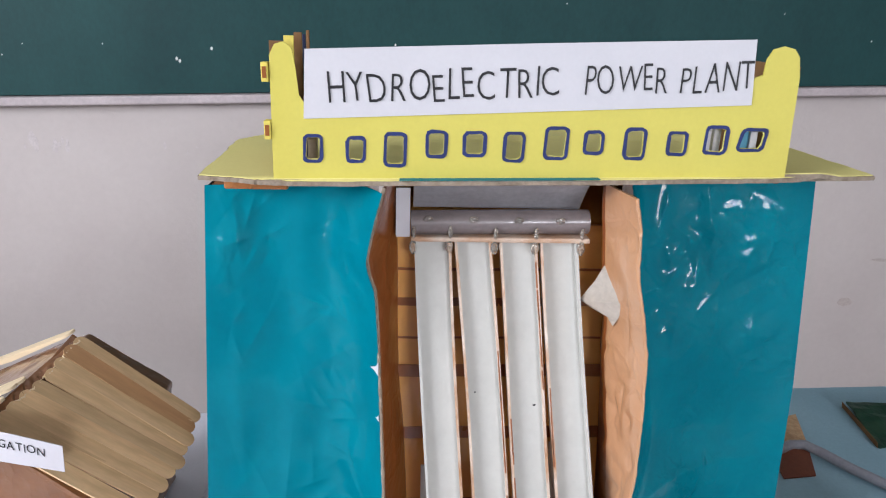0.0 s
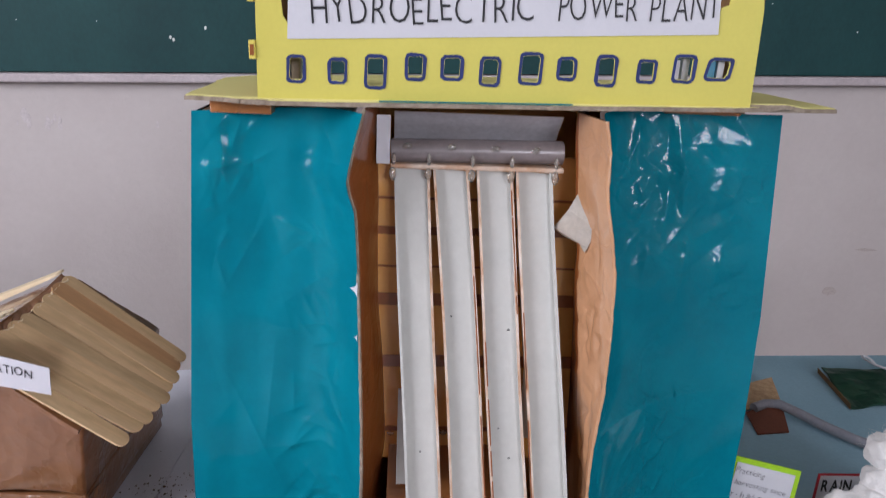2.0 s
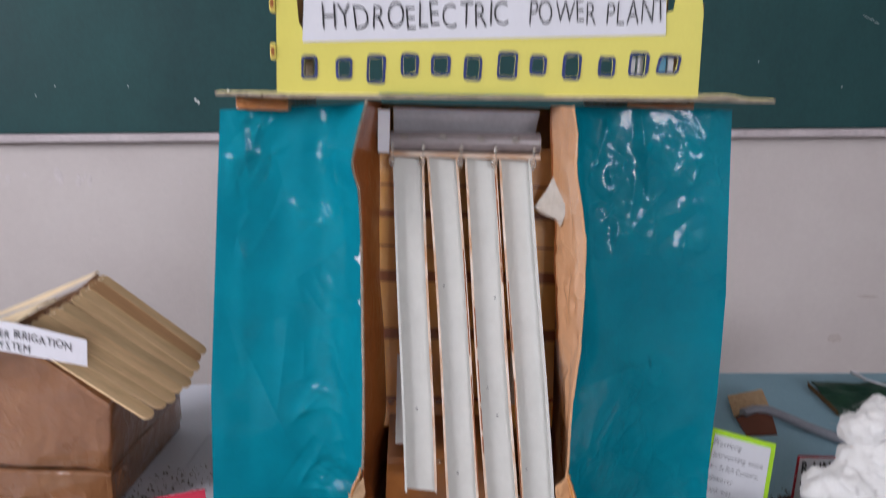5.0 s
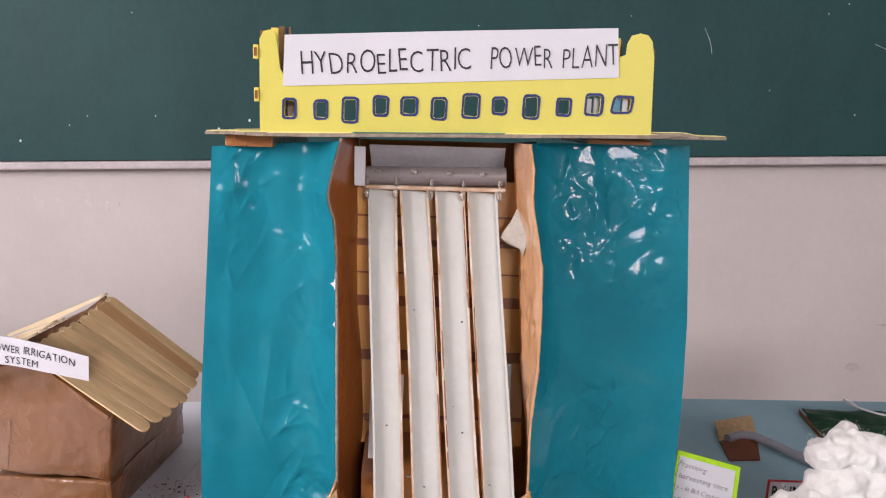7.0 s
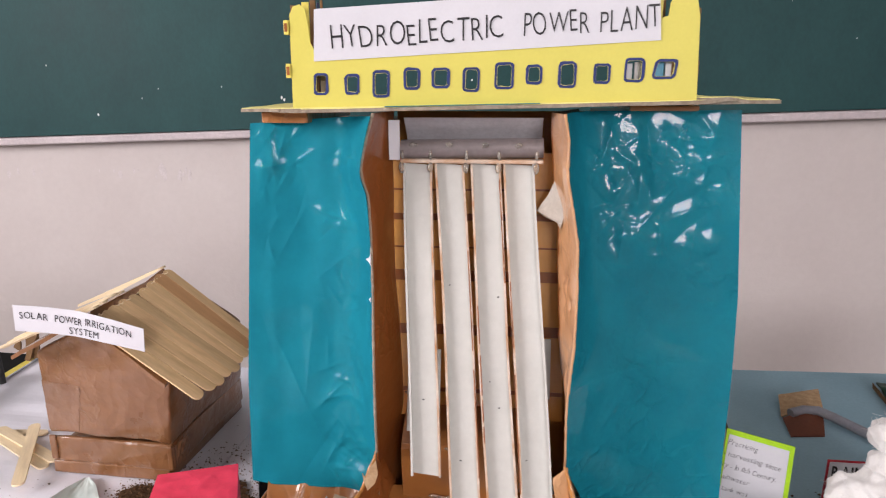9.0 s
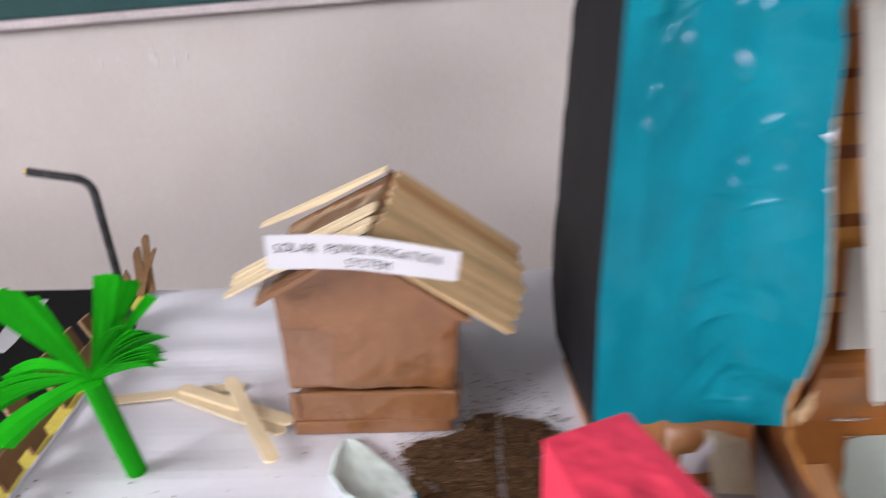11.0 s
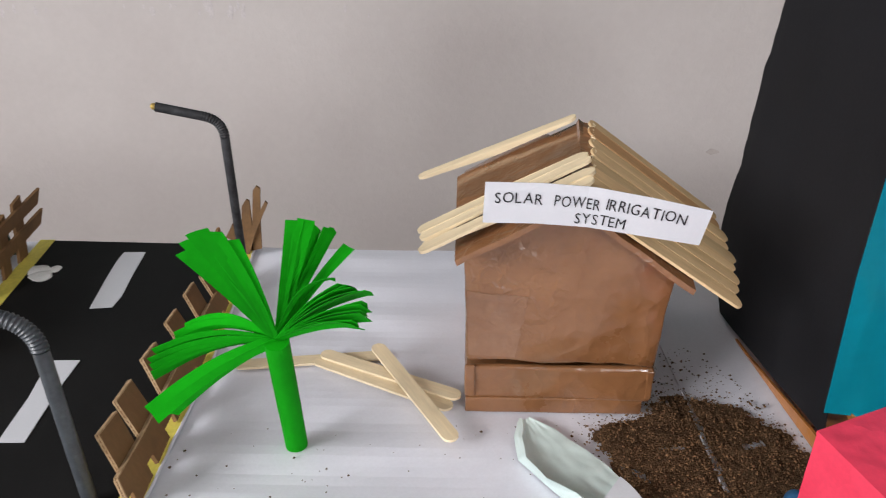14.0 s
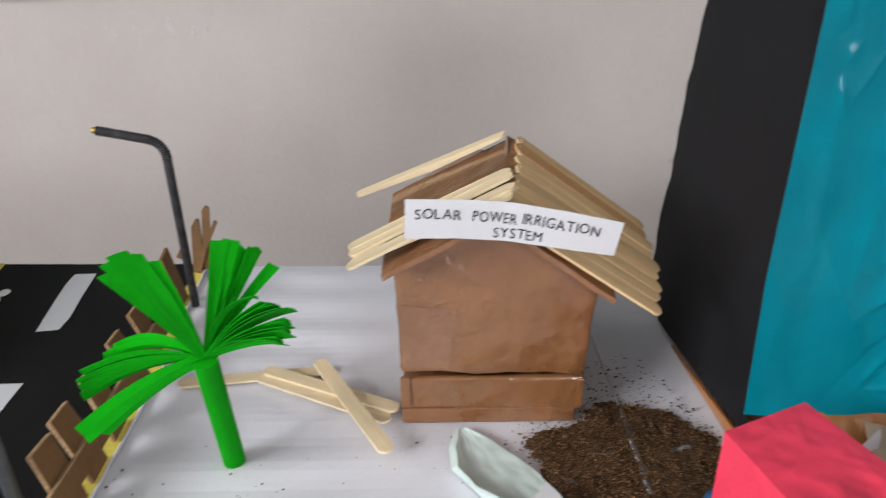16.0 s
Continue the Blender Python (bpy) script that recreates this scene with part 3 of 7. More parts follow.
# the strongest creases in the paper of the two pillars
for row in ((0.1086, 0.3155, 106, 0.011), (0.1198, 0.2984, 146, 0.009), (0.128, 0.2714, 84, 0.014), (0.1375, 0.2595, 50, 0.015), (0.1059, 0.2531, 52, 0.013), (0.0879, 0.2831, 95, 0.009),
            (0.1678, 0.2359, 84, 0.011), (0.1832, 0.2097, 2, 0.007), (0.1116, 0.1205, 50, 0.014), (0.1016, 0.0961, 171, 0.0035), (0.1864, 0.2642, 117, 0.009), (0.1387, 0.2979, 141, 0.009)):
    FOLD_R.append(paper_fold(*row))
for row in ((-0.0696, 0.1921, 88, 0.022), (-0.0773, 0.1609, 78, 0.017), (-0.0747, 0.1416, 122, 0.011), (-0.1433, 0.2919, 94, 0.011), (-0.1451, 0.246, 57, 0.006), (-0.0794, 0.0729, 27, 0.011),
            (-0.0759, 0.0571, 170, 0.006), (-0.0849, 0.0599, 45, 0.011), (-0.1473, 0.2245, 107, 0.009), (-0.0754, 0.0938, 27, 0.007)):
    FOLD_L.append(paper_fold(*row, 0.0013, 0.0034))


def teal_left(u, v):
    reach = 0.25 * u ** 3 + 0.75 * u ** 7
    z0 = 0.032 + 0.0128 * u ** 3
    z = z0 + v * (0.3225 + 0.0075 * u - z0)
    xl = -0.171 + 0.010 * max(0, z - 0.12) / 0.2
    x = xl + u * (run(z, LX) - 0.0014 - xl)
    p = Vector((x, face_y(z) + reach * (min(-0.071, run(z, LY)) - 0.0004 - face_y(z)), z))
    edge = min(1, 6 * min(u, 1 - u, v + 0.15, 1.1 - v))
    # the lower inner corner stands out in a crushed bulge, shaped to catch glints
    p.y -= 0.0055 * u * max(0, 1 - (z - z0) / 0.03) ** 2 + 0.0065 * math.exp(-((x + 0.078) / 0.014) ** 2 - ((z - 0.052) / 0.015) ** 2)
    sag = p.x + 0.5 * (p.z - 0.06) + 0.06
    p.y -= edge * (0.0016 * wob(p, 18, 1) + folded(p.x, p.z, FOLD_L) + 0.0010 * math.sin(u * 14 + 2 * wob(p, 10, 8)) + 0.0024 * wob((p.x, 0, p.z * 0.22), 55, 8) + 0.0030 / (1 + math.exp(sag / 0.005)) * max(0, 1 - z / 0.16))
    return p


def teal_right(u, v):
    z0 = 0.002 + 0.032 * min(1, max(0, (0.56 - u) / 0.02))
    z = z0 + v * (0.332 - z0) + 0.001 * u * v
    low = max(0, 1 - max(0, z - 0.03) / 0.06)
    xi = run(z, RX) + 0.0014 + low * (0.0985 - run(z, RX))
    yi = run(max(z, 0.09), RY) - 0.0004 + low * (face_y(z) - 0.004 - run(max(z, 0.09), RY))
    xr = 0.1970 + 0.0065 * min(1, z / 0.15) - 0.0070 * max(0, z - 0.2) / 0.13
    x = xi + u * (xr - xi)
    p = Vector((x, face_y(z) + (1 - u) ** (2.4 + 12 * min(1, max(0, (z - 0.15) / 0.10))) * (yi - face_y(z)), z))
    edge = min(1, 6 * min(u + 0.02, 1 - u, v + 0.15, 1.1 - v))
    fold = 0.0012 * math.exp(-((p.z - 0.045 - 0.75 * (p.x - 0.1)) / 0.014) ** 2) if p.z < 0.16 else 0
    swell = 0.0085 * math.exp(-((p.x - 0.116) / 0.036) ** 2 - ((p.z - 0.235) / 0.052) ** 2) + 0.0030 * math.exp(-((p.x - 0.172) / 0.026) ** 2 - ((p.z - 0.325) / 0.045) ** 2)
    p.y -= edge * (0.0014 * wob(p, 16, 4) + folded(p.x, p.z, FOLD_R) + swell) + fold + 0.014 * (1 - (z - 0.002) / 0.33) ** 5
    return p


smooth(part("pillar_face", sheet(teal_left, 130, 280, (0, 0.0008, 0)), TEAL, dam, "crinkled glossy teal paper"))
smooth(part("pillar_face", sheet(teal_right, 130, 300, (0, 0.0008, 0)), TEALR, dam, "crinkled glossy teal paper"))
for x, z, w, h in ((-0.0606, 0.2299, 0.0055, 0.0085), (-0.0603, 0.2020, 0.0022, 0.0040)):
    q = plate([[(0, -h / 2), (0, h / 2), (-w * 0.35, h * 0.15), (-w, 0.0), (-w * 0.4, -h * 0.2)]], upright(x, min(-0.071, run(z, LY)) - 0.0012, z, -38), 0.0005)
    part("torn_spot", q, WHITE, dam, "white core of the torn teal paper")
# cardboard cores of the pillars
part("pillar_core", box((-0.160, -0.026, 0.0), (-0.068, 0.118, 0.3215), 0.002), TAPE, dam, "brown taped cardboard box")
part("pillar_core", box((0.106, -0.024, 0.0), (0.192, 0.118, 0.329), 0.002), TAPE, dam, "brown taped cardboard box")
FOLD_F = folds_of(17, ((5, 0.005, 0.03, 0.0, 0.04, 0.0022, 0.0034, 0.03, 86), (14, 0.03, 0.10, 0.0, 0.04, 0.0010, 0.0030, 0.02, 88)))


def left_foot(u, v):
    x = -0.1575 + 0.0875 * u
    return Vector((x + 0.003 * (1 - v) * max(0, 1 - u * 4), -0.0775 + (0.0335 - 0.014 * u ** 3) * v - 0.6 * folded(u * 0.1, v * 0.04, FOLD_F) * min(1, 4 * (1.05 - v)), 0.0002 + 0.0418 * v + 0.0015 * wob((u, v, 0), 6, 1) * v))


part("pillar_foot", sheet(left_foot, 90, 30, (0, 0.006, 0)), TAPEB, dam, "wrinkled brown paper foot")
part("pillar_foot", sheet(lambda u, v: Vector((0.163 + 0.026 * u + 0.002 * v, -0.082 + 0.026 * v, 0.002 + 0.006 * v + 0.001 * wob((u, v, 0), 5, 2))), 8, 6, (0, 0.02, 0)), TAPE, dam)


def black_side(u, v):
    z = 0.004 + v * 0.318
    back = 0.128 + 0.012 * math.exp(-((z - 0.06) / 0.05) ** 2) - 0.021 * max(0, z - 0.2) / 0.12 + 0.004 * wob((0, 0, z), 60, 3)
    low = max(0, 0.05 - z) / 0.05
    front = face_y(z) + 0.0035 + 0.0015 * wob((0, 1, z), 40, 1)
    y = front + u * (back - 0.022 * low * low - front)
    return Vector((-0.1675 + 0.0075 * max(0, z - 0.1) / 0.22 + 0.0010 * wob((y, z, 0), 20, 6), y, z + 0.010 * (1 - v) ** 8 * max(0, 1 - u * 1.2)))


part("side_sheet", sheet(black_side, 24, 60, (0.001, 0, 0)), BLACK, dam, "torn-edged matt black paper")
part("side_base", sheet(lambda u, v: Vector((-0.1685 + 0.004 * max(0, 1 - u * 6), -0.069 + 0.146 * u, 0.0005 + v * max(0.0008, 0.012 - 0.013 * u))), 12, 4, (0.002, 0, 0)), TAPE, dam, "brown tape along the foot")


FOLD_I = folds_of(8, ((60, -0.10, -0.045, 0.13, 0.275, 0.0011, 0.0024, 0.008, None), (8, -0.09, 0.0, 0.10, 0.32, 0.0007, 0.004, 0.03, 80)))


BX = ((0, -0.0400), (0.100, -0.0425), (0.168, -0.0456), (0.21, -0.0495), (0.30, -0.0506), (0.333, -0.0506))
BY = ((0, 0.0150), (0.05, 0.0100), (0.100, -0.0400), (0.115, -0.0430), (0.168, -0.0390), (0.333, -0.0250))


def inner(side, u0=0.0, u1=1.0):
    def fn(u, v):
        u, z = u0 + (1 - u0) * u if u0 else u * u1, 0.332 * v
        if side < 0:
            front, back = Vector((run(z, LX), run(z, LY), z)), Vector((run(z, BX), run(z, BY), z))
        else:
            front, back = Vector((run(z, RX), run(z, RY), z)), Vector((0.0925 - 0.006 * v, 0.02, z))
        p = back.lerp(front, u)
        if side > 0 and z > 0.12:
            # the front part of the board is bent outwards
            mid = Vector((run(z, ((0.12, 0.0800), (0.18, 0.0722), (0.23, 0.0709), (0.26, 0.0696), (0.29, 0.0662), (0.332, 0.0640))), run(z, ((0.12, -0.070), (0.18, -0.070), (0.23, -0.052), (0.332, -0.044))), z))
            p = back.lerp(mid, u / 0.45) if u < 0.45 else mid.lerp(front, (u - 0.45) / 0.55)
        p.x += (0.0010 * wob(p, 30, 3) + (folded(p.y, p.z, FOLD_I) if side > 0 else 0.3 * folded(p.y, p.z, FOLD_I))) * min(1, 8 * (1 - u), 8 * u)
        return p
    return fn


# Chute shade is put into the darker tape, light on the flap into the paler.
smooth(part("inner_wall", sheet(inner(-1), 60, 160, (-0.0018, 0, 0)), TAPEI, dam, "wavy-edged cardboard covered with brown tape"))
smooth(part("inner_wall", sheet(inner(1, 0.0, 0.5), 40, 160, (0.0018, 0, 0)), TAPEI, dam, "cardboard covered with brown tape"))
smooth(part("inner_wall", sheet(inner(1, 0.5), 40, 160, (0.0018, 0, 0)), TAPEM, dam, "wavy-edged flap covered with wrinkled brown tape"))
for side in (-1, 1):
    fn = inner(side)
    edge_pts = [fn(1, 0.26 + 0.74 * k / 120) + Vector((side * 0.0010, -0.0003, 0)) for k in range(121)]
    part("torn_edge", tube(edge_pts, 0.0009, None, 6, True, [0.0010 + 0.0004 * wob(p, 260, 3) for p in edge_pts]), CARDG if side < 0 else TAPEM, dam, "cut corrugated edge")
def panel_y(z):
    """Front of the board behind the channels."""
    return -0.0300 - 0.085 * (0.2945 - z)


def panel_x(u, z):
    return -0.0545 + u * run(z, ((0.08, 0.1345), (0.16, 0.1330), (0.24, 0.1300), (0.33, 0.1270)))


def on_panel(u0, u1, z0, z1, proud):
    """A strip that lies on the sloping board."""
    return sheet(lambda u, v: Vector((panel_x(u0 + (u1 - u0) * u, z0 + (z1 - z0) * v), panel_y(z0 + (z1 - z0) * v) - proud, z0 + (z1 - z0) * v + 0.0010 * wob((u, z0, 0), 3, 2))), 10, 12, (0, 0.0005, 0))


part("back_wall", sheet(lambda u, v: Vector((panel_x(u, 0.098 + 0.204 * v), panel_y(0.098 + 0.204 * v) + 0.0008 * wob((u, v, 0), 9, 1), 0.098 + 0.204 * v)), 24, 60, (0, 0.004, 0)), TAPEG, dam, "upright cardboard covered with golden brown tape, brightened as if lit")
part("rear_wall", box((-0.056, 0.02, 0.0), (0.096, 0.024, 0.33)), TAPEG, dam, "brown taped cardboard")
for z, wide in ((0.118, 0.003), (0.164, 0.008), (0.206, 0.008), (0.231, 0.0012), (0.252, 0.0050), (0.274, 0.0015)):
    part("tape_seam", on_panel(0.0, 1.0, z, z + wide, 0.0006), TAPED, dam, "overlap of two tapes")

# four white channels that run down from the pipe


def channel(xt, xb, zb, width, name="channel"):
    top, low = Vector((xt, -0.0380, 0.2945)), Vector((xb, -0.0380 - 0.314 * (0.2945 - zb), zb))
    d = (low - top)
    length = d.length
    ax = d.normalized()
    nx = Vector((1, 0, 0))
    nz = ax.cross(nx).normalized()
    if nz.y > 0:
        nz = -nz
    nx = nz.cross(ax).normalized()
    if nx.x < 0:
        nx = -nx
    m = Matrix((nx, ax, nz)).transposed().to_4x4()
    m.translation = top
    w, t, h = width / 2, 0.0010, 0.0042
    prof = [(-w, h), (-w, -0.001), (w, -0.001), (w, h), (w - t, h), (w - t, t - 0.001), (-w + t, t - 0.001), (-w + t, h)]
    bm = bmesh.new()
    n = 40
    rings = []
    for k in range(n + 1):
        s = length * k / n
        bend = 0.0006 * math.sin(s * 22 + xt * 90)
        rings.append([bm.verts.new(m @ Vector((x + bend, s + (0.0015 * x / w if k in (0, n) else 0), z))) for x, z in prof])
    for r0, r1 in zip(rings, rings[1:]):
        for i in range(8):
            bm.faces.new((r0[i], r0[(i + 1) % 8], r1[(i + 1) % 8], r1[i]))
    for r in (rings[0], rings[-1]):
        for q in ((0, 1, 6, 7), (1, 2, 5, 6), (2, 3, 4, 5)):
            bm.faces.new([r[i] for i in q])
    bmesh.ops.recalc_face_normals(bm, faces=bm.faces[:])
    ob = part(name, bm, PVC, dam, "white plastic trunking, open side out")
    # yellowed rims and rust-coloured stains along them
    for sx in (-1, 1):
        bm = bmesh.new()
        last = None
        for k in range(n + 1):
            s = length * k / n
            bend = 0.0006 * math.sin(s * 22 + xt * 90)
            c = sx * (w - t / 2) + bend
            ring = [bm.verts.new(m @ Vector((c + dx, s, h + dz))) for dx, dz in ((-t * 0.75, -0.0012), (t * 0.75, -0.0012), (t * 0.75, 0.0006), (-t * 0.75, 0.0006))]
            if last:
                for i in range(4):
                    bm.faces.new((last[i], last[(i + 1) % 4], ring[(i + 1) % 4], ring[i]))
            last = ring
        bmesh.ops.recalc_face_normals(bm, faces=bm.faces[:])
        part("rim", bm, PVC if (sx, xt) in ((-1, -0.0308), (1, 0.0424)) else PVCE, ob)
    return ob, m, length


chans = [channel(-0.0308, -0.0183, 0.082, 0.0205), channel(-0.0076, 0.0116, 0.060, 0.0205), channel(0.0176, 0.0368, 0.058, 0.0210), channel(0.0424, 0.0616, 0.040, 0.0215)]
rnd = random.Random(12)
for (ob, m, length), spots in zip(chans, (1, 2, 3, 1)):
    for k in range(spots):
        bm = bmesh.new()
        blob(bm, m @ Vector((rnd.uniform(-0.006, 0.006), length * rnd.uniform(0.35, 0.98), 0.0003)), rnd.uniform(0.0004, 0.0008), (1.3, 0.4, 0.9), 1, 0.4, k)
        part("dirt_speck", bm, INK, ob)
for (ob, m, length), side, s0, s1 in ((chans[3], -1, 0.30, 0.98), (chans[1], 1, 0.25, 0.9), (chans[2], 1, 0.05, 0.35), (chans[2], -1, 0.4, 0.8)):
    for k in range(6):
        a = s0 + (s1 - s0) * (k + rnd.random() * 0.3) / 6
        c = side * (0.0100 if ob != chans[3][0] else 0.0104)
        bm = box((c - 0.0004, length * a, 0.0040), (c + 0.0005, length * (a + (s1 - s0) * rnd.uniform(0.10, 0.24)), 0.0049), 0.0002, None, m)
        part("rust_stain", bm, RUST, ob)

# grey pipe that feeds the channels, with blobs of glue
part("pipe_tray", sheet(lambda u, v: Vector((-0.042 + 0.101 * u, -0.030 - 0.004 * v * v + 0.014 * (1 - v), 0.3085 + 0.019 * v)), 12, 6, (0, 0.002, 0)), GUTTER, dam, "grey plastic gutter")
bm = tube([(-0.0435, -0.036, 0.3045), (0.0075, -0.0355, 0.3055), (0.0595, -0.035, 0.3062)], 0.0072, None, 18)
smooth(part("pipe", bm, PVCG, dam, "grey plastic pipe glued across the top of the channels"))
part("pipe_lip", box((-0.0435, -0.0445, 0.2955), (0.0597, -0.0335, 0.2985), 0.001), PVCE, dam)
rnd = random.Random(3)
for x in (-0.0422, -0.0215, 0.0045, 0.0278, 0.0545):
    bm = bmesh.new()
    blob(bm, (x, -0.0445, 0.2925), 0.0028, (0.8, 0.6, 1.4), 2, 0.3, x * 90)
    blob(bm, (x + 0.0004, -0.0440, 0.3010), 0.0018, (0.7, 0.6, 2.2), 2, 0.3, x * 50)
    smooth(part("glue_blob", bm, GLUE, dam, "clear hot glue"))
for x in (-0.034, -0.008, 0.018, 0.042):
    bm = bmesh.new()
    blob(bm, (x, -0.0425, 0.3085), 0.0022, (1.3, 0.5, 0.9), 2, 0.3, x * 90)
    smooth(part("glue_blob", bm, GLUE, dam, "clear hot glue"))
part("paper_strip", box((-0.0520, -0.0410, 0.2975), (-0.0440, -0.0398, 0.3260)), WHITE, dam, "white paper strip")
bm = plate([[(0, 0), (0.008, 0.0116), (0.012, 0.0215), (0.0134, 0.0292), (0.0165, 0.0228), (0.0190, 0.0067), (0.0170, -0.0064), (0.0162, -0.0102), (0.0138, -0.0059), (0.0056, -0.0045)]], upright(0.0555, -0.049, 0.2633), 0.0005)
for v in bm.verts:
    # its outer half lies along the bent board
    v.co.y -= 3.2 * max(0, v.co.x - 0.0555 - 0.0115)
part("paper_scrap", bm, SCRAP, dam, "torn scrap of translucent tape")
BOXP = ((-0.0440, 0.1085), (-0.0530, 0.1020), (-0.0620, 0.0948), (-0.0685, 0.0895), (-0.0715, 0.0862), (-0.0727, 0.0820), (-0.0722, 0.0760), (-0.0690, 0.0620), (-0.0650, 0.0480), (-0.0614, 0.0365), (-0.0580, 0.0280), (-0.0300, 0.0280), (-0.0300, 0.1085))
bm = bmesh.new()
rings = []
for k in range(25):
    x = -0.0425 + 0.0900 * k / 24
    rings.append([bm.verts.new((x + (0.0016 * (z - 0.04) / 0.07 if k == 0 else 0), y + 0.0006 * wob((x, y, z), 50, 3), z + 0.0006 * wob((x, y, z), 40, 7))) for y, z in BOXP])
for a, b in zip(rings, rings[1:]):
    for k in range(len(BOXP)):
        n = (k + 1) % len(BOXP)
        bm.faces.new((a[k], b[k], b[n], a[n]))
bm.faces.new(rings[0]), bm.faces.new(rings[-1][::-1])
bmesh.ops.recalc_face_normals(bm, faces=bm.faces[:])
part("support_box", bm, TAPEB, dam, "brown taped box with a sloping top under the channels")
for x0, x1, y0, z0, y1, z1 in ((-0.0357, -0.0115, -0.0800, 0.1017, -0.0660, 0.1610), (0.0450, 0.0690, -0.0590, 0.1220, -0.0500, 0.1660)):
    part("support_strip", sheet(lambda u, v: Vector((x0 + (x1 - x0) * u, y0 + (y1 - y0) * v, z0 + (z1 - z0) * v)), 4, 6, (0, 0.0012, 0)), PVC, dam, "offcut of white plastic under a channel")
rnd = random.Random(19)
for x, y, z, r, wide in ((-0.0170, -0.0650, 0.0385, 0.0018, 2.6), (-0.0110, -0.0648, 0.0375, 0.0013, 3.0), (-0.0050, -0.0652, 0.0380, 0.0016, 2.0), (0.0010, -0.0648, 0.0376, 0.0013, 2.2), (-0.0145, -0.0735, 0.0312, 0.0011, 2.0), (-0.0095, -0.0738, 0.0312, 0.0012, 1.6), (-0.0400, -0.0465, 0.1165, 0.0016, 1.6), (-0.0050, -0.0475, 0.1180, 0.0020, 1.3), (-0.0060, -0.0740, 0.0850, 0.0016, 1.5)):
    bm = bmesh.new()
    blob(bm, (x, y, z), r, (wide, 0.8, 0.8), 2, 0.4, x * 300)
    smooth(part("glue_blob", bm, GLUE, dam, "clear hot glue"))

# trough at the foot: side walls, pool sheet, black apron


FOLD_S = folds_of(13, ((13, -0.26, -0.03, 0.0, 0.06, 0.0012, 0.0022, 0.014, 70), (10, -0.26, -0.03, 0.0, 0.06, 0.0012, 0.004, 0.03, 30)))


def trough(side):
    top = [(-0.0570, -0.082, 0.086), (-0.0640, -0.088, 0.066), (-0.0705, -0.105, 0.055), (-0.0735, -0.165, 0.048), (-0.066, -0.205, 0.050), (-0.064, -0.275, 0.048)] if side < 0 else [(0.0800, -0.100, 0.098), (0.0786, -0.106, 0.094), (0.0890, -0.120, 0.056), (0.0922, -0.145, 0.0470), (0.0790, -0.205, 0.048), (0.062, -0.275, 0.048)]
    low = [(-0.047, -0.02, 0.0), (-0.050, -0.06, 0.0), (-0.053, -0.105, 0.0), (-0.057, -0.16, 0.0), (-0.058, -0.205, 0.0), (-0.058, -0.275, 0.0)] if side < 0 else [(0.088, -0.02, 0.0), (0.089, -0.06, 0.0), (0.0875, -0.105, 0.0), (0.0845, -0.155, 0.0), (0.0745, -0.205, 0.0), (0.061, -0.275, 0.0)]

    def along(pts, u):
        k = min(int(u * 5), 4)
        return Vector(pts[k]).lerp(Vector(pts[k + 1]), u * 5 - k)

    def fn(u, v):
        a, b = along(low, u), along(top, u)
        b.z += 0.003 * wob((u * 0.3, 0, side), 30, 2) + 0.0012 * wob((u, 0, side), 40, 5)
        p = a.lerp(b, v)
        p.x += (0.0018 * folded(p.y, p.z, FOLD_S) / 0.0008 * 0.45 + 0.0014 * wob(p, 26, 5)) * v
        return p
    return fn


# Left side's shade and right side's light are painted in as darker, paler tape.
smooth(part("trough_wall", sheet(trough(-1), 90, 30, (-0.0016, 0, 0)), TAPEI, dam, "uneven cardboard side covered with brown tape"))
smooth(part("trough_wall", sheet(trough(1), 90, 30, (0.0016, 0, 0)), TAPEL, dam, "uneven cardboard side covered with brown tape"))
for side in (-1, 1):
    fn = trough(side)
    edge_pts = [fn(k / 100, 1) + Vector((side * 0.0014, 0, 0)) for k in range(101)]
    smooth(part("torn_edge", tube(edge_pts, 0.0015, None, 8, True, [0.0014 + 0.0006 * wob(p, 90, 3) for p in edge_pts]), TAPEO, dam, "glossy tape folded over the edge"))
part("torn_corner", plate([[(-0.0562, 0.0850), (-0.0550, 0.0740), (-0.0575, 0.0660), (-0.0632, 0.0600), (-0.0650, 0.0650), (-0.0668, 0.0740), (-0.0640, 0.0700), (-0.0612, 0.0780)]], upright(0.0, -0.0950, 0.0), 0.0007), CARDP, dam, "pale torn cardboard at the corner")
part("corner_ear", sheet(lambda u, v: Vector((0.0800 - 0.0095 * u + 0.004 * v * v, -0.1065 - 0.002 * u - 0.003 * v, 0.0945 - 0.007 * u - 0.034 * v * (1 - 0.4 * u))), 8, 10, (0.0008, 0.0006, 0)), TAPEL, dam, "folded-over corner of the tape")


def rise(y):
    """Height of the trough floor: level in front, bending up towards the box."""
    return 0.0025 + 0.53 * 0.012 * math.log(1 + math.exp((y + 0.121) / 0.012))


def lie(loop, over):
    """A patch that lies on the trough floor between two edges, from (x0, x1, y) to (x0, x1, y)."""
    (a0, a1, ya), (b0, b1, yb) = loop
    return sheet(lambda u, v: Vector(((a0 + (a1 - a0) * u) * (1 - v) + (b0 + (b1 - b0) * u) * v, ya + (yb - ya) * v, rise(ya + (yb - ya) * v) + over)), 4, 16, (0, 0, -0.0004))


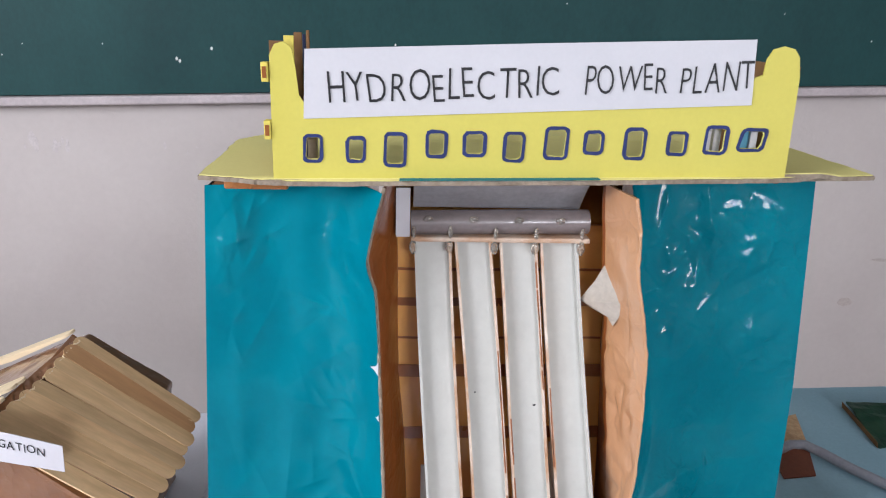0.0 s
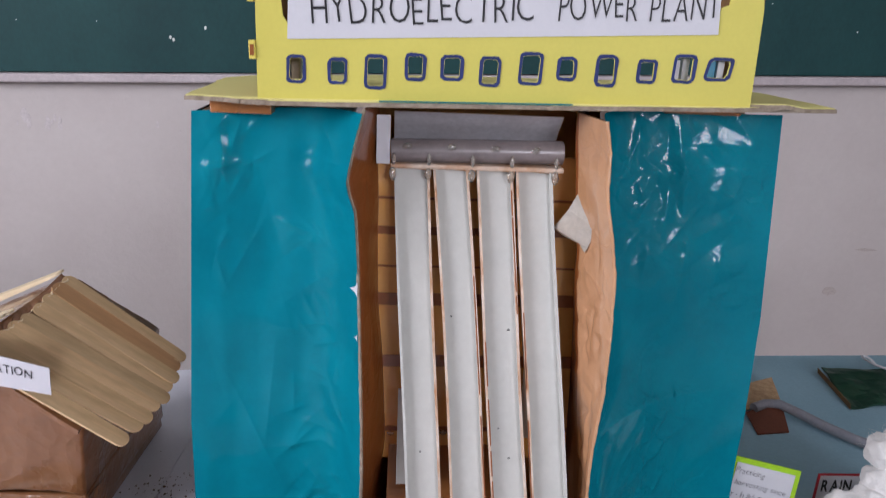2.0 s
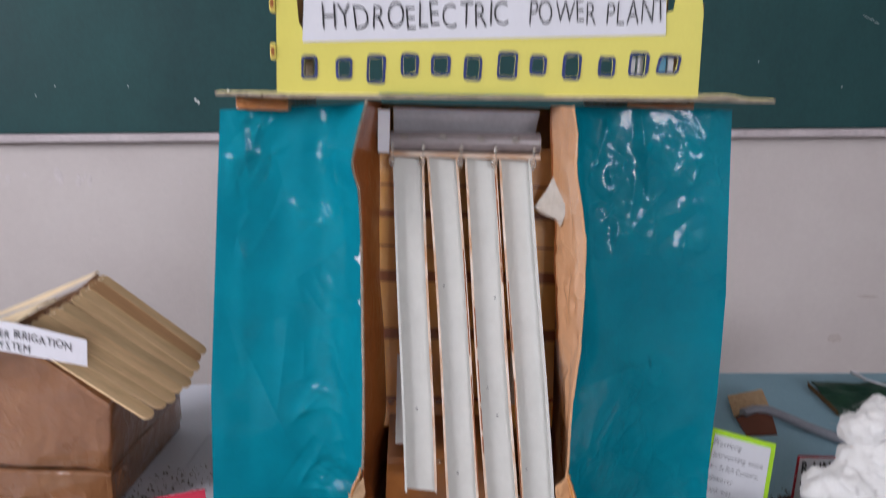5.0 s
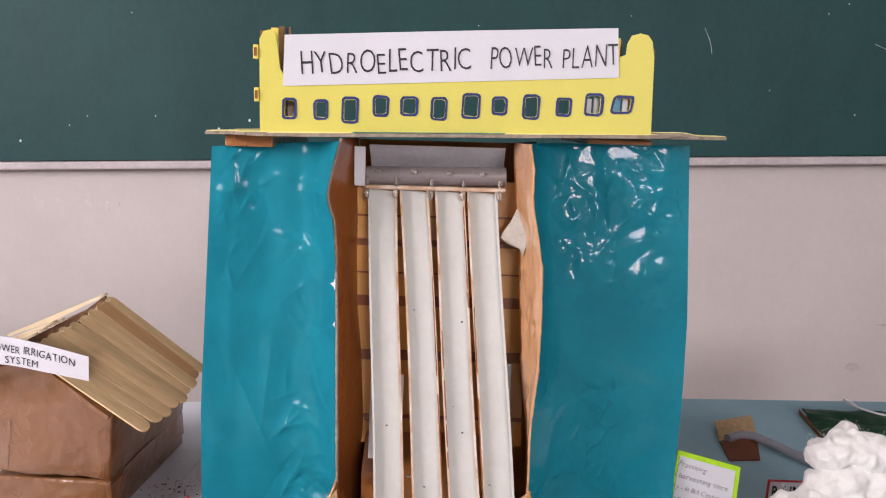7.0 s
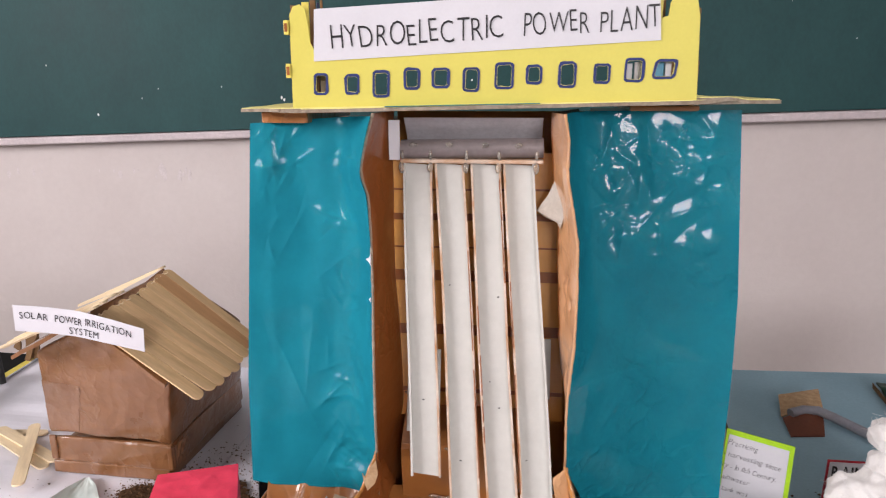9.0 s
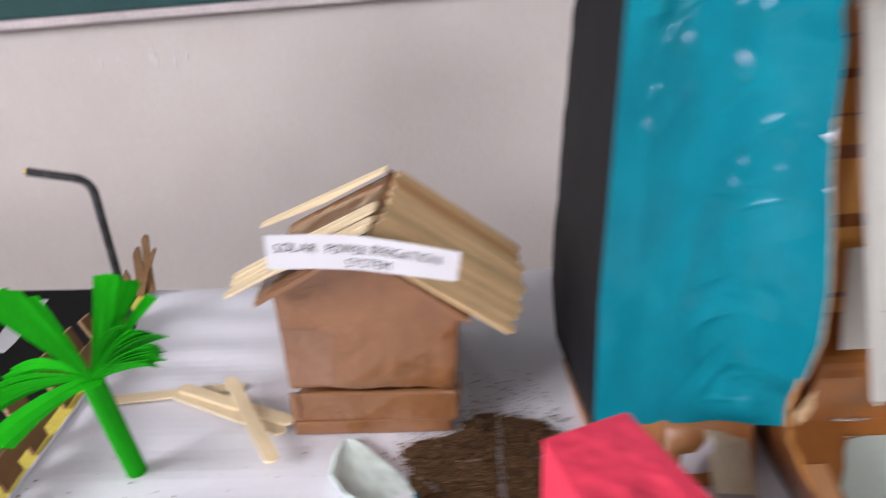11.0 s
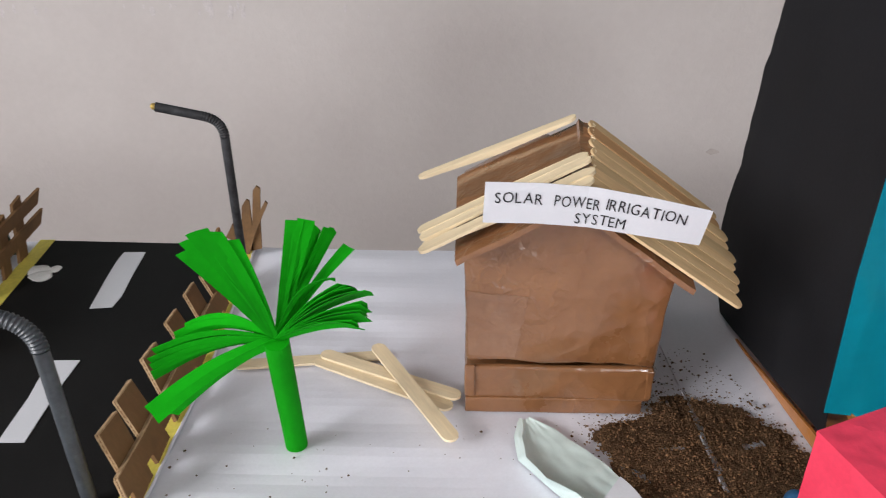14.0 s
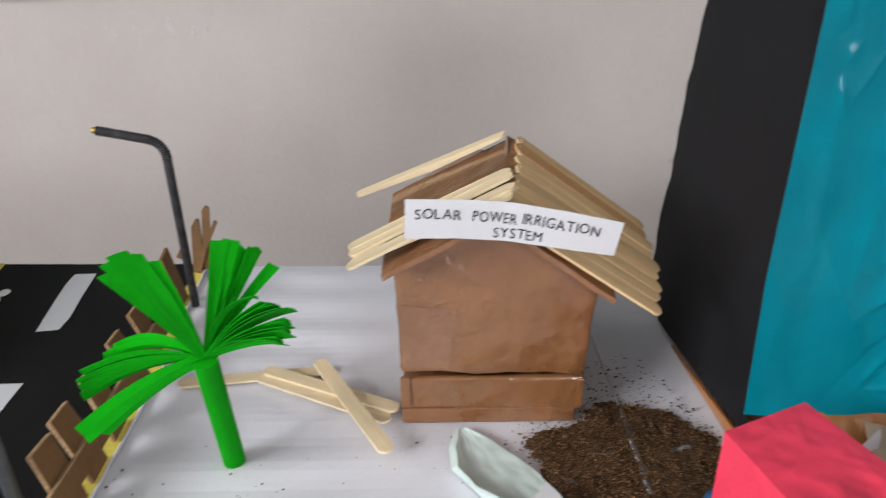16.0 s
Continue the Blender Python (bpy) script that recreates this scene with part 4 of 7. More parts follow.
part("trough_floor", sheet(lambda u, v: Vector((-0.057 + 0.149 * u, -0.275 + 0.222 * v, rise(-0.275 + 0.222 * v) + 0.0006 * wob((u, v, 0), 14, 3))), 20, 60, (0, 0, -0.002)), TAPEB, dam, "brown tape floor of the trough")
# Pool, patches and strip are placed on the rise to fit the camera's view.
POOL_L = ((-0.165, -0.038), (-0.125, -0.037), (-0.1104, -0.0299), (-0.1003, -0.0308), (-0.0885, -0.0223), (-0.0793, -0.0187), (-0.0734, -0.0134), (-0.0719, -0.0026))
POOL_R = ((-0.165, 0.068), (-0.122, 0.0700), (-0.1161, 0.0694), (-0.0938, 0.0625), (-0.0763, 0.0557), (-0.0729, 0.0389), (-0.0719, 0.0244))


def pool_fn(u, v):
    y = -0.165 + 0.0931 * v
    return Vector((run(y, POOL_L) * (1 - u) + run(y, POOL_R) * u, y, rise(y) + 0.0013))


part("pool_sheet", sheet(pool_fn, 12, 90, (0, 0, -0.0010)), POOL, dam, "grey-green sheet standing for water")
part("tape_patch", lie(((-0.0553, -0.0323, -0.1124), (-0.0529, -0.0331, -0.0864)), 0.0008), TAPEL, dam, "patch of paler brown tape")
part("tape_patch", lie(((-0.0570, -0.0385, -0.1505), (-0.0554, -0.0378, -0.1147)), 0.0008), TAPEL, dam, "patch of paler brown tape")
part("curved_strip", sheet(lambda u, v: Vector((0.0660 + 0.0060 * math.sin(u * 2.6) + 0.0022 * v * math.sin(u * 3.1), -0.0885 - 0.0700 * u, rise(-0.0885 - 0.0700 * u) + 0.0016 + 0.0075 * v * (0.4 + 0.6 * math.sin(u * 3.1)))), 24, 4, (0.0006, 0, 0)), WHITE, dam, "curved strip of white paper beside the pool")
part("tape_band", lie(((-0.0514, -0.0300, -0.1142), (-0.0514, -0.0300, -0.1110)), 0.0012), TAPED, dam)
part("tape_band", lie(((0.0715, 0.0855, -0.1140), (0.0715, 0.0855, -0.1110)), 0.0010), TAPED, dam)
part("apron", sheet(lambda u, v: Vector((-0.0535 + 0.1365 * u - 0.020 * u * v, -0.1555 - 0.115 * v + 0.0012 * wob((u, v, 0), 9, 2), 0.0062 + 0.0012 * wob((u, v, 0), 4, 1))), 24, 20, (0, 0, -0.001)), BLACK, dam, "matt black paper apron")
bm = bmesh.new()
rnd = random.Random(77)
for k in range(6):
    x, y, a = -0.041 + rnd.uniform(-0.006, 0.006), -0.174 + rnd.uniform(-0.009, 0.009), rnd.uniform(0, 3.1)
    l = rnd.uniform(0.0008, 0.003)
    tube([(x - l * math.cos(a), y - l * math.sin(a), 0.0082), (x, y + 0.0005, 0.0083), (x + l * math.cos(a), y + l * math.sin(a), 0.0082)], 0.00013, bm, 4)
part("chalk_scribble", bm, CHALK, dam)
for x, y, r in ((0.0355, -0.128, 0.0013), (0.030, -0.113, 0.0005), (-0.026, -0.112, 0.0007)):
    bm = bmesh.new()
    blob(bm, (x, y, rise(y) + 0.0014), r, (1.6, 0.6, 0.5), 1, 0.3, x * 50)
    part("dirt_speck", bm, INK, dam)

# deck
deck_out = [(-0.1560, -0.0560), (-0.125, -0.0640), (-0.10, -0.0662), (-0.04, -0.0672), (0.04, -0.0672), (0.10, -0.0662), (0.16, -0.0640), (0.2122, -0.0555), (0.2080, 0.028), (0.15, 0.10), (0.10, 0.112), (-0.07, 0.112), (-0.110, 0.098), (-0.1467, 0.073), (-0.1603, 0.053)]


def deck_bend(bm):
    """The deck rises to the right, buckles a little and sags at both ends."""
    for v in bm.verts:
        v.co.z += 0.0040 * v.co.x / 0.18 + 0.0006 * wob((v.co.x, v.co.y, 0), 22, 3)
        if v.co.x < -0.115:
            v.co.z += 0.0012 * min(1, (-0.115 - v.co.x) / 0.02)
        if v.co.x > 0.165:
            v.co.z += 0.0022 * max(0, 1 - abs(v.co.x - 0.178) / 0.013) - 0.0010 * (v.co.x - 0.165) / 0.045
    return bm


def subdivided(loop, n=5):
    out = []
    for a, b in zip(loop, loop[1:] + loop[:1]):
        out += [(a[0] + (b[0] - a[0]) * k / n, a[1] + (b[1] - a[1]) * k / n) for k in range(n)]
    return out


rnd = random.Random(5)
edge = [(x + rnd.uniform(-0.0007, 0.0007), y + rnd.uniform(-0.0005, 0.0005)) for x, y in subdivided(deck_out, 12)]
part("deck_board", deck_bend(plate([edge], Matrix.Translation((0, 0, 0.3345)), 0.0022)), CARDG, dam, "corrugated cardboard deck, its edge fraying")
# Deck top's light is put into a paler yellow than the front's.
part("deck_cover", deck_bend(plate([[(x * 0.996, y * 0.985) for x, y in edge]], Matrix.Translation((0, 0, 0.3368)), 0.0005)), YPALE, dam, "yellow paper on the deck")
part("deck_trim", deck_bend(plate([[(-0.05, -0.0674), (0.055, -0.0674), (0.055, -0.060), (-0.05, -0.060)]], Matrix.Translation((0, 0, 0.3373)), 0.0004)), TEAL, dam)
part("deck_packing", box((-0.147, -0.040, 0.3235), (-0.112, 0.09, 0.3318), 0.001), TAPE, dam)
part("deck_packing", box((0.118, -0.038, 0.3325), (0.165, 0.09, 0.3362), 0.001), TAPE, dam)

# yellow station with its windows
station = part("station_front", bmesh.new(), YELLOW, dam)
FY = -0.0615
out = [(-0.1150, 0.3350), (-0.04, 0.3345), (0.04, 0.3360), (0.1565, 0.3385), (0.1545, 0.392), (0.1525, 0.4025), (0.1495, 0.4065), (0.144, 0.4078), (0.1385, 0.4062), (0.1358, 0.401), (0.1352, 0.3935), (0.131, 0.392), (0.128, 0.379), (-0.098, 0.374), (-0.1005, 0.378), (-0.1018, 0.392), (-0.1032, 0.4005), (-0.107, 0.4035), (-0.1115, 0.4022), (-0.1142, 0.397)]
WIN = [(-0.0998, 0.3588, -0.0888, 0.3438), (-0.0780, 0.3581, -0.0668, 0.3442), (-0.0586, 0.3605, -0.0459, 0.3422), (-0.0371, 0.3621, -0.0250, 0.3474), (-0.0179, 0.3620, -0.0049, 0.3483), (0.0030, 0.3621, 0.0153, 0.3460), (0.0244, 0.3652, 0.0381, 0.3477), (0.0450, 0.3636, 0.0565, 0.3507), (0.0663, 0.3655, 0.0790, 0.3484), (0.0891, 0.3642, 0.1010, 0.3510), (0.1089, 0.3676, 0.1224, 0.3520), (0.1273, 0.3665, 0.1428, 0.3539)]
rnd = random.Random(21)
holes, rings = [], []
for k, (x0, z1, x1, z0) in enumerate(WIN):
    cx, cz, w, h = (x0 + x1) / 2, (z0 + z1) / 2, abs(x1 - x0) - 0.0006, abs(z1 - z0)
    sk = 0.18 if k == 11 else 0.02
    o = [(cx + x + sk * y, cz + y) for x, y in rounded(w, h, 0.003, 4, 0.00025, rnd)]
    i = [(cx + x + sk * y, cz + y) for x, y in rounded(w - 0.0034, h - 0.0034, 0.0018, 4, 0.0003, rnd)]
    holes.append([(cx + (x - cx) * 0.97, cz + (y - cz) * 0.97) for x, y in i])
    rings.append((o, i))
bm = plate([out] + holes, Matrix(((1, 0, 0, 0), (0, 0, -1, FY), (0, 1, 0, 0), (0, 0, 0, 1))), 0.0012)
bm.to_mesh(station.data)
bm.free()
for o, i in rings:
    part("window_outline", plate([o, i], Matrix(((1, 0, 0, 0), (0, 0, -1, FY - 0.00125), (0, 1, 0, 0), (0, 0, 0, 1))), 0.0004), BLUEINK, station, "blue marker outline")
rnd = random.Random(52)
for o, i in rings:
    cx, cz = sum(p[0] for p in i) / len(i), sum(p[1] for p in i) / len(i)
    ragged = [(cx + (x - cx) * f, cz + (z - cz) * f) for (x, z), f in ((p, rnd.uniform(0.92, 1.0)) for p in i)]
    wider = [(cx + (x - cx) * 1.02, cz + (z - cz) * 1.02) for x, z in i]
    part("torn_rim", plate([wider, ragged], Matrix(((1, 0, 0, 0), (0, 0, -1, FY - 0.0002), (0, 1, 0, 0), (0, 0, 0, 1))), 0.0006), YPALE, station, "ragged pale rim of the cut paper")
for x, s in ((-0.1135, 1), (0.1520, -1)):
    part("station_side", box((x, FY + 0.001, 0.3365), (x + 0.0035 * s if s > 0 else x + 0.0035, 0.012, 0.395 if s > 0 else 0.398), 0.0005), CARD, dam, "layered cardboard side wall")
for k, (x0, x1, z1, stuff) in enumerate(((-0.1150, -0.1080, 0.4035, CARD), (-0.1085, -0.1035, 0.4060, YTAPE), (-0.1040, -0.1000, 0.4075, CARD), (-0.1003, -0.0988, 0.4065, NAVY), (-0.0990, -0.0974, 0.4085, CARD), (0.1300, 0.1325, 0.4050, YTAPE), (0.1322, 0.1348, 0.4042, CARD))):
    part("side_layer", box((x0, FY + 0.004 + 0.0042 * k if k < 5 else FY + 0.005 + 0.004 * (k - 5), 0.3365 if k < 5 else 0.3720), (x1, FY + 0.0055 + 0.0042 * k if k < 5 else FY + 0.007 + 0.004 * (k - 5), z1), 0.0002), stuff, dam, "layer of folded card")
for z in (0.384, 0.3555):
    part("tab", box((-0.1185, FY - 0.002, z), (-0.1150, FY + 0.004, z + 0.0095), 0.0004), YTAPE, dam)
    # Raised dark plate that paints a shaded hollow onto the tab.
    part("tab_hollow", box((-0.1178, FY - 0.0027, z + 0.002), (-0.1158, FY - 0.0021, z + 0.0075)), TAPED, dam)
part("tab", box((0.1570, FY + 0.01, 0.352), (0.1590, FY + 0.02, 0.366), 0.0004), CARD, dam)
part("stored_box", box((0.1295, -0.0585, 0.3395), (0.1350, -0.050, 0.3660), 0.0006), SKYB, dam, "small blue and white box inside the station")
part("stored_card", box((0.1360, -0.0585, 0.3395), (0.1400, -0.054, 0.3660), 0.0004), WHITE, dam)
part("stored_card", box((0.1165, -0.0575, 0.3395), (0.1205, -0.054, 0.3650), 0.0004), GUTTER, dam)
part("stored_card", box((0.1115, -0.0580, 0.3395), (0.1150, -0.055, 0.3640), 0.0004), WHITE, dam)
part("stored_card", box((-0.0995, -0.046, 0.3385), (-0.0945, -0.040, 0.3600), 0.0004), PLANK, dam)
sign = plate([[(-0.0968, 0.4003), (-0.0984, 0.3664), (0.0, 0.3714), (0.1312, 0.3783), (0.1285, 0.4107), (0.02, 0.4060)]], Matrix(((1, 0, 0, 0), (0, 0, -1, FY - 0.0014), (0, 1, 0, 0), (0, 0, 0, 1))), 0.0005)
title = part("title_sign", sign, WHITE, dam, "white paper sign with black hand lettering")
turn = math.degrees(math.atan2(0.0119, 0.2296))
tm = Matrix.Translation((-0.0975, FY - 0.0020, 0.3664)) @ Matrix.Rotation(-radians(turn), 4, "Y") @ pose(0, 0, 0, 90)
writing("lettering", [("HYDROELECTRIC", 0.0125, 0.1285, 0.0072, 0.0158), ("POWER", 0.1415, 0.1838, 0.0080, 0.0148), ("PLANT", 0.1905, 0.2285, 0.0075, 0.0148)], tm, INK, title, -0.011, 0.045)

# teal strip over the table beside the trough
def fold_out(u, v):
    y = -0.0600 - 0.22 * v
    right = run(-y, ((0.060, 0.1525), (0.085, 0.156), (0.195, 0.136), (0.28, 0.1205)))
    left = 0.098 - 0.020 * v
    return Vector((left + (right - left) * u, y, 0.0024 + 0.0325 * max(0, 1 - (-0.060 - y) / 0.032) ** 1.3 + 0.0006 * wob((u, v, 0), 7, 2)))


smooth(part("floor_strip", sheet(fold_out, 24, 80, (0, 0.0006, -0.0008)), TEALM, dam, "teal paper folded out over the table"))

# ---- board ramp and torn paper beside the trough ----
ramp = thing("plank_ramp", (-0.095, -0.14, 0), "grey-brown grained board strip leaning from the pillar foot", "board")
part("plank", sheet(lambda u, v: Vector((-0.0985 + 0.0270 * u + v * (-0.0085 + 0.0005 * u), -0.0505 - 0.050 * v, 0.0328 - 0.0240 * v)), 6, 10, (0, 0, -0.003)), PLANK, ramp)
part("plank", sheet(lambda u, v: Vector((-0.1072 + 0.0300 * u + v * (-0.0070 + 0.016 * u), -0.1010 - 0.17 * v, 0.0084 - 0.0040 * v)), 6, 10, (0, 0, -0.003)), PLANK, ramp)
part("joint_smudge", sheet(lambda u, v: Vector((-0.1052 + 0.0235 * u + 0.0004 * v, -0.0960 - 0.0030 * u - v * (0.0070 + 0.002 * wob((u, v, 0), 5, 2)), 0.0116 - 0.0031 * v)), 12, 3, (0, 0, -0.0006)), PVCG, ramp, "grey smudge over the joint")
scrap = thing("torn_paper", (-0.117, -0.078, 0), "scrap of torn white paper standing beside the ramp", "paper")
part("scrap", plate([[(0, 0), (0.0015, 0.0225), (0.0105, 0.0235), (0.0150, 0.0300), (0.0190, 0.0375), (0.0215, 0.0310), (0.0225, 0.012), (0.0190, 0.0)]], upright(-0.1208, -0.072, 0.0, 0, 0), 0.0006), WHITE, scrap)

# ---- road with its markings ----


def flat(pts, z, th):
    return plate([pts], Matrix.Translation((0, 0, z)), th)


def road_x(y):
    return -0.5715 - 0.045 * y


tagged(part("road", flat([(-0.552, -0.45), (road_x(0.0), 0.0), (-0.582, 0.250), (-0.60, 0.253), (-0.797, 0.266), (-0.770, 0.1), (-0.700, -0.45)], 0.0004, 0.0008), ASPH), "black paper road with white dashes", "road", kind="structure")
marks = [[(-0.7065, 0.236), (-0.7055, 0.215), (-0.7005, 0.180), (-0.6920, 0.129), (-0.6740, 0.131), (-0.6735, 0.150), (-0.6790, 0.185), (-0.6855, 0.236)], [(-0.6880, 0.054), (-0.6650, 0.054), (-0.6640, 0.020), (-0.6590, -0.034), (-0.6760, -0.034), (-0.6800, 0.010)]]
for q in marks:
    tagged(part("road_dash", flat(q, 0.0014, 0.0005), WHITE), "white paper dash glued on the black road", "road marking", "dashes along the road", "structure")
tagged(part("road_edge", flat([(-0.803, 0.266), (-0.7885, 0.266), (-0.763, 0.087), (-0.695, -0.45), (-0.714, -0.45), (-0.779, 0.087)], 0.0014, 0.0005), YTAPE), "yellow paper strip along the road's edge", "road marking", "", "structure")
tagged(part("road_edge", flat([(-0.590, 0.250), (-0.5805, 0.250), (-0.5765, 0.17), (-0.5675, 0.08), (-0.5665, 0.0), (-0.5645, -0.45), (-0.578, -0.45), (-0.5815, 0.0)], 0.0016, 0.0005), YTAPE), "yellow paper strip along the road's edge", "road marking", "", "structure")
bm = bmesh.new()
rnd = random.Random(2)
for k in range(5):
    blob(bm, (-0.763 + rnd.uniform(-0.008, 0.008), 0.190 + rnd.uniform(-0.012, 0.012), 0.002), rnd.uniform(0.006, 0.011), (1, 1, 0.25), 2, 0.3, k)
wad = thing("cotton_wad", (-0.763, 0.190, 0.001), "flat dab of white cotton on the road's edge", "cotton")
smooth(part("fluff", bm, COTTON, wad))

# ---- fences ----


def fluted(a, b, across, m, up=0.0009, step=0.0026):
    """The cut edge of corrugated board from a to b in m's own plane: two pale liners and a wavy core, across the board's thickness."""
    a, b = Vector((*a, 0)), Vector((*b, 0))
    d = (b - a).normalized()
    n = Vector((-d.y, d.x, 0))
    n = n if n.y > 0 or abs(n.y) < 1e-6 and n.x < 0 else -n
    z, bm, t = Vector((0, 0, 1)), bmesh.new(), 0.00042

    def bar(p, q, r):
        """A square bar between two points of the edge."""
        e = (q - p).normalized()
        w = e.cross(n).normalized() * r
        v = [bm.verts.new(m @ (c + w * i + n * h)) for c in (p, q) for i, h in ((-1, -0.0002), (1, -0.0002), (1, up), (-1, up))]
        for f in ((0, 1, 2, 3), (7, 6, 5, 4), (0, 4, 5, 1), (1, 5, 6, 2), (2, 6, 7, 3), (3, 7, 4, 0)):
            bm.faces.new([v[k] for k in f])

    for h in (t, across - t):
        bar(a + z * h, b + z * h, t)
    count = max(2, int((b - a).length / step) * 2)
    for k in range(count):
        bar(a.lerp(b, k / count) + z * (t if k % 2 else across - t), a.lerp(b, (k + 1) / count) + z * (across - t if k % 2 else t), 0.00022)
    return bm


def picket(w, h, lean=0.0, slant=0.0):
    return [(-w / 2, 0), (w / 2, 0), (w / 2 + lean, h), (-w / 2 + lean, h - slant)]


fence = thing("cardboard_fence", (-0.572, 0.05, 0), "brown cardboard picket fence standing along the road", "fence")
rnd = random.Random(31)


def fence_m(x, y, z, tiltout, twist=0.0):
    """Own x along the fence (+y), own y up, own z towards +x; tilted out over the road."""
    return Matrix.Translation((x, y, z)) @ Matrix.Rotation(radians(90 + twist), 4, "Z") @ Matrix.Rotation(radians(90 + tiltout), 4, "X")


TOUT = 25
for u0, u1, h0, h1, slope in ((-0.0758, -0.0534, 0.0447, 0.0422, 0.28), (-0.0484, -0.0260, 0.0458, 0.0443, 0.16), (-0.0047, 0.0173, 0.0445, 0.0424, 0.30), (0.0410, 0.0621, 0.0425, 0.0414, 0.10), (0.0841, 0.1053, 0.0407, 0.0398, 0.20), (0.1206, 0.1361, 0.0365, 0.0352, 0.10)):
    m = fence_m(-0.5715, 0.0, 0.0021, -TOUT, 2.6)
    pk = part("picket", plate([[(u0 - slope * h0, 0.001), (u1 - slope * h0, 0.001), (u1 - slope * 0.5 * h0 + 0.0004, h1 * 0.5), (u1, h1), (u0, h0), (u0 - slope * 0.5 * h0 - 0.0003, h0 * 0.5)]], m, 0.0026), CARD, fence)
    # Dark strip under the flutes: shade of their holes put into the colour.
    part("flute_gaps", plate([[(u0 + 0.0003, h0 - 0.0004), (u1 - 0.0003, h1 - 0.0004), (u1 - 0.0003, h1 + 0.0004), (u0 + 0.0003, h0 + 0.0004)]], m @ Matrix.Translation((0, 0, 0.0003)), 0.0020), CARDD, pk, "dark strip painted as shade within the fluting")
    part("corrugation", fluted((u0, h0), (u1, h1), 0.0026, m), CARDP, pk, "fluted cut edge")
    part("corrugation", fluted((u0 - slope * h0 * 0.75, h0 * 0.25), (u0, h0), 0.0026, m, 0.0004, 0.006), CARDP, pk, "pale cut edge")
part("picket", plate([picket(0.0185, 0.050, 0.003, 0.003)], fence_m(road_x(0.172) - 0.003, 0.172, 0.0021, -14, 0), 0.0026), CARD, fence)
for loop in ([(-0.590, 0.004), (-0.579, 0.004), (-0.5775, 0.030), (-0.577, 0.056), (-0.5800, 0.0575), (-0.5850, 0.050)], [(-0.581, 0.004), (-0.571, 0.006), (-0.5690, 0.036), (-0.5655, 0.0685), (-0.5690, 0.0710), (-0.5725, 0.0665), (-0.5765, 0.036)]):
    part("picket", plate([loop], Matrix(((1, 0, 0, 0), (0, 0, -1, 0.236), (0, 1, 0, 0), (0, 0, 0, 1))), 0.0026), CARDB, fence)
rail_m = fence_m(-0.5715, 0.0, 0.0021, -TOUT, 2.6) @ Matrix.Translation((0, 0, 0.0028))
rail = part("rail", plate([[(-0.0950, 0.0120), (-0.0560, 0.0098), (0.02, 0.0080), (0.10, 0.0062), (0.155, 0.0045), (0.165, 0.0170), (0.10, 0.0200), (0.02, 0.0210), (-0.05, 0.0216), (-0.0900, 0.0235)]], rail_m, 0.0028), CARD, fence)
part("corrugation", fluted((-0.0900, 0.0235), (-0.05, 0.0216), 0.0028, rail_m), CARDP, rail, "fluted cut edge")
# The rail's flute holes get their shade from a dark strip too.
part("flute_gaps", plate([[(-0.0895, 0.0230), (-0.05, 0.0212), (0.10, 0.0196), (0.10, 0.0204), (-0.05, 0.0220), (-0.0895, 0.0238)]], rail_m @ Matrix.Translation((0, 0, 0.0003)), 0.0022), CARDD, rail, "dark strip painted as shade within the fluting")
part("corrugation", fluted((-0.05, 0.0216), (0.10, 0.0200), 0.0028, rail_m), CARDP, rail, "fluted cut edge")
part("corrugation", fluted((-0.0950, 0.0120), (-0.0900, 0.0235), 0.0028, rail_m), CARDP, rail, "fluted cut edge")
for loop in ([(-0.590, 0.004), (-0.583, 0.001), (-0.5735, 0.026), (-0.5590, 0.0545), (-0.5615, 0.0570), (-0.5770, 0.030)], [(-0.6030, 0.020), (-0.5940, 0.015), (-0.5920, 0.026), (-0.5950, 0.0340)]):
    part("rail", plate([loop], Matrix(((1, 0, 0, 0), (0, 0, -1, 0.2325), (0, 1, 0, 0), (0, 0, 0, 1))), 0.0026), CARDB, fence)

fence2 = thing("cardboard_fence", (-0.79, 0.18, 0), "brown cardboard picket fence leaning at the far road edge", "fence")


def f2(y, z, tilt_, twist=0.0):
    return Matrix.Translation((-0.782 - 0.14 * (y - 0.1), y, z)) @ Matrix.Rotation(radians(98 + twist), 4, "Z") @ Matrix.Rotation(radians(90 + tilt_), 4, "X")


for k in range(6):
    y = 0.045 + 0.0355 * k
    part("picket", plate([picket(0.0170, 0.060 + rnd.uniform(-0.004, 0.005), 0.004, 0.003)], f2(y, 0.0006, 6, rnd.uniform(-4, 4)), 0.0026), CARD, fence2)
part("rail", plate([[(-0.09, 0.016), (0.145, 0.020), (0.155, 0.033), (-0.09, 0.028)]], f2(0.12, 0.0006, 6) @ Matrix.Translation((0, 0, 0.0028)), 0.0026), CARD, fence2)
part("rail", plate([[(-0.09, 0.037), (0.145, 0.042), (0.155, 0.055), (-0.09, 0.049)]], f2(0.12, 0.0006, 6) @ Matrix.Translation((0, 0, 0.0028)), 0.0026), CARD, fence2)

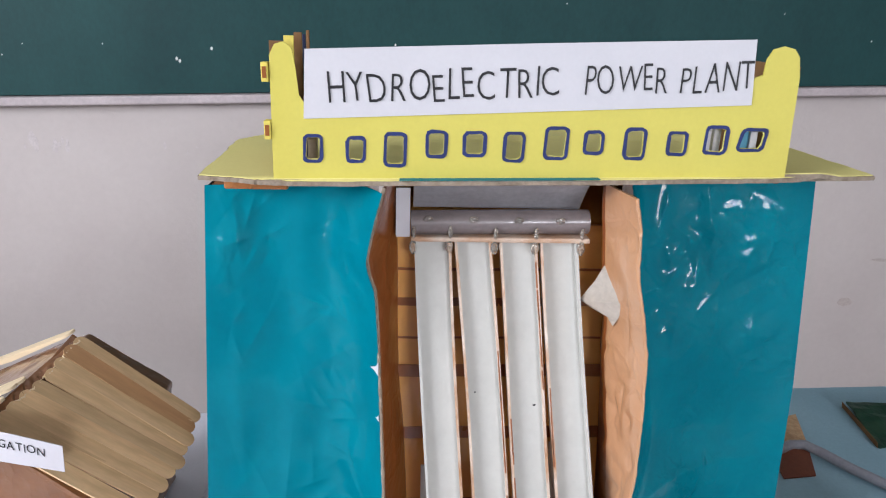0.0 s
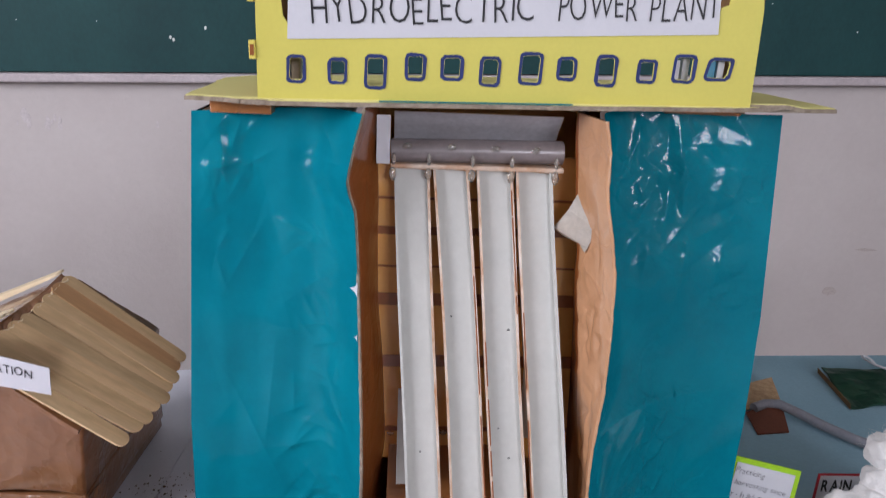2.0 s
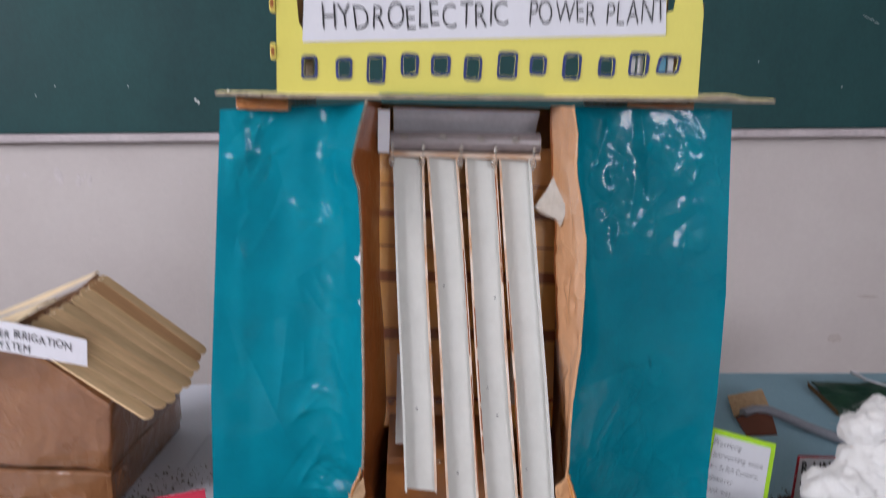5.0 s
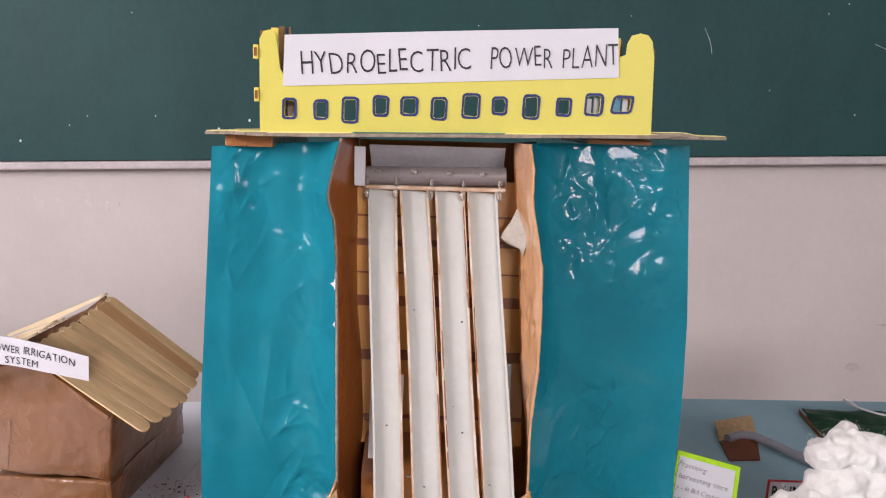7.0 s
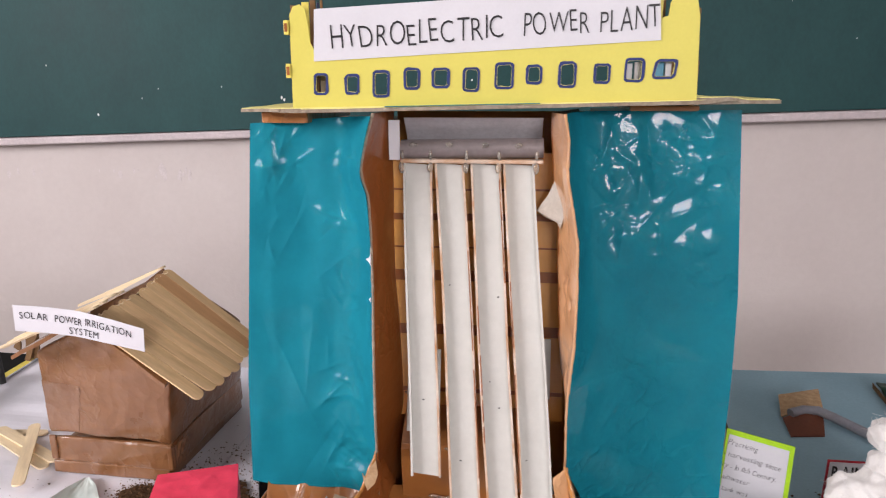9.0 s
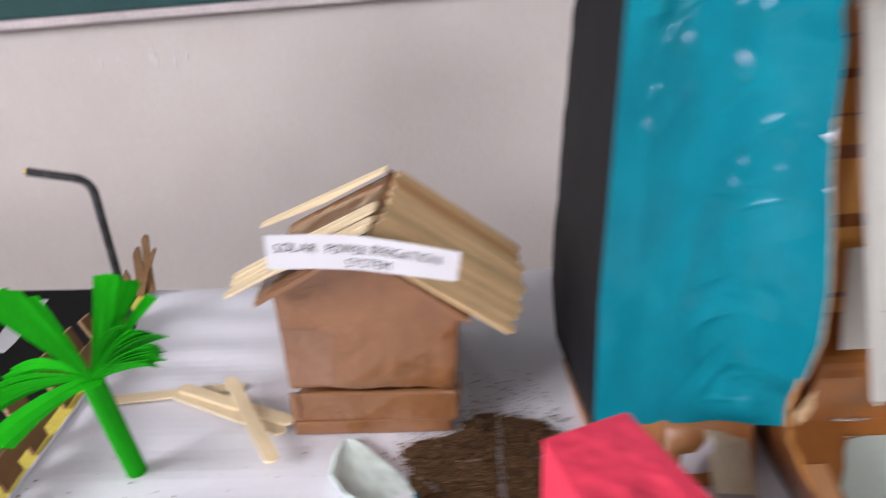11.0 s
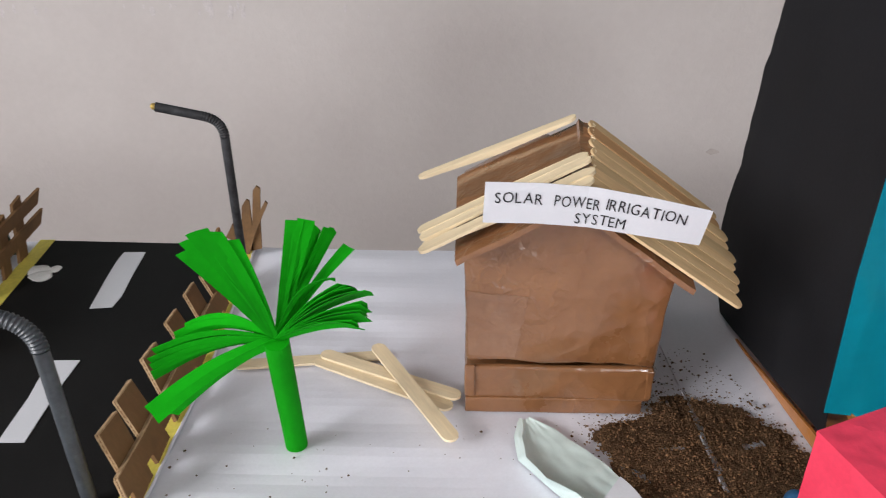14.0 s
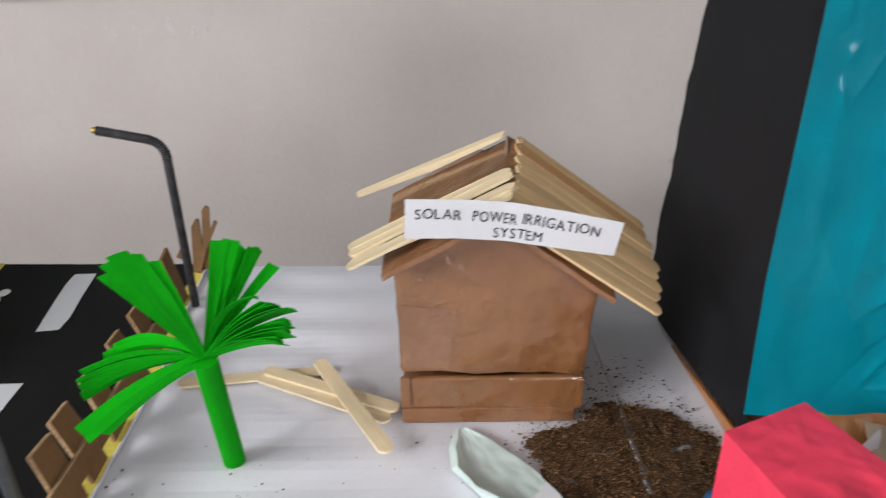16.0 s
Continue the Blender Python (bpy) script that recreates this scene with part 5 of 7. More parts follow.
grass = thing("foil_grass", (-0.835, 0.17, 0), "spiky dark green foil grass behind the fence", "grass")
bm = bmesh.new()
for k in range(70):
    x, y = -0.835 + rnd.uniform(-0.022, 0.022), 0.17 + rnd.uniform(-0.07, 0.07)
    h, a, w = rnd.uniform(0.055, 0.098), rnd.uniform(0, 6.28), rnd.uniform(0.004, 0.008)
    dx, dy = math.cos(a), math.sin(a)
    lean = rnd.uniform(0.0, 0.02)
    v = [bm.verts.new(p) for p in ((x - w * dy, y + w * dx, 0), (x + w * dy, y - w * dx, 0), (x + dx * lean * 0.4 + w * 0.6 * dy, y + dy * lean * 0.4 - w * 0.6 * dx, h * 0.6), (x + dx * lean * 0.4 - w * 0.6 * dy, y + dy * lean * 0.4 + w * 0.6 * dx, h * 0.6), (x + dx * lean, y + dy * lean, h))]
    bm.faces.new((v[0], v[1], v[2], v[3])), bm.faces.new((v[3], v[2], v[4]))
tagged(part("blades", bm, DARKG, grass), kind="stuff")

# ---- street lamps bent from drinking straws ----


def straw_lamp(base, bend, tip, r, material, label):
    lamp = thing("street_lamp", base, label, "street lamp", "straw street lamps")
    b, c, e = Vector(base), Vector(bend), Vector(tip)
    up, arm = (c - b).normalized(), (e - c).normalized()
    part("pole", tube([b, b.lerp(c, 0.5), c - up * 0.014], r), material, lamp)
    bm = bmesh.new()
    pts, rad = [], []
    for k in range(25):
        s = k / 24
        p = (c - up * 0.014) * (1 - s) ** 2 + c * 2 * s * (1 - s) + (c + arm * 0.014) * s * s
        pts.append(p), rad.append(r * (1.12 if k % 2 else 0.92))
    part("bend", tube(pts, r, None, 12, True, rad), material, lamp)
    part("arm", tube([c + arm * 0.014, c.lerp(e, 0.7), e], r), material, lamp)
    bm = bmesh.new()
    blob(bm, e + arm * 0.001, r * 0.75, (1, 1, 1), 2, 0.1, 1)
    smooth(part("bulb", bm, BRASS, lamp, "brass-coloured bulb"))
    for o in lamp.children:
        smooth(o)
    return lamp


straw_lamp((-0.5690, 0.165, 0.002), (-0.5655, 0.152, 0.1560), (-0.6120, 0.144, 0.1685), 0.0036, STRAWB, "black painted drinking straw bent as a street lamp by the fence")
straw_lamp((-0.5945, -0.085, 0.002), (-0.5965, -0.085, 0.1185), (-0.652, -0.093, 0.144), 0.0040, STRAWG, "grey painted drinking straw bent as a street lamp on the road")

# ---- paper palm tree ----
palm = thing("paper_palm", (-0.4885, -0.036, 0), "bright green rolled paper palm tree with fanned leaves", "palm tree")
foot, crown = Vector((-0.4888, -0.036, 0.0)), Vector((-0.4866, -0.060, 0.0925))
bm = tube([foot.lerp(crown, k / 6) for k in range(7)], 0.0068, None, 28, True)
smooth(part("stem", bm, GREEN, palm, "rolled green paper tube"))


def ribbon(bm, tip, side, bow, narrow, notch):
    """One paper strip from the crown to its square tip; side runs from the middle of the tip to its edge."""
    prev = None
    n = (tip - crown).cross(side).normalized() * 0.00032
    for j in range(11):
        s = j / 10
        c = crown.lerp(tip, s) + bow * math.sin(math.pi * min(1, s * 0.9 + 0.05))
        w = side * (narrow + (1 - narrow) * s ** 0.75)
        pa, pb = c - w, c + w
        if j == 10:
            pb += (tip - crown).normalized() * notch
        v = [bm.verts.new(q) for q in (pa, c + n * 3 * math.sin(math.pi * s), pb, pb + n, c + n + n * 3 * math.sin(math.pi * s), pa + n)]
        if prev:
            for q in range(6):
                bm.faces.new((prev[q], prev[(q + 1) % 6], v[(q + 1) % 6], v[q]))
        else:
            bm.faces.new(v[::-1])
        prev = v
    bm.faces.new(prev)


def frond(a, b, count, width, turn, bow, seed, peak=0.0, layer=0.0012, narrow=0.30, label="overlapping green paper strips"):
    """A bundle of strips whose tips stand side by side from a to b, turned about their length and bowed."""
    rnd = random.Random(seed)
    a, b = Vector(a), Vector(b)
    along = (b - a).normalized() if (b - a).length > 1e-5 else Vector((1, 0, 0))
    out = ((a + b) / 2 - crown).normalized()
    along = (along - out * along.dot(out)).normalized()
    deep = out.cross(along).normalized()
    deep = deep if deep.y > 0 else -deep
    bm = bmesh.new()
    for k in range(count):
        f = (k + 0.5) / count
        tip = a.lerp(b, f) + out * (peak * math.sin(math.pi * f) + rnd.uniform(-0.0025, 0.0015)) + deep * layer * (k - count / 2)
        t = radians(turn + rnd.uniform(-7, 7))
        side = (along * math.cos(t) + deep * math.sin(t)) * width * 0.5 * rnd.uniform(0.92, 1.08)
        ribbon(bm, tip, side, Vector(bow) * rnd.uniform(0.7, 1.25), narrow, rnd.uniform(-0.003, 0.002))
    bmesh.ops.recalc_face_normals(bm, faces=bm.faces[:])
    return part("frond", bm, GREEN, palm, label)


frond((-0.5210, -0.075, 0.1550), (-0.4975, -0.077, 0.1590), 5, 0.0105, 14, (0.002, -0.002, 0.002), 1, 0.009, 0.0010, 0.22)
frond((-0.4790, -0.040, 0.1500), (-0.4660, -0.040, 0.1535), 2, 0.0095, 16, (0, 0.003, 0), 2, 0.002)
frond((-0.4690, -0.037, 0.1540), (-0.4620, -0.037, 0.1515), 2, 0.0070, 30, (0, 0.004, 0), 3)
frond((-0.4585, -0.040, 0.1520), (-0.4530, -0.038, 0.1490), 2, 0.0065, 22, (0, 0.003, 0), 4)
frond((-0.4480, -0.040, 0.1385), (-0.4470, -0.040, 0.1380), 1, 0.0068, 12, (0, 0.003, 0.002), 5)
frond((-0.4515, -0.068, 0.1335), (-0.4510, -0.068, 0.1330), 1, 0.0055, 40, (-0.002, 0, 0.013), 6, narrow=0.5)
frond((-0.4480, -0.064, 0.1300), (-0.4345, -0.068, 0.1235), 5, 0.0105, 62, (0.001, 0, 0.007), 7, 0.002, 0.0008)
frond((-0.4340, -0.070, 0.1225), (-0.4450, -0.072, 0.1050), 6, 0.0105, 60, (0.001, 0, 0.005), 12, 0.003, 0.0008)
frond((-0.5320, -0.054, 0.0960), (-0.5440, -0.060, 0.0905), 2, 0.0095, 48, (0, 0, 0.011), 8, 0.002, 0.0026)
frond((-0.5470, -0.064, 0.0920), (-0.5540, -0.070, 0.0730), 4, 0.0090, 44, (0, 0, 0.008), 9, 0.003, 0.0026)
frond((-0.5545, -0.075, 0.0560), (-0.5535, -0.075, 0.0550), 1, 0.0128, 8, (0, 0, 0.008), 10, narrow=0.55)
frond((-0.5480, -0.070, 0.0525), (-0.5470, -0.070, 0.0520), 1, 0.0120, 40, (0, 0, 0.005), 11, narrow=0.5)

# ---- craft sticks ----


def stick_loop(length=0.114, width=0.0100):
    r = width / 2
    pts = []
    for cx, a0 in ((length / 2 - r, -90), (-length / 2 + r, 90)):
        pts += [(cx + r * math.cos(radians(a0 + 22.5 * k)), r * math.sin(radians(a0 + 22.5 * k))) for k in range(9)]
    return pts


def stick_at(a, b, up=(0, 0, 1)):
    """The pose of a stick whose long axis runs from a to b."""
    a, b = Vector(a), Vector(b)
    x = (b - a).normalized()
    z = (Vector(up) - x * x.dot(Vector(up))).normalized()
    y = z.cross(x)
    m = Matrix((x, y, z)).transposed().to_4x4()
    m.translation = (a + b) / 2
    return m


loose = [((-0.546, 0.047, 0.0006), (-0.438, 0.058, 0.0006)), ((-0.490, 0.050, 0.0026), (-0.391, -0.006, 0.0026)), ((-0.4870, 0.0560, 0.0048), (-0.3840, 0.0020, 0.0048)), ((-0.4478, 0.0600, 0.0110), (-0.3885, -0.0465, 0.0070))]
for a, b in loose:
    a, b = Vector(a), Vector(b)
    ob = part("craft_stick", plate([stick_loop(0.114, 0.0108)], Matrix.Identity(4), 0.0019), STICK)
    ob.matrix_basis = stick_at(a, b)
    tagged(ob, "loose flat wooden craft stick lying on the white table", "craft stick", "loose craft sticks")

# ---- brown paper house with a stick roof ----
house = thing("house_model", (-0.322, 0.06, 0), "brown paper house model with a craft-stick roof and a paper sign", "model house")
HM = Matrix.Translation((-0.322, -0.006, 0)) @ Matrix.Rotation(radians(-2.5), 4, "Z")


def wrapped(bm, amp=0.0012, seed=1.0, cuts=6):
    """Paper-wrapped look: finer mesh with soft dents and folds."""
    bmesh.ops.subdivide_edges(bm, edges=bm.edges[:], cuts=cuts, use_grid_fill=True)
    bm.normal_update()
    for v in bm.verts:
        v.co += v.normal * amp * (0.7 * crease(v.co, 22, seed) + wob(v.co, 30, seed))
    bmesh.ops.transform(bm, matrix=HM, verts=bm.verts[:])
    return bm


smooth(part("plinth", wrapped(box((-0.0600, -0.0018, 0.0), (0.0560, 0.146, 0.0115), 0.0006), 0.0006, 2), KRAFT, house))
smooth(part("base_box", wrapped(box((-0.0600, 0.002, 0.0115), (0.0570, 0.145, 0.0240), 0.0030), 0.0010, 3, 10), KRAFT, house, "shallow brown paper box, its lid edge sprung open"))
smooth(part("box_front", wrapped(box((-0.0595, -0.0012, 0.0113), (0.0600, 0.0030, 0.0358), 0.0016), 0.0015, 6, 14), KRAFT, house, "creased front wall of the box"))
for x0, x1, z1 in ((-0.0606, -0.0545, 0.0372), (0.0562, 0.0606, 0.0350)):
    smooth(part("corner_fold", wrapped(box((x0, -0.0026, 0.0135), (x1, -0.0004, z1), 0.0008), 0.0008, 9, 8), KRAFT, house, "folded-over corner of the paper"))
smooth(part("box_side", wrapped(box((0.0560, 0.0034, 0.0115), (0.0590, 0.145, 0.0364), 0.0012), 0.0010, 7, 12), KRAFT, house))
# Unseen dark block added so the gap under the gable looks shaded.
part("inner_block", box((-0.372, 0.040, 0.022), (-0.276, 0.13, 0.046)), TAPED, house)


def gable_dent(p):
    """Creases of the paper round the gabled box."""
    return 0.0013 * (0.7 * crease(p, 20, 4) + wob(p, 26, 5)) + 0.0005 * crease(p, 48, 8)


bm = bmesh.new()
prof = [(-0.0590, 0.0425), (0.0595, 0.0378), (0.0650, 0.1040), (0.0200, 0.1360), (-0.0015, 0.1500), (-0.0625, 0.1185)]
rings = []
for y in (-0.001, 0.142):
    rings.append([bm.verts.new((x, y, z)) for x, z in prof])
bm.faces.new(rings[0]), bm.faces.new(rings[1][::-1])
for k in range(6):
    bm.faces.new((rings[0][(k + 1) % 6], rings[0][k], rings[1][k], rings[1][(k + 1) % 6]))
bmesh.ops.bevel(bm, geom=bm.edges[:], offset=0.0022, segments=2, affect="EDGES", profile=0.5)
bmesh.ops.triangulate(bm, faces=bm.faces[:])
bmesh.ops.subdivide_edges(bm, edges=[e for e in bm.edges if e.calc_length() > 0.02], cuts=9, use_grid_fill=True)
bmesh.ops.triangulate(bm, faces=bm.faces[:])
bm.normal_update()
for v in bm.verts:
    v.co += v.normal * gable_dent(v.co)
    if v.co.z < 0.046:
        v.co.z += 0.0016 * wob(v.co, 45, 3)
bmesh.ops.transform(bm, matrix=HM, verts=bm.verts[:])
smooth(part("gable_box", bm, KRAFT, house, "gabled box wrapped in creased brown paper"))

PATCH = ((-0.0585, 0.0460), (-0.0290, 0.0440), (-0.0225, 0.0885), (-0.0605, 0.0920))


def patch_fn(u, v):
    a = Vector((*PATCH[0], 0)).lerp(Vector((*PATCH[1], 0)), u)
    b = Vector((*PATCH[3], 0)).lerp(Vector((*PATCH[2], 0)), u)
    q = a.lerp(b, v)
    q.x += 0.0045 * wob((0, v, 0), 9, 3) * max(0, u - 0.6)
    q.y += 0.0035 * wob((u, 0, 0), 8, 5) * max(0, v - 0.6)
    p = Vector((q.x, -0.001, q.y))
    p.y -= gable_dent(p) + 0.0003
    return HM @ p


smooth(part("tape_patch", sheet(patch_fn, 40, 44, (0, 0.0002, 0)), KRAFTL, house, "patch of shiny wrinkled tape over the brown paper"))
part("end_flap", sheet(lambda u, v: Vector((-0.2622 + 0.004 * math.sin(u * 1.6) + 0.001 * wob((u, v, 0), 6, 1), -0.0065 + 0.020 * u, 0.0135 + 0.0200 * v + 0.003 * u * v)), 8, 6, (0.0007, 0, 0)), KRAFT, house, "folded end flap, not quite closed")
# Dark plate painted as the shade in the gap behind the flap.
part("end_hollow", box((-0.2632, -0.004, 0.0125), (-0.2622, 0.020, 0.0350)), TAPED, house, "dark plate standing in for the shaded gap behind the flap")

# roof slabs: ridge from front to back
RA, RB = Vector((-0.3180, -0.0290, 0.1625)), Vector((-0.3045, 0.0885, 0.1695))
LA, LB = Vector((-0.3905, -0.0270, 0.1235)), Vector((-0.3855, 0.0900, 0.1315))


def roof_z(x, y):
    """Height of the right-hand slope's sticks."""
    return -0.6716 * x + 0.3292 * y - 0.0522


def on_roof(x, y, drop):
    return Vector((x, y, roof_z(x, y) - drop))


SA, SB = on_roof(-0.2515, -0.0275, 0.0045), on_roof(-0.2400, 0.0700, 0.0045)
QA, QB = on_roof(-0.3175, -0.0200, 0.0045), on_roof(-0.3045, 0.0830, 0.0045)


def slab(a, b, c, d, seed):
    """From the ridge a-b down to the eave c-d."""
    return lambda u, v: a.lerp(b, v).lerp(c.lerp(d, v), u) + Vector((0, 0, 0.001 * wob((u, v, seed), 4, seed)))


def bent_stick(long, width, thick, bend, seed):
    """A flat stick along x, slightly bent and with uneven ends."""
    bm = plate([[(x, y * (1 + 0.05 * wob((x, 0, 0), 40, seed)) + 0.0004 * wob((x, 0, 0), 30, seed + 3)) for x, y in subdivided(stick_loop(long, width), 2)]], Matrix.Identity(4), thick)
    for v in bm.verts:
        v.co.z += bend * (1 - (2 * v.co.x / long) ** 2)
    return bm


part("roof_slab", sheet(slab(RA, RB, LA, LB, 1), 20, 20, (0.0012, 0, -0.0032)), KRAFT, house, "brown paper-covered cardboard roof slab")
part("roof_slab", sheet(slab(QA, QB, SA, SB, 2), 20, 20, (-0.0012, 0, -0.0032)), KRAFT, house, "brown paper-covered cardboard roof slab")
upR = Vector((0.6716, -0.3292, 1)).normalized()
upL = (LA - RA).cross(RB - RA).normalized()
upL = upL if upL.z > 0 else -upL
rnd = random.Random(8)
RIDGE = ((-0.2995, 0.0755), (-0.3020, 0.0640), (-0.3035, 0.0515), (-0.3048, 0.0390), (-0.3078, 0.0265), (-0.3110, 0.0150), (-0.3140, 0.0040), (-0.3165, -0.0070), (-0.3200, -0.0175))
EAVE = ((-0.2080, 0.0640), (-0.2095, 0.0535), (-0.2072, 0.0425), (-0.2098, 0.0340), (-0.2085, 0.0228), (-0.2125, 0.0135), (-0.2142, 0.0012), (-0.2180, -0.0075), (-0.2222, -0.0232))
tops = []
for k, (top, low) in enumerate(zip(RIDGE, EAVE)):
    a, b = on_roof(*top, -0.0006 * (k % 2)), on_roof(*low, -0.0006 * ((k + 1) % 2) - 0.0004 * (k % 3))
    tops.append(a)
    ob = part("roof_stick", bent_stick((b - a).length, 0.0119 if k not in (1, 7) else 0.0135, 0.0017, rnd.uniform(-0.0006, 0.0008), k), STICKO if k == 1 else STICKR, house)
    ob.matrix_basis = stick_at(a, b, upR)
for k, (a, b, bend) in enumerate((((-0.3050, 0.0870, 0.1745), (-0.4128, 0.1035, 0.1255), -0.0030), ((-0.3095, 0.0215, 0.1690), (-0.4115, 0.0075, 0.1250), 0.0008), ((-0.3100, 0.0110, 0.1700), (-0.4100, -0.0030, 0.1252), 0.0006), ((-0.3105, -0.0030, 0.1680), (-0.4105, -0.0185, 0.1245), 0.0004), ((-0.3130, -0.0130, 0.1660), (-0.4085, -0.0110, 0.1240), 0.0))):
    a, b = Vector(a), Vector(b)
    ob = part("roof_stick", bent_stick((b - a).length, 0.0108, 0.0019, bend, k + 20), STICK, house)
    ob.matrix_basis = stick_at(a, b, upL)

# torn paper that closes the ridge between both slopes
def ridge_fn(u, v):
    k = min(int(u * 8), 7)
    low = tops[8 - k].lerp(tops[7 - k], u * 8 - k) + Vector((0.0030 + 0.0030 * wob((u, 0, 0), 40, 2), 0, -0.0012))
    high = (RA + Vector((0, 0.012, 0.0010))).lerp(RB + Vector((0, 0, 0.0008)), u)
    return high.lerp(low, v) + Vector((0, 0, 0.0008 * math.sin(v * 3.1)))


smooth(part("ridge_strip", sheet(ridge_fn, 60, 6, (0, 0, -0.0010)), KRAFT, house, "brown paper folded over the ridge"))
part("ridge_edge", tube([ridge_fn(k / 60, 1) + Vector((0, 0, 0.0006)) for k in range(61)], 0.0006, None, 6, True, [0.0006 + 0.0003 * wob((k, 0, 0), 0.7, 2) for k in range(61)]), STICK, house, "torn white paper edge")

# bent paper sign over the gable
sg = [(-0.3750, 0.1730, -0.3760, 0.1500), (-0.3455, 0.1722, -0.3465, 0.1492), (-0.3155, 0.1697, -0.3180, 0.1468), (-0.2860, 0.1650, -0.2895, 0.1425), (-0.2565, 0.1593, -0.2595, 0.1380)]


def sign_fn(u, v, off=0.0):
    k = min(int(u * 4), 3)
    f = u * 4 - k
    a, b = sg[k], sg[k + 1]
    t = Vector((a[0] + (b[0] - a[0]) * f, 0, a[1] + (b[1] - a[1]) * f))
    l = Vector((a[2] + (b[2] - a[2]) * f, 0, a[3] + (b[3] - a[3]) * f))
    p = l.lerp(t, v)
    p.y = -0.0340 - 0.0090 * max(0, u - 0.45) - 0.0060 * max(0, u - 0.45) * v - off
    return p


notice = part("paper_sign", sheet(sign_fn, 24, 4, (0, 0.0005, 0)), WHITE, house, "white paper strip with black hand lettering")


def curved_writing(lines, fn, material, parent, fat, name="lettering"):
    """Lettering laid on a bent sheet: lines of (text, u0, u1, v0, height in v)."""
    bm = bmesh.new()
    rnd = random.Random(17)
    for text, u0, u1, v0, dv in lines:
        got, wide = glyphs(text, fat)
        for me, gx in got:
            was = len(bm.verts)
            bm.from_mesh(me)
            bm.verts.ensure_lookup_table()
            lift, tilt_ = rnd.uniform(-0.02, 0.02), rnd.uniform(-0.06, 0.06)
            for v in bm.verts[was:]:
                s = (v.co.x + gx - v.co.y * tilt_) / wide
                v.co = fn(u0 + (u1 - u0) * s, v0 + dv * v.co.y / 0.73 + lift, 0.0004)
            bpy.data.meshes.remove(me)
    return part(name, bm, material, parent)


curved_writing([("SOLAR", 0.048, 0.262, 0.50, 0.27), ("POWER", 0.315, 0.522, 0.47, 0.28), ("IRRIGATION", 0.548, 0.905, 0.50, 0.29), ("SYSTEM", 0.420, 0.650, 0.10, 0.27)], sign_fn, INK, notice, 0.001)

# ---- red power house ----
booth = thing("power_booth", (-0.175, -0.14, 0), "open red paper booth with a white sign on its front", "booth")
BL, BR, FR, FL = Vector((-0.2165, -0.1110, 0)), Vector((-0.1635, -0.0900, 0)), Vector((-0.1325, -0.1700, 0)), Vector((-0.1990, -0.1725, 0))
BH, BF = 0.0725, 0.0665


def panel(a, b, z0, z1, thick, cuts=8, seed=1.0, rise=0.0):
    """An upright panel from a to b, its thickness to the left of that way."""
    d = (b - a).normalized()
    n = Vector((-d.y, d.x, 0)) * thick
    return sheet(lambda u, v: a.lerp(b, u) + Vector((0, 0, z0 + (z1 - z0 + rise * u) * v)) + n.normalized() * 0.0006 * crease((u * 0.06, v * 0.06, seed), 40, seed), cuts, cuts, n)


smooth(part("side_panel", panel(BL, FL, 0.0, BH - 0.0018, 0.0022, 12, 1, BF - BH), RED, booth))
smooth(part("side_panel", panel(FR, BR, 0.0, BF - 0.0018, 0.0022, 12, 2, BH - BF), RED, booth))
IR, IL = BR.lerp(FR, 0.36) + (BL - BR) * 0.05, BL.lerp(FL, 0.36) + (BR - BL) * 0.05
# The booth's inside shade is put into this panel's darker red.
smooth(part("back_panel", panel(IR, IL, 0.0, BH - 0.0060, 0.0018, 10, 3), REDIN, booth, "inner back in red darkened as shade"))
smooth(part("back_panel", panel(BR + (BL - BR) * 0.04, BL + (BR - BL) * 0.04, 0.0, BH - 0.0018, 0.0018, 10, 8), RED, booth))
smooth(part("roof_panel", sheet(lambda u, v: FL.lerp(FR, u).lerp(BL.lerp(BR, u), v) + Vector((0, 0, BF + (BH - BF) * v + 0.0014 * crease((u * 0.06, v * 0.08, 0), 40, 6) * min(1, 5 * u, 5 * (1 - u), 5 * v, 5 * (1 - v)))), 40, 40, (0, 0, -0.0022)), RED, booth, "slightly creased red paper roof"))
part("front_post", sheet(lambda u, v: FR + Vector((-0.0095 * (1 - u) - 0.004 * (1 - v), -0.0024 + 0.006 * (1 - v), (BF - 0.0035) * v)), 6, 10, (0, 0.0018, 0)), RED, booth)
part("fascia", panel(FL + Vector((0, -0.0022, 0)), FR + Vector((0, -0.0022, 0)), BF - 0.0050, BF - 0.0006, 0.0018, 8, 4), RED, booth)
sm = Matrix.Translation((-0.1905, -0.1800, 0.0565)) @ Matrix.Rotation(radians(-2), 4, "Z") @ Matrix.Rotation(radians(-7.5), 4, "Y") @ pose(0, 0, 0, 84)
bsign = part("booth_sign", plate([[(0, 0), (0.0408, 0), (0.0404, 0.0182), (0.0004, 0.0182)]], sm, 0.0005), WHITE, booth, "white card with black lettering")
writing("lettering", [("POWER", 0.0045, 0.0350, 0.0050, 0.0085)], sm, INK, bsign, 0.0, 0.04, 0.0009)

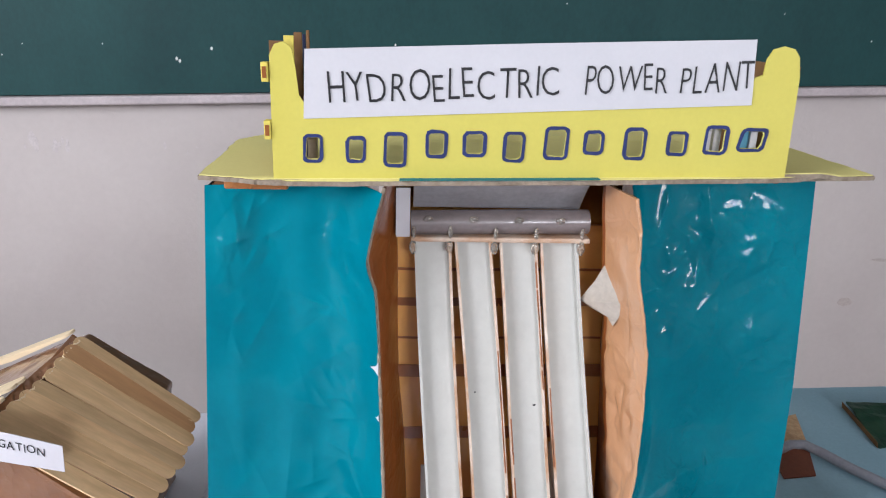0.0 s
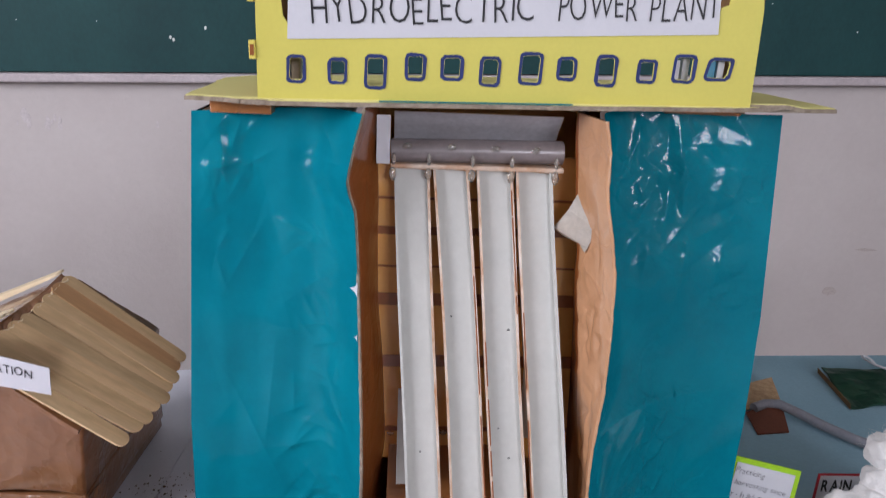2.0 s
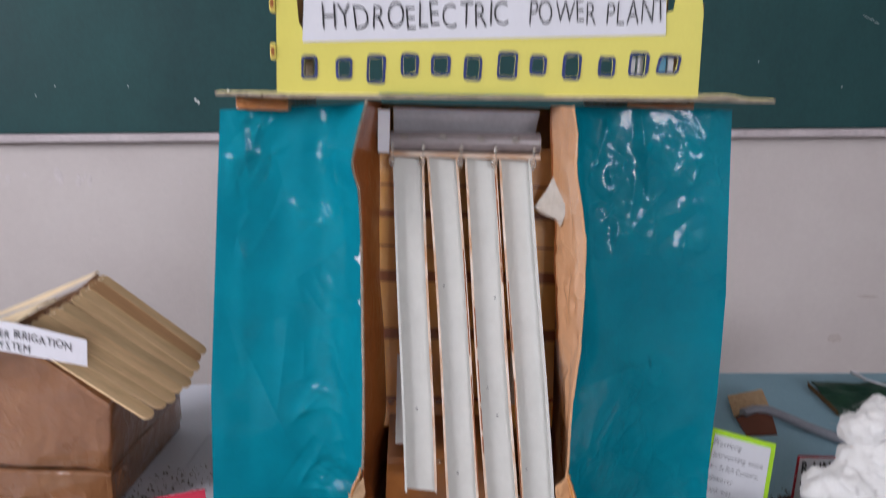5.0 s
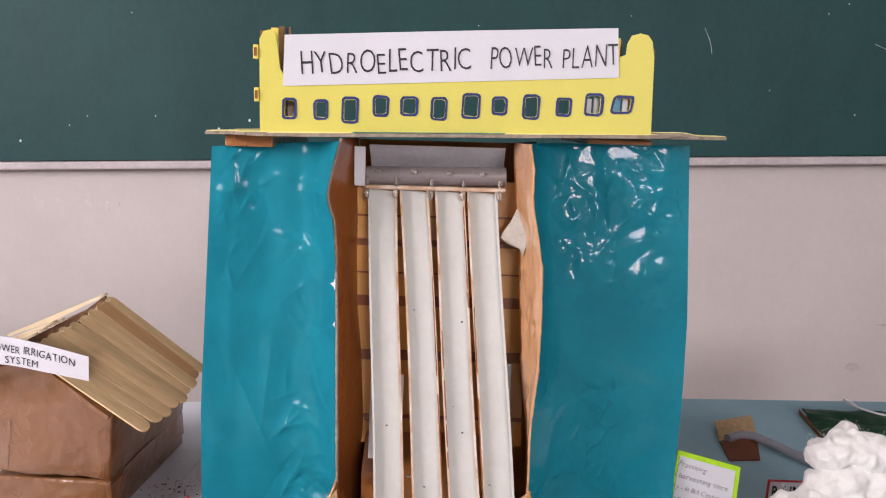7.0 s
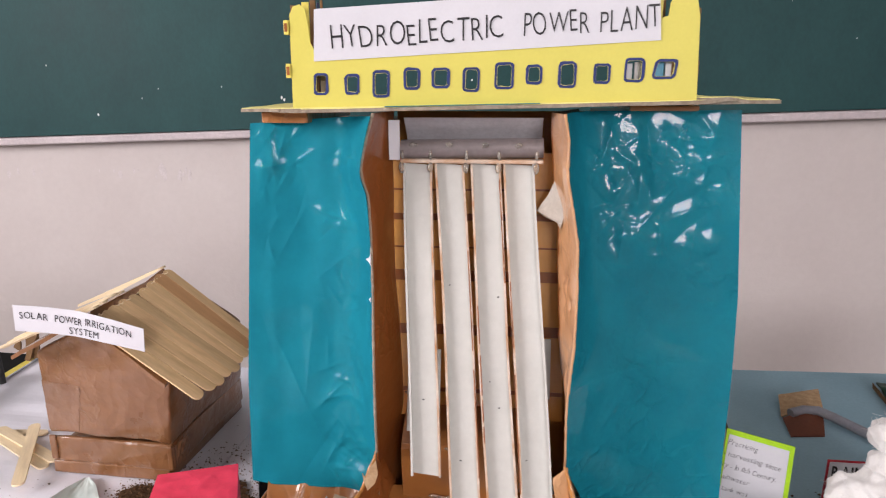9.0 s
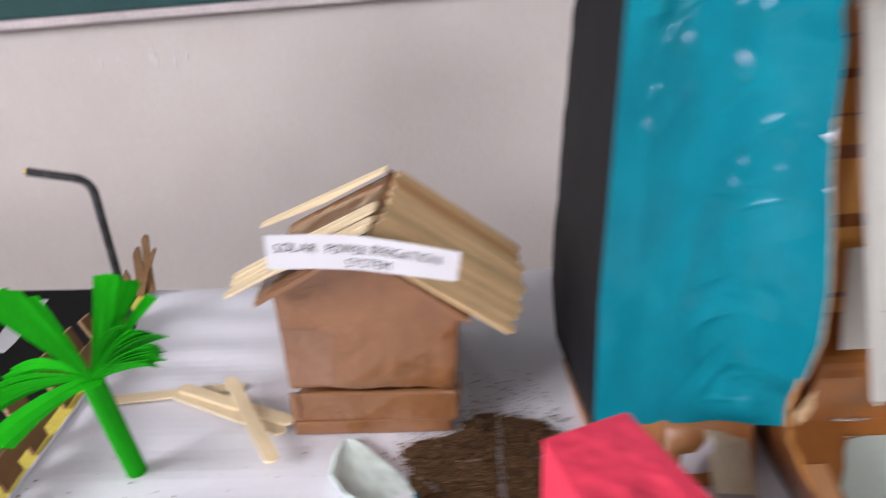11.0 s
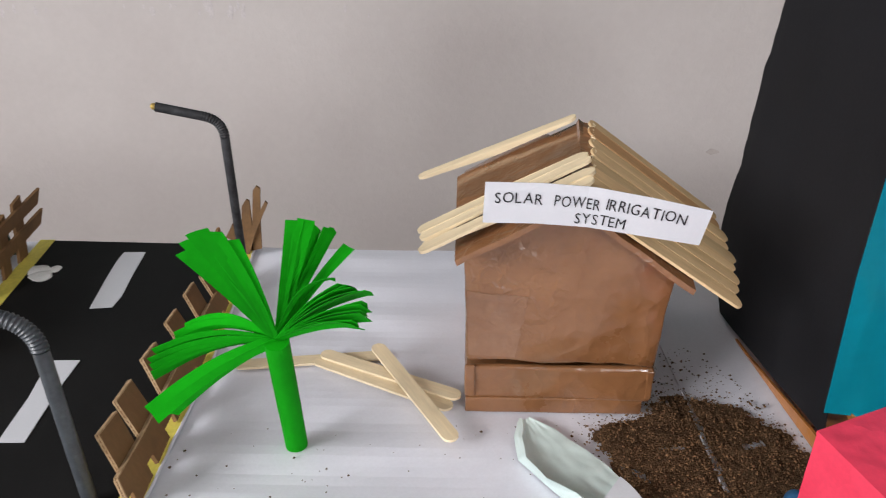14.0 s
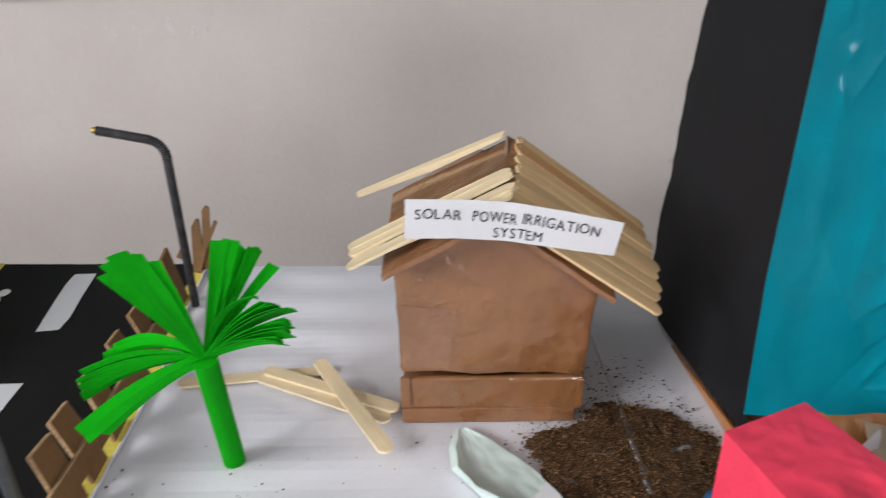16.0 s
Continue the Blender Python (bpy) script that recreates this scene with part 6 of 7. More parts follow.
# ---- pale green straw cut open at the top ----
post = thing("straw_post", (-0.1345, -0.186, 0), "pale green drinking straw cut into petals at the top", "straw")
bm = tube([(-0.1370, -0.188, 0.0), (-0.1350, -0.186, 0.028), (-0.1335, -0.184, 0.052)], 0.0041, None, 16, False)
smooth(part("straw_tube", bm, STRAWL, post))
for k, (a, l) in enumerate(((0.2, 0.005), (0.9, 0.003), (3.0, 0.005), (5.4, 0.002))):
    c, dr = Vector((-0.1335, -0.184, 0.052)), Vector((math.cos(a), math.sin(a), 0))
    s = Vector((-dr.y, dr.x, 0))
    bm = sheet(lambda u, v: c + dr * (0.0039 + l * v) + s * (u - 0.5) * 0.0046 * (1 - 0.75 * v) + Vector((0, 0, 0.003 * math.sin(v * 3) - 0.001 * v + 0.002 * wob((k, v, u), 3, k))), 3, 6, (0, 0, -0.0004))
    part("petal", bm, STRAWL, post)

# ---- crumpled pink tissue ----
tissue = thing("pink_tissue", (-0.122, -0.265, 0), "crumpled bright pink tissue paper lying on the table", "tissue paper")


FOLD_T = folds_of(9, ((60, -0.18, -0.03, -0.31, -0.20, 0.006, 0.006, 0.03, None),))


def tissue_fn(u, v):
    a, r = u * 2 * math.pi, v
    x, y = -0.108 + (0.086 + 0.02 * max(0, math.cos(a - 5.6)) ** 4) * r * math.cos(a), -0.258 + 0.058 * r * math.sin(a)
    h = 0.061 * (1 - r ** 2.2) * (1 - 0.45 * max(0, (x + 0.115) / 0.11))
    f = 0.010 * crease((x, y, 0), 24, 3) + 0.007 * crease((x, y, 0), 50, 5) + 0.0035 * crease((x, y, 0), 105, 7) + 0.004 * wob((x, y, 0), 40, 2) + folded(x, y, FOLD_T)
    k = 0.010 * r * wob((x, y, 0), 60, 9)
    return Vector((x + k, y + k * 0.5, max(0.0008, h + f * (0.35 + 0.65 * (1 - r)))))


bm = bmesh.new()
NU, NV = 260, 80
grid = [[bm.verts.new(tissue_fn(i / NU, j / NV)) for j in range(1, NV + 1)] for i in range(NU)]
mid = bm.verts.new(tissue_fn(0, 0))
for i in range(NU):
    n = (i + 1) % NU
    bm.faces.new((mid, grid[i][0], grid[n][0]))
    for j in range(NV - 1):
        bm.faces.new((grid[i][j], grid[i][j + 1], grid[n][j + 1], grid[n][j]))
bmesh.ops.recalc_face_normals(bm, faces=bm.faces[:])
smooth(part("crumple", bm, PINK, tissue))

# ---- loose soil ----


def inside(x, y, poly):
    hit = False
    for (x0, y0), (x1, y1) in zip(poly, poly[1:] + poly[:1]):
        if (y0 > y) != (y1 > y) and x < x0 + (y - y0) / (y1 - y0) * (x1 - x0):
            hit = not hit
    return hit


def soil_patch(poly, z0, high, seed, gaps=()):
    """A low uneven layer of soil inside an outline, broken up at its edge."""
    xs, ys = [p[0] for p in poly], [p[1] for p in poly]
    step = 0.0018
    nx, ny = int((max(xs) - min(xs)) / step) + 2, int((max(ys) - min(ys)) / step) + 2
    bm = bmesh.new()
    got = {}

    def solid(i, j):
        x, y = min(xs) + i * step, min(ys) + j * step
        gx, gy = x, y
        x += 0.006 * wob((x, y, 0), 50, seed) + 0.0035 * wob((x, y, 0), 190, seed)
        y += 0.006 * wob((y, x, 0), 50, seed + 2) + 0.0035 * wob((y, x, 0), 190, seed + 2)
        for (ax, ay), (bx, by), w in gaps:
            t = max(0, min(1, ((gx - ax) * (bx - ax) + (gy - ay) * (by - ay)) / ((bx - ax) ** 2 + (by - ay) ** 2)))
            if math.hypot(gx - ax - t * (bx - ax), gy - ay - t * (by - ay)) < w * (1 + 0.6 * wob((gx, gy, 0), 300, 1)):
                return False
        return inside(x, y, poly) and wob((x, y, 3), 140, seed) > -0.62

    mask = [[solid(i, j) for j in range(ny)] for i in range(nx)]

    def near(i, j):
        return sum(mask[a][b] for a in range(max(0, i - 4), min(nx, i + 5), 2) for b in range(max(0, j - 4), min(ny, j + 5), 2)) / 25

    def vert(i, j):
        if (i, j) not in got:
            x, y = min(xs) + i * step, min(ys) + j * step
            k = near(i, j)
            z = high * k * k * (0.6 + 0.5 * wob((x, y, 1), 60, seed) + 0.4 * wob((x, y, 2), 260, seed))
            got[i, j] = bm.verts.new((x + 0.0006 * wob((x, y, 5), 700, 1), y + 0.0006 * wob((x, y, 9), 700, 2), z0 + max(0.0003, z)))
        return got[i, j]

    for i in range(nx - 1):
        for j in range(ny - 1):
            if mask[i][j]:
                bm.faces.new((vert(i, j), vert(i + 1, j), vert(i + 1, j + 1), vert(i, j + 1)))
    return bm


def crumbs(poly, z0, count, sizes, seed, spread=0.018, heap=0.0012, material=None):
    rnd = random.Random(seed)
    xs, ys = [p[0] for p in poly], [p[1] for p in poly]
    verts, faces = [], []
    while len(faces) < count * 8:
        x, y = rnd.uniform(min(xs) - spread, max(xs) + spread), rnd.uniform(min(ys) - spread, max(ys) + spread)
        if not inside(x, y, poly) and not (rnd.random() < 0.5 and inside(x + rnd.uniform(-spread, spread), y + rnd.uniform(-spread, spread), poly)):
            continue
        r = rnd.uniform(*sizes) * (0.5 + rnd.random() ** 2)
        lift = z0 + r * 0.5 + (heap * rnd.random() if inside(x, y, poly) else 0)
        k = len(verts)
        for dx, dy, dz in ((1, 0, 0), (-1, 0, 0), (0, 1, 0), (0, -1, 0), (0, 0, 0.8), (0, 0, -0.6)):
            verts.append((x + dx * r * rnd.uniform(0.6, 1.3), y + dy * r * rnd.uniform(0.6, 1.3), lift + dz * r))
        for a, b, c in ((0, 2, 4), (2, 1, 4), (1, 3, 4), (3, 0, 4), (2, 0, 5), (1, 2, 5), (3, 1, 5), (0, 3, 5)):
            faces.append((k + a, k + b, k + c))
    me = bpy.data.meshes.new("crumbs")
    me.from_pydata(verts, [], faces)
    me.materials.append(material or SOILC)
    return me


SP = [(-0.304, -0.034), (-0.288, -0.020), (-0.265, -0.012), (-0.247, 0.006), (-0.222, 0.005), (-0.203, -0.006), (-0.188, -0.022), (-0.176, -0.046), (-0.166, -0.058), (-0.158, -0.075), (-0.172, -0.092), (-0.196, -0.105), (-0.214, -0.132), (-0.243, -0.147), (-0.262, -0.135), (-0.276, -0.110), (-0.290, -0.090), (-0.296, -0.060)]
soil = thing("soil_heap", (-0.235, -0.06, 0), "thin heap of loose dark brown soil on the white table", "soil", kind="stuff")
part("soil_layer", soil_patch(SP, 0.0004, 0.0034, 3.0, [((-0.2310, 0.012), (-0.2335, -0.030), 0.0012), ((-0.2335, -0.030), (-0.2365, -0.080), 0.0017), ((-0.264, -0.047), (-0.2500, -0.045), 0.0014), ((-0.212, -0.046), (-0.200, -0.043), 0.0020), ((-0.285, -0.065), (-0.279, -0.072), 0.002)]), SOIL, soil)
ob = new("crumb", crumbs(SP, 0.0004, 9000, (0.0004, 0.0010), 5, 0.018, 0.0034))
ob.parent, ob.matrix_parent_inverse = soil, soil.matrix_basis.inverted()
WIDE = [(-0.33, 0.0), (-0.25, 0.10), (-0.19, 0.08), (-0.165, 0.02), (-0.15, -0.10), (-0.20, -0.19), (-0.33, -0.14), (-0.60, -0.14), (-0.55, -0.02), (-0.42, -0.02)]
AROUND = [(-0.310, -0.030), (-0.300, -0.005), (-0.262, 0.040), (-0.215, 0.070), (-0.190, 0.030), (-0.172, -0.030), (-0.172, -0.070), (-0.215, -0.020), (-0.255, -0.010), (-0.290, -0.040)]
ob = new("crumb", crumbs(AROUND, 0.0003, 520, (0.0003, 0.0012), 21, 0.006, 0.0, SOIL))
ob.parent, ob.matrix_parent_inverse = soil, soil.matrix_basis.inverted()
strewn = thing("strewn_crumbs", (-0.30, -0.03, 0), "dark crumbs of soil scattered over the white table", "crumbs", kind="stuff")
ob = new("crumb", crumbs(WIDE, 0.0002, 170, (0.0004, 0.0011), 8, 0.0, 0.0, SOIL))
ob.parent, ob.matrix_parent_inverse = strewn, strewn.matrix_basis.inverted()

# ---- curled papers in front of the house ----
paper = thing("curled_paper", (-0.31, -0.075, 0), "curled mint-white paper sheet lying on the table", "paper")
FOOT_X = ((0, -0.347), (0.2, -0.352), (0.4, -0.352), (0.6, -0.342), (0.8, -0.331), (1.0, -0.322))
FOOT_Y = ((0, -0.014), (0.2, -0.031), (0.4, -0.052), (0.6, -0.066), (0.8, -0.082), (1.0, -0.096))
LIP_X = ((0, -0.345), (0.2, -0.348), (0.4, -0.348), (0.6, -0.339), (0.8, -0.324), (1.0, -0.312))
LIP_Y = ((0, -0.017), (0.2, -0.037), (0.4, -0.059), (0.6, -0.076), (0.8, -0.088), (1.0, -0.103))
LIP_Z = ((0, 0.003), (0.2, 0.006), (0.4, 0.010), (1.0, 0.010))
FAR_X = ((0, -0.340), (0.2, -0.327), (0.4, -0.315), (0.6, -0.303), (0.8, -0.297), (1.0, -0.293))
FAR_Y = ((0, -0.017), (0.2, -0.028), (0.4, -0.043), (0.6, -0.056), (0.8, -0.067), (1.0, -0.076))


def mint_fn(u, v):
    """From the outer foot over the standing lip, down to the valley and out to the far edge."""
    foot = Vector((run(u, FOOT_X), run(u, FOOT_Y), 0.0008))
    lip = Vector((run(u, LIP_X), run(u, LIP_Y), run(u, LIP_Z)))
    far = Vector((run(u, FAR_X), run(u, FAR_Y), 0.0045))
    if v < 0.25:
        p = foot.lerp(lip, v * 4)
    else:
        f = (v - 0.25) / 0.75
        p = lip.lerp(far, f)
        p.z = 0.0022 + (lip.z - 0.0022) * max(0, 1 - f / 0.16) ** 1.4 + 0.0023 * f * f
    return p + Vector((0.0007 * wob((u, v, 0), 7, 1), 0.0007 * wob((u, v, 0), 7, 4), 0.0007 * wob((u, v, 0), 8, 2) * min(1, 4 * v)))


smooth(part("paper_curl", sheet(mint_fn, 60, 60, (0, 0, -0.0004)), MINT, paper))
strip = thing("paper_strip", (-0.275, -0.10, 0), "white paper strip with teal backing beside the soil", "paper")
smooth(part("strip_face", sheet(lambda u, v: Vector((-0.2980 + 0.012 * u - 0.026 * v, -0.0800 - 0.022 * u - 0.030 * v, 0.0140 - 0.004 * v - 0.004 * u + 0.002 * math.sin(u * 3.1))), 16, 10, (0, 0, -0.0005)), WHITE, strip))
smooth(part("strip_back", sheet(lambda u, v: Vector((-0.2925 + 0.008 * u - 0.024 * v, -0.0775 - 0.020 * u - 0.030 * v, 0.0065 - 0.002 * v + 0.0010 * math.sin(u * 5))), 16, 10, (0, 0, -0.0005)), TEAL, strip, "teal paper backing"))
lump = thing("blue_lump", (-0.2020, -0.093, 0), "small blue lump of clay beside the red booth", "clay")
bm = bmesh.new()
blob(bm, (-0.2020, -0.093, 0.0060), 0.0075, (1, 1, 0.85), 3, 0.12, 2)
smooth(part("lump_body", bm, LUMPB, lump))

# ---- pale blue board with the rain-water model ----


def edge_x(y):
    return 0.2462 + 0.127 * y


slab_out = [(edge_x(-0.45), -0.45), (edge_x(-0.2), -0.2), (edge_x(0.0), 0.0), (edge_x(0.285), 0.285), (0.60, 0.297), (0.95, 0.30), (0.95, -0.45)]
bb = thing("blue_base_board", (0.55, -0.05, 0.0006), "pale blue painted cardboard base board with a brown edge", "board")
paper = thing("paper_sheet", (0.16, -0.1, 0), "plain white paper sheet lying between the dam model and the board", "paper")
part("sheet", flat([(0.086, -0.45), (edge_x(-0.45) + 0.02, -0.45), (edge_x(0.2) + 0.02, 0.24), (0.100, 0.24)], -0.0003, 0.0006), SHEETW, paper)
part("board_core", plate([[(x - 0.0012 if x < 0.5 else x, y) for x, y in slab_out]], Matrix.Translation((0, 0, 0.0006)), 0.0046), CARDD, bb, "brown cut cardboard edge")
part("board_face", plate([slab_out], Matrix.Translation((0, 0, 0.0053)), 0.0006), BLUEB, bb)
TOP = 0.0060

note = thing("note_card", (0.23, -0.04, 0), "white handwritten note card with a lime green border", "card")
nm = upright(0.0, -0.040, 0.0, 0)
nout = [(0.2005, 0.0215), (0.2537, 0.0048), (0.2552, 0.0832), (0.2045, 0.0962)]
nin = [(0.2022, 0.0258), (0.2500, 0.0105), (0.2512, 0.0800), (0.2062, 0.0918)]
part("card_border", plate([nout], nm, 0.0010), LIME, note, "lime green border")
face = part("card_face", plate([nin], nm @ Matrix.Translation((0, 0, 0.0012)), 0.0004), WHITE, note)
nt = nm @ Matrix.Translation((0.2110, 0.0880, 0.0018)) @ Matrix.Rotation(radians(-15.5), 4, "Z")
rows = [("Practicing", -0.004, 0.0190), ("n harvesting since", -0.0075, 0.0385), ("ury - In 11th Century,", -0.0085, 0.0365), ("rainwater", -0.0075, 0.0165), ("g tank was", -0.0085, 0.0165), ("chola kings", -0.0005, 0.0280), ("16 km long", -0.0055, 0.0240)]
writing("handwriting", [(t, x0 + 0.0022 * k, x1 + 0.0022 * k, -0.0055 - 0.0096 * k, 0.0046) for k, (t, x0, x1) in enumerate(rows)], nt, INKG, face, -0.012, 0.04, 0.0)

rain = thing("rain_sign", (0.335, -0.004, TOP), "white card sign with a red border and black lettering", "sign")
rm = upright(0.2950, -0.006, TOP, 0, -6)
part("sign_border", plate([[(0.0, 0.0), (0.075, -0.001), (0.0765, 0.046), (0.0035, 0.0465)]], rm, 0.0010), REDB, rain, "red border")
rf = part("sign_face", plate([[(0.0018, 0.0018), (0.0735, 0.001), (0.0748, 0.0445), (0.0050, 0.0450)]], rm @ Matrix.Translation((0, 0, 0.0012)), 0.0004), WHITE, rain)
writing("lettering", [("RAIN", 0.0065, 0.0310, 0.0315, 0.0105), ("H", 0.0065, 0.0120, 0.0140, 0.0100)], rm, INK, rf, 0.03, 0.03, 0.0018)

RS = [(0.283, 0.006), (0.272, -0.025), (0.262, -0.055), (0.252, -0.087), (0.246, -0.118), (0.247, -0.132), (0.275, -0.140), (0.31, -0.145), (0.42, -0.14), (0.43, 0.01), (0.36, 0.02)]
rsoil = thing("garden_soil", (0.33, -0.06, TOP), "dark brown soil spread over the blue board", "soil", kind="stuff")
part("soil_layer", soil_patch(RS, TOP, 0.006, 7.0), SOILP, rsoil)
ob = new("crumb", crumbs(RS, TOP, 2500, (0.0006, 0.0014), 11, 0.018, 0.0045, SOILP))
ob.parent, ob.matrix_parent_inverse = rsoil, rsoil.matrix_basis.inverted()
rnd = random.Random(44)
stones = []
for k in range(6):
    bm = bmesh.new()
    blob(bm, (0, 0, 0), 1.0, (1.2, 0.9, 0.6), 1, 0.45, k * 3.1)
    me = bpy.data.meshes.new("pebble")
    bm.to_mesh(me)
    bm.free()
    me.materials.append(STONE)
    stones.append(me)
for k in range(95):
    x, y = rnd.uniform(0.248, 0.350), -0.126 + rnd.gauss(0, 0.012)
    if y < -0.140 or y > -0.05 or x < 0.2535 + 0.2 * (y + 0.12):
        continue
    r = rnd.uniform(0.0014, 0.0040)
    ob = new("pebble", rnd.choice(stones))
    ob.matrix_basis = Matrix.Translation((x, y, TOP + 0.0028 + r * 0.3)) @ Euler((rnd.uniform(-0.5, 0.5), rnd.uniform(-0.5, 0.5), rnd.uniform(0, 6.28))).to_matrix().to_4x4() @ Matrix.Scale(r, 4)
    tagged(ob, "small pale tan pebble lying on the soil", "pebble", "pebbles on the soil")

tree = thing("paper_tree", (0.2515, -0.127, TOP), "flat painted paper tree with a green crown and brown trunk", "tree cutout")
tmx = upright(0.2530, -0.127, -0.0035, -6)
rnd = random.Random(6)
crown_out = [((0.0245 + 0.0022 * math.sin(a * 5 + 1)) * math.cos(a) * 1.0, 0.0515 + (0.0195 + 0.0016 * math.sin(a * 4)) * math.sin(a) + 0.003 * math.cos(a)) for a in [2 * math.pi * k / 44 for k in range(44)]]
part("trunk", plate([[(-0.0165, 0.0035), (0.0070, 0.0035), (0.0068, 0.0180), (0.0105, 0.036), (-0.0060, 0.036), (-0.0070, 0.020)]], tmx, 0.0018), TRUNKM, tree, "painted brown trunk")
part("crown_outline", plate([[(x * 0.97, 0.0515 + (y - 0.0515) * 0.98) for x, y in crown_out]], tmx @ Matrix.Translation((0, 0, 0.0020)), 0.0010), DARKG, tree, "dark outline")
part("crown", plate([[(x * 0.89, 0.0515 + (y - 0.0515) * 0.89) for x, y in crown_out]], tmx @ Matrix.Translation((0, 0, 0.0032)), 0.0006), LEAFG, tree, "crown streaked with green paint")

pond = thing("clay_pond", (0.265, -0.19, TOP), "small dark blue pond with a blue clay rim", "pond")
loop = [(0.2375, -0.1385), (0.252, -0.1405), (0.270, -0.1465), (0.292, -0.156), (0.312, -0.172), (0.318, -0.20), (0.305, -0.235), (0.275, -0.25), (0.243, -0.238), (0.2310, -0.205), (0.2295, -0.172), (0.2320, -0.150)]
loop = [(x, y - 0.006) for x, y in loop]
fine = []
for k in range(len(loop)):
    p0, p1, p2, p3 = [Vector((*loop[(k + o) % len(loop)], 0)) for o in (-1, 0, 1, 2)]
    for s in range(6):
        t = s / 6
        fine.append(0.5 * ((2 * p1) + (p2 - p0) * t + (2 * p0 - 5 * p1 + 4 * p2 - p3) * t * t + (3 * p1 - p0 - 3 * p2 + p3) * t ** 3))
part("water", plate([[(p.x, p.y) for p in fine]], Matrix.Translation((0, 0, TOP)), 0.0012), NAVY, pond, "navy painted water")
bm = tube([p + Vector((0, 0, TOP + 0.0040 + 0.0012 * wob(p, 60, 2))) for p in fine + fine[:1]], 0.0034, None, 10, False, [0.0032 + 0.0008 * wob(p, 90, 5) for p in fine + fine[:1]])
smooth(part("rim", bm, CLAY, pond, "rolled blue clay rim"))
bm = bmesh.new()
blob(bm, (0.262, -0.176, TOP + 0.003), 0.0065, (0.8, 1.7, 0.5), 3, 0.15, 4)
smooth(part("light_patch", bm, SKYB, pond, "light blue clay patch"))

cotton = thing("cotton_cloud", (0.345, -0.03, TOP), "fluffy white cotton wool pile shaped like a cloud", "cotton")
rnd = random.Random(15)
lumps = [(0.334, -0.022, 0.086, 0.016), (0.352, -0.018, 0.092, 0.018), (0.370, -0.022, 0.088, 0.018), (0.329, -0.030, 0.063, 0.0145), (0.346, -0.032, 0.066, 0.018), (0.366, -0.030, 0.064, 0.020), (0.303, -0.034, 0.042, 0.017), (0.324, -0.040, 0.044, 0.020), (0.350, -0.038, 0.042, 0.022), (0.308, -0.036, 0.025, 0.015), (0.332, -0.044, 0.024, 0.019), (0.360, -0.040, 0.024, 0.022), (0.376, -0.030, 0.056, 0.022), (0.380, -0.030, 0.028, 0.022)]
for tier in range(3):
    bm = bmesh.new()
    for k, (x, y, z, r) in enumerate(lumps):
        if (z > 0.08, 0.05 < z <= 0.08, z <= 0.05).index(True) != tier:
            continue
        blob(bm, (x, y, z), r, (1, 0.9, 0.95), 4, 0.25, k * 1.7)
        for q in range(4):
            a, e = rnd.uniform(0, 6.28), rnd.uniform(-0.6, 1.0)
            blob(bm, (x + r * 0.75 * math.cos(a) * math.cos(e), y + r * 0.65 * math.sin(a) * math.cos(e), max(TOP + 0.006, z + r * 0.7 * math.sin(e))), r * rnd.uniform(0.4, 0.6), (1, 1, 0.9), 3, 0.3, k + q * 3.3)
    for v in bm.verts:
        v.co += Vector((wob(v.co, 70, 1), wob(v.co, 70, 4), wob(v.co, 70, 8))) * 0.0020 + Vector((wob(v.co, 260, 3), wob(v.co, 260, 5), wob(v.co, 260, 9))) * 0.0003
        v.co.z = max(TOP, v.co.z)
    ob = smooth(part("tuft", bm, COTTON, cotton, "soft tuft of cotton"))
    mod = ob.modifiers.new("felt", "REMESH")
    mod.mode, mod.voxel_size, mod.use_smooth_shade = "VOXEL", 0.0016, True

verts, faces = [], []
for k in range(1500):
    x, y, z, r = rnd.choice(lumps)
    out = Vector((rnd.gauss(0, 1), rnd.gauss(-0.5, 1), rnd.gauss(0.2, 1))).normalized()
    at = Vector((x, y, z)) + out * r * rnd.uniform(0.92, 1.12)
    if at.z < TOP + 0.003:
        continue
    way = (out * rnd.uniform(0.1, 0.7) + Vector((rnd.gauss(0, 1), rnd.gauss(0, 1), rnd.gauss(0, 1))) * 0.7).normalized()
    curl = Vector((rnd.gauss(0, 1), rnd.gauss(0, 1), rnd.gauss(0, 1))) * 0.0012
    n, long = len(verts), rnd.uniform(0.003, 0.008)
    for j in range(5):
        f = j / 4
        c = at + way * long * (f - 0.3) + curl * f * f
        for a in (0, 2.1, 4.2):
            verts.append(tuple(c + (Vector((math.cos(a), 0, math.sin(a)))) * 0.00011))
    for j in range(4):
        for q in range(3):
            faces.append((n + j * 3 + q, n + j * 3 + (q + 1) % 3, n + j * 3 + 3 + (q + 1) % 3, n + j * 3 + 3 + q))
me = bpy.data.meshes.new("fibres")
me.from_pydata(verts, [], faces)
me.materials.append(COTTON)
ob = new("fibres", me)
ob.parent, ob.matrix_parent_inverse = cotton, cotton.matrix_basis.inverted()
tagged(ob, "loose white cotton fibres", kind="stuff")

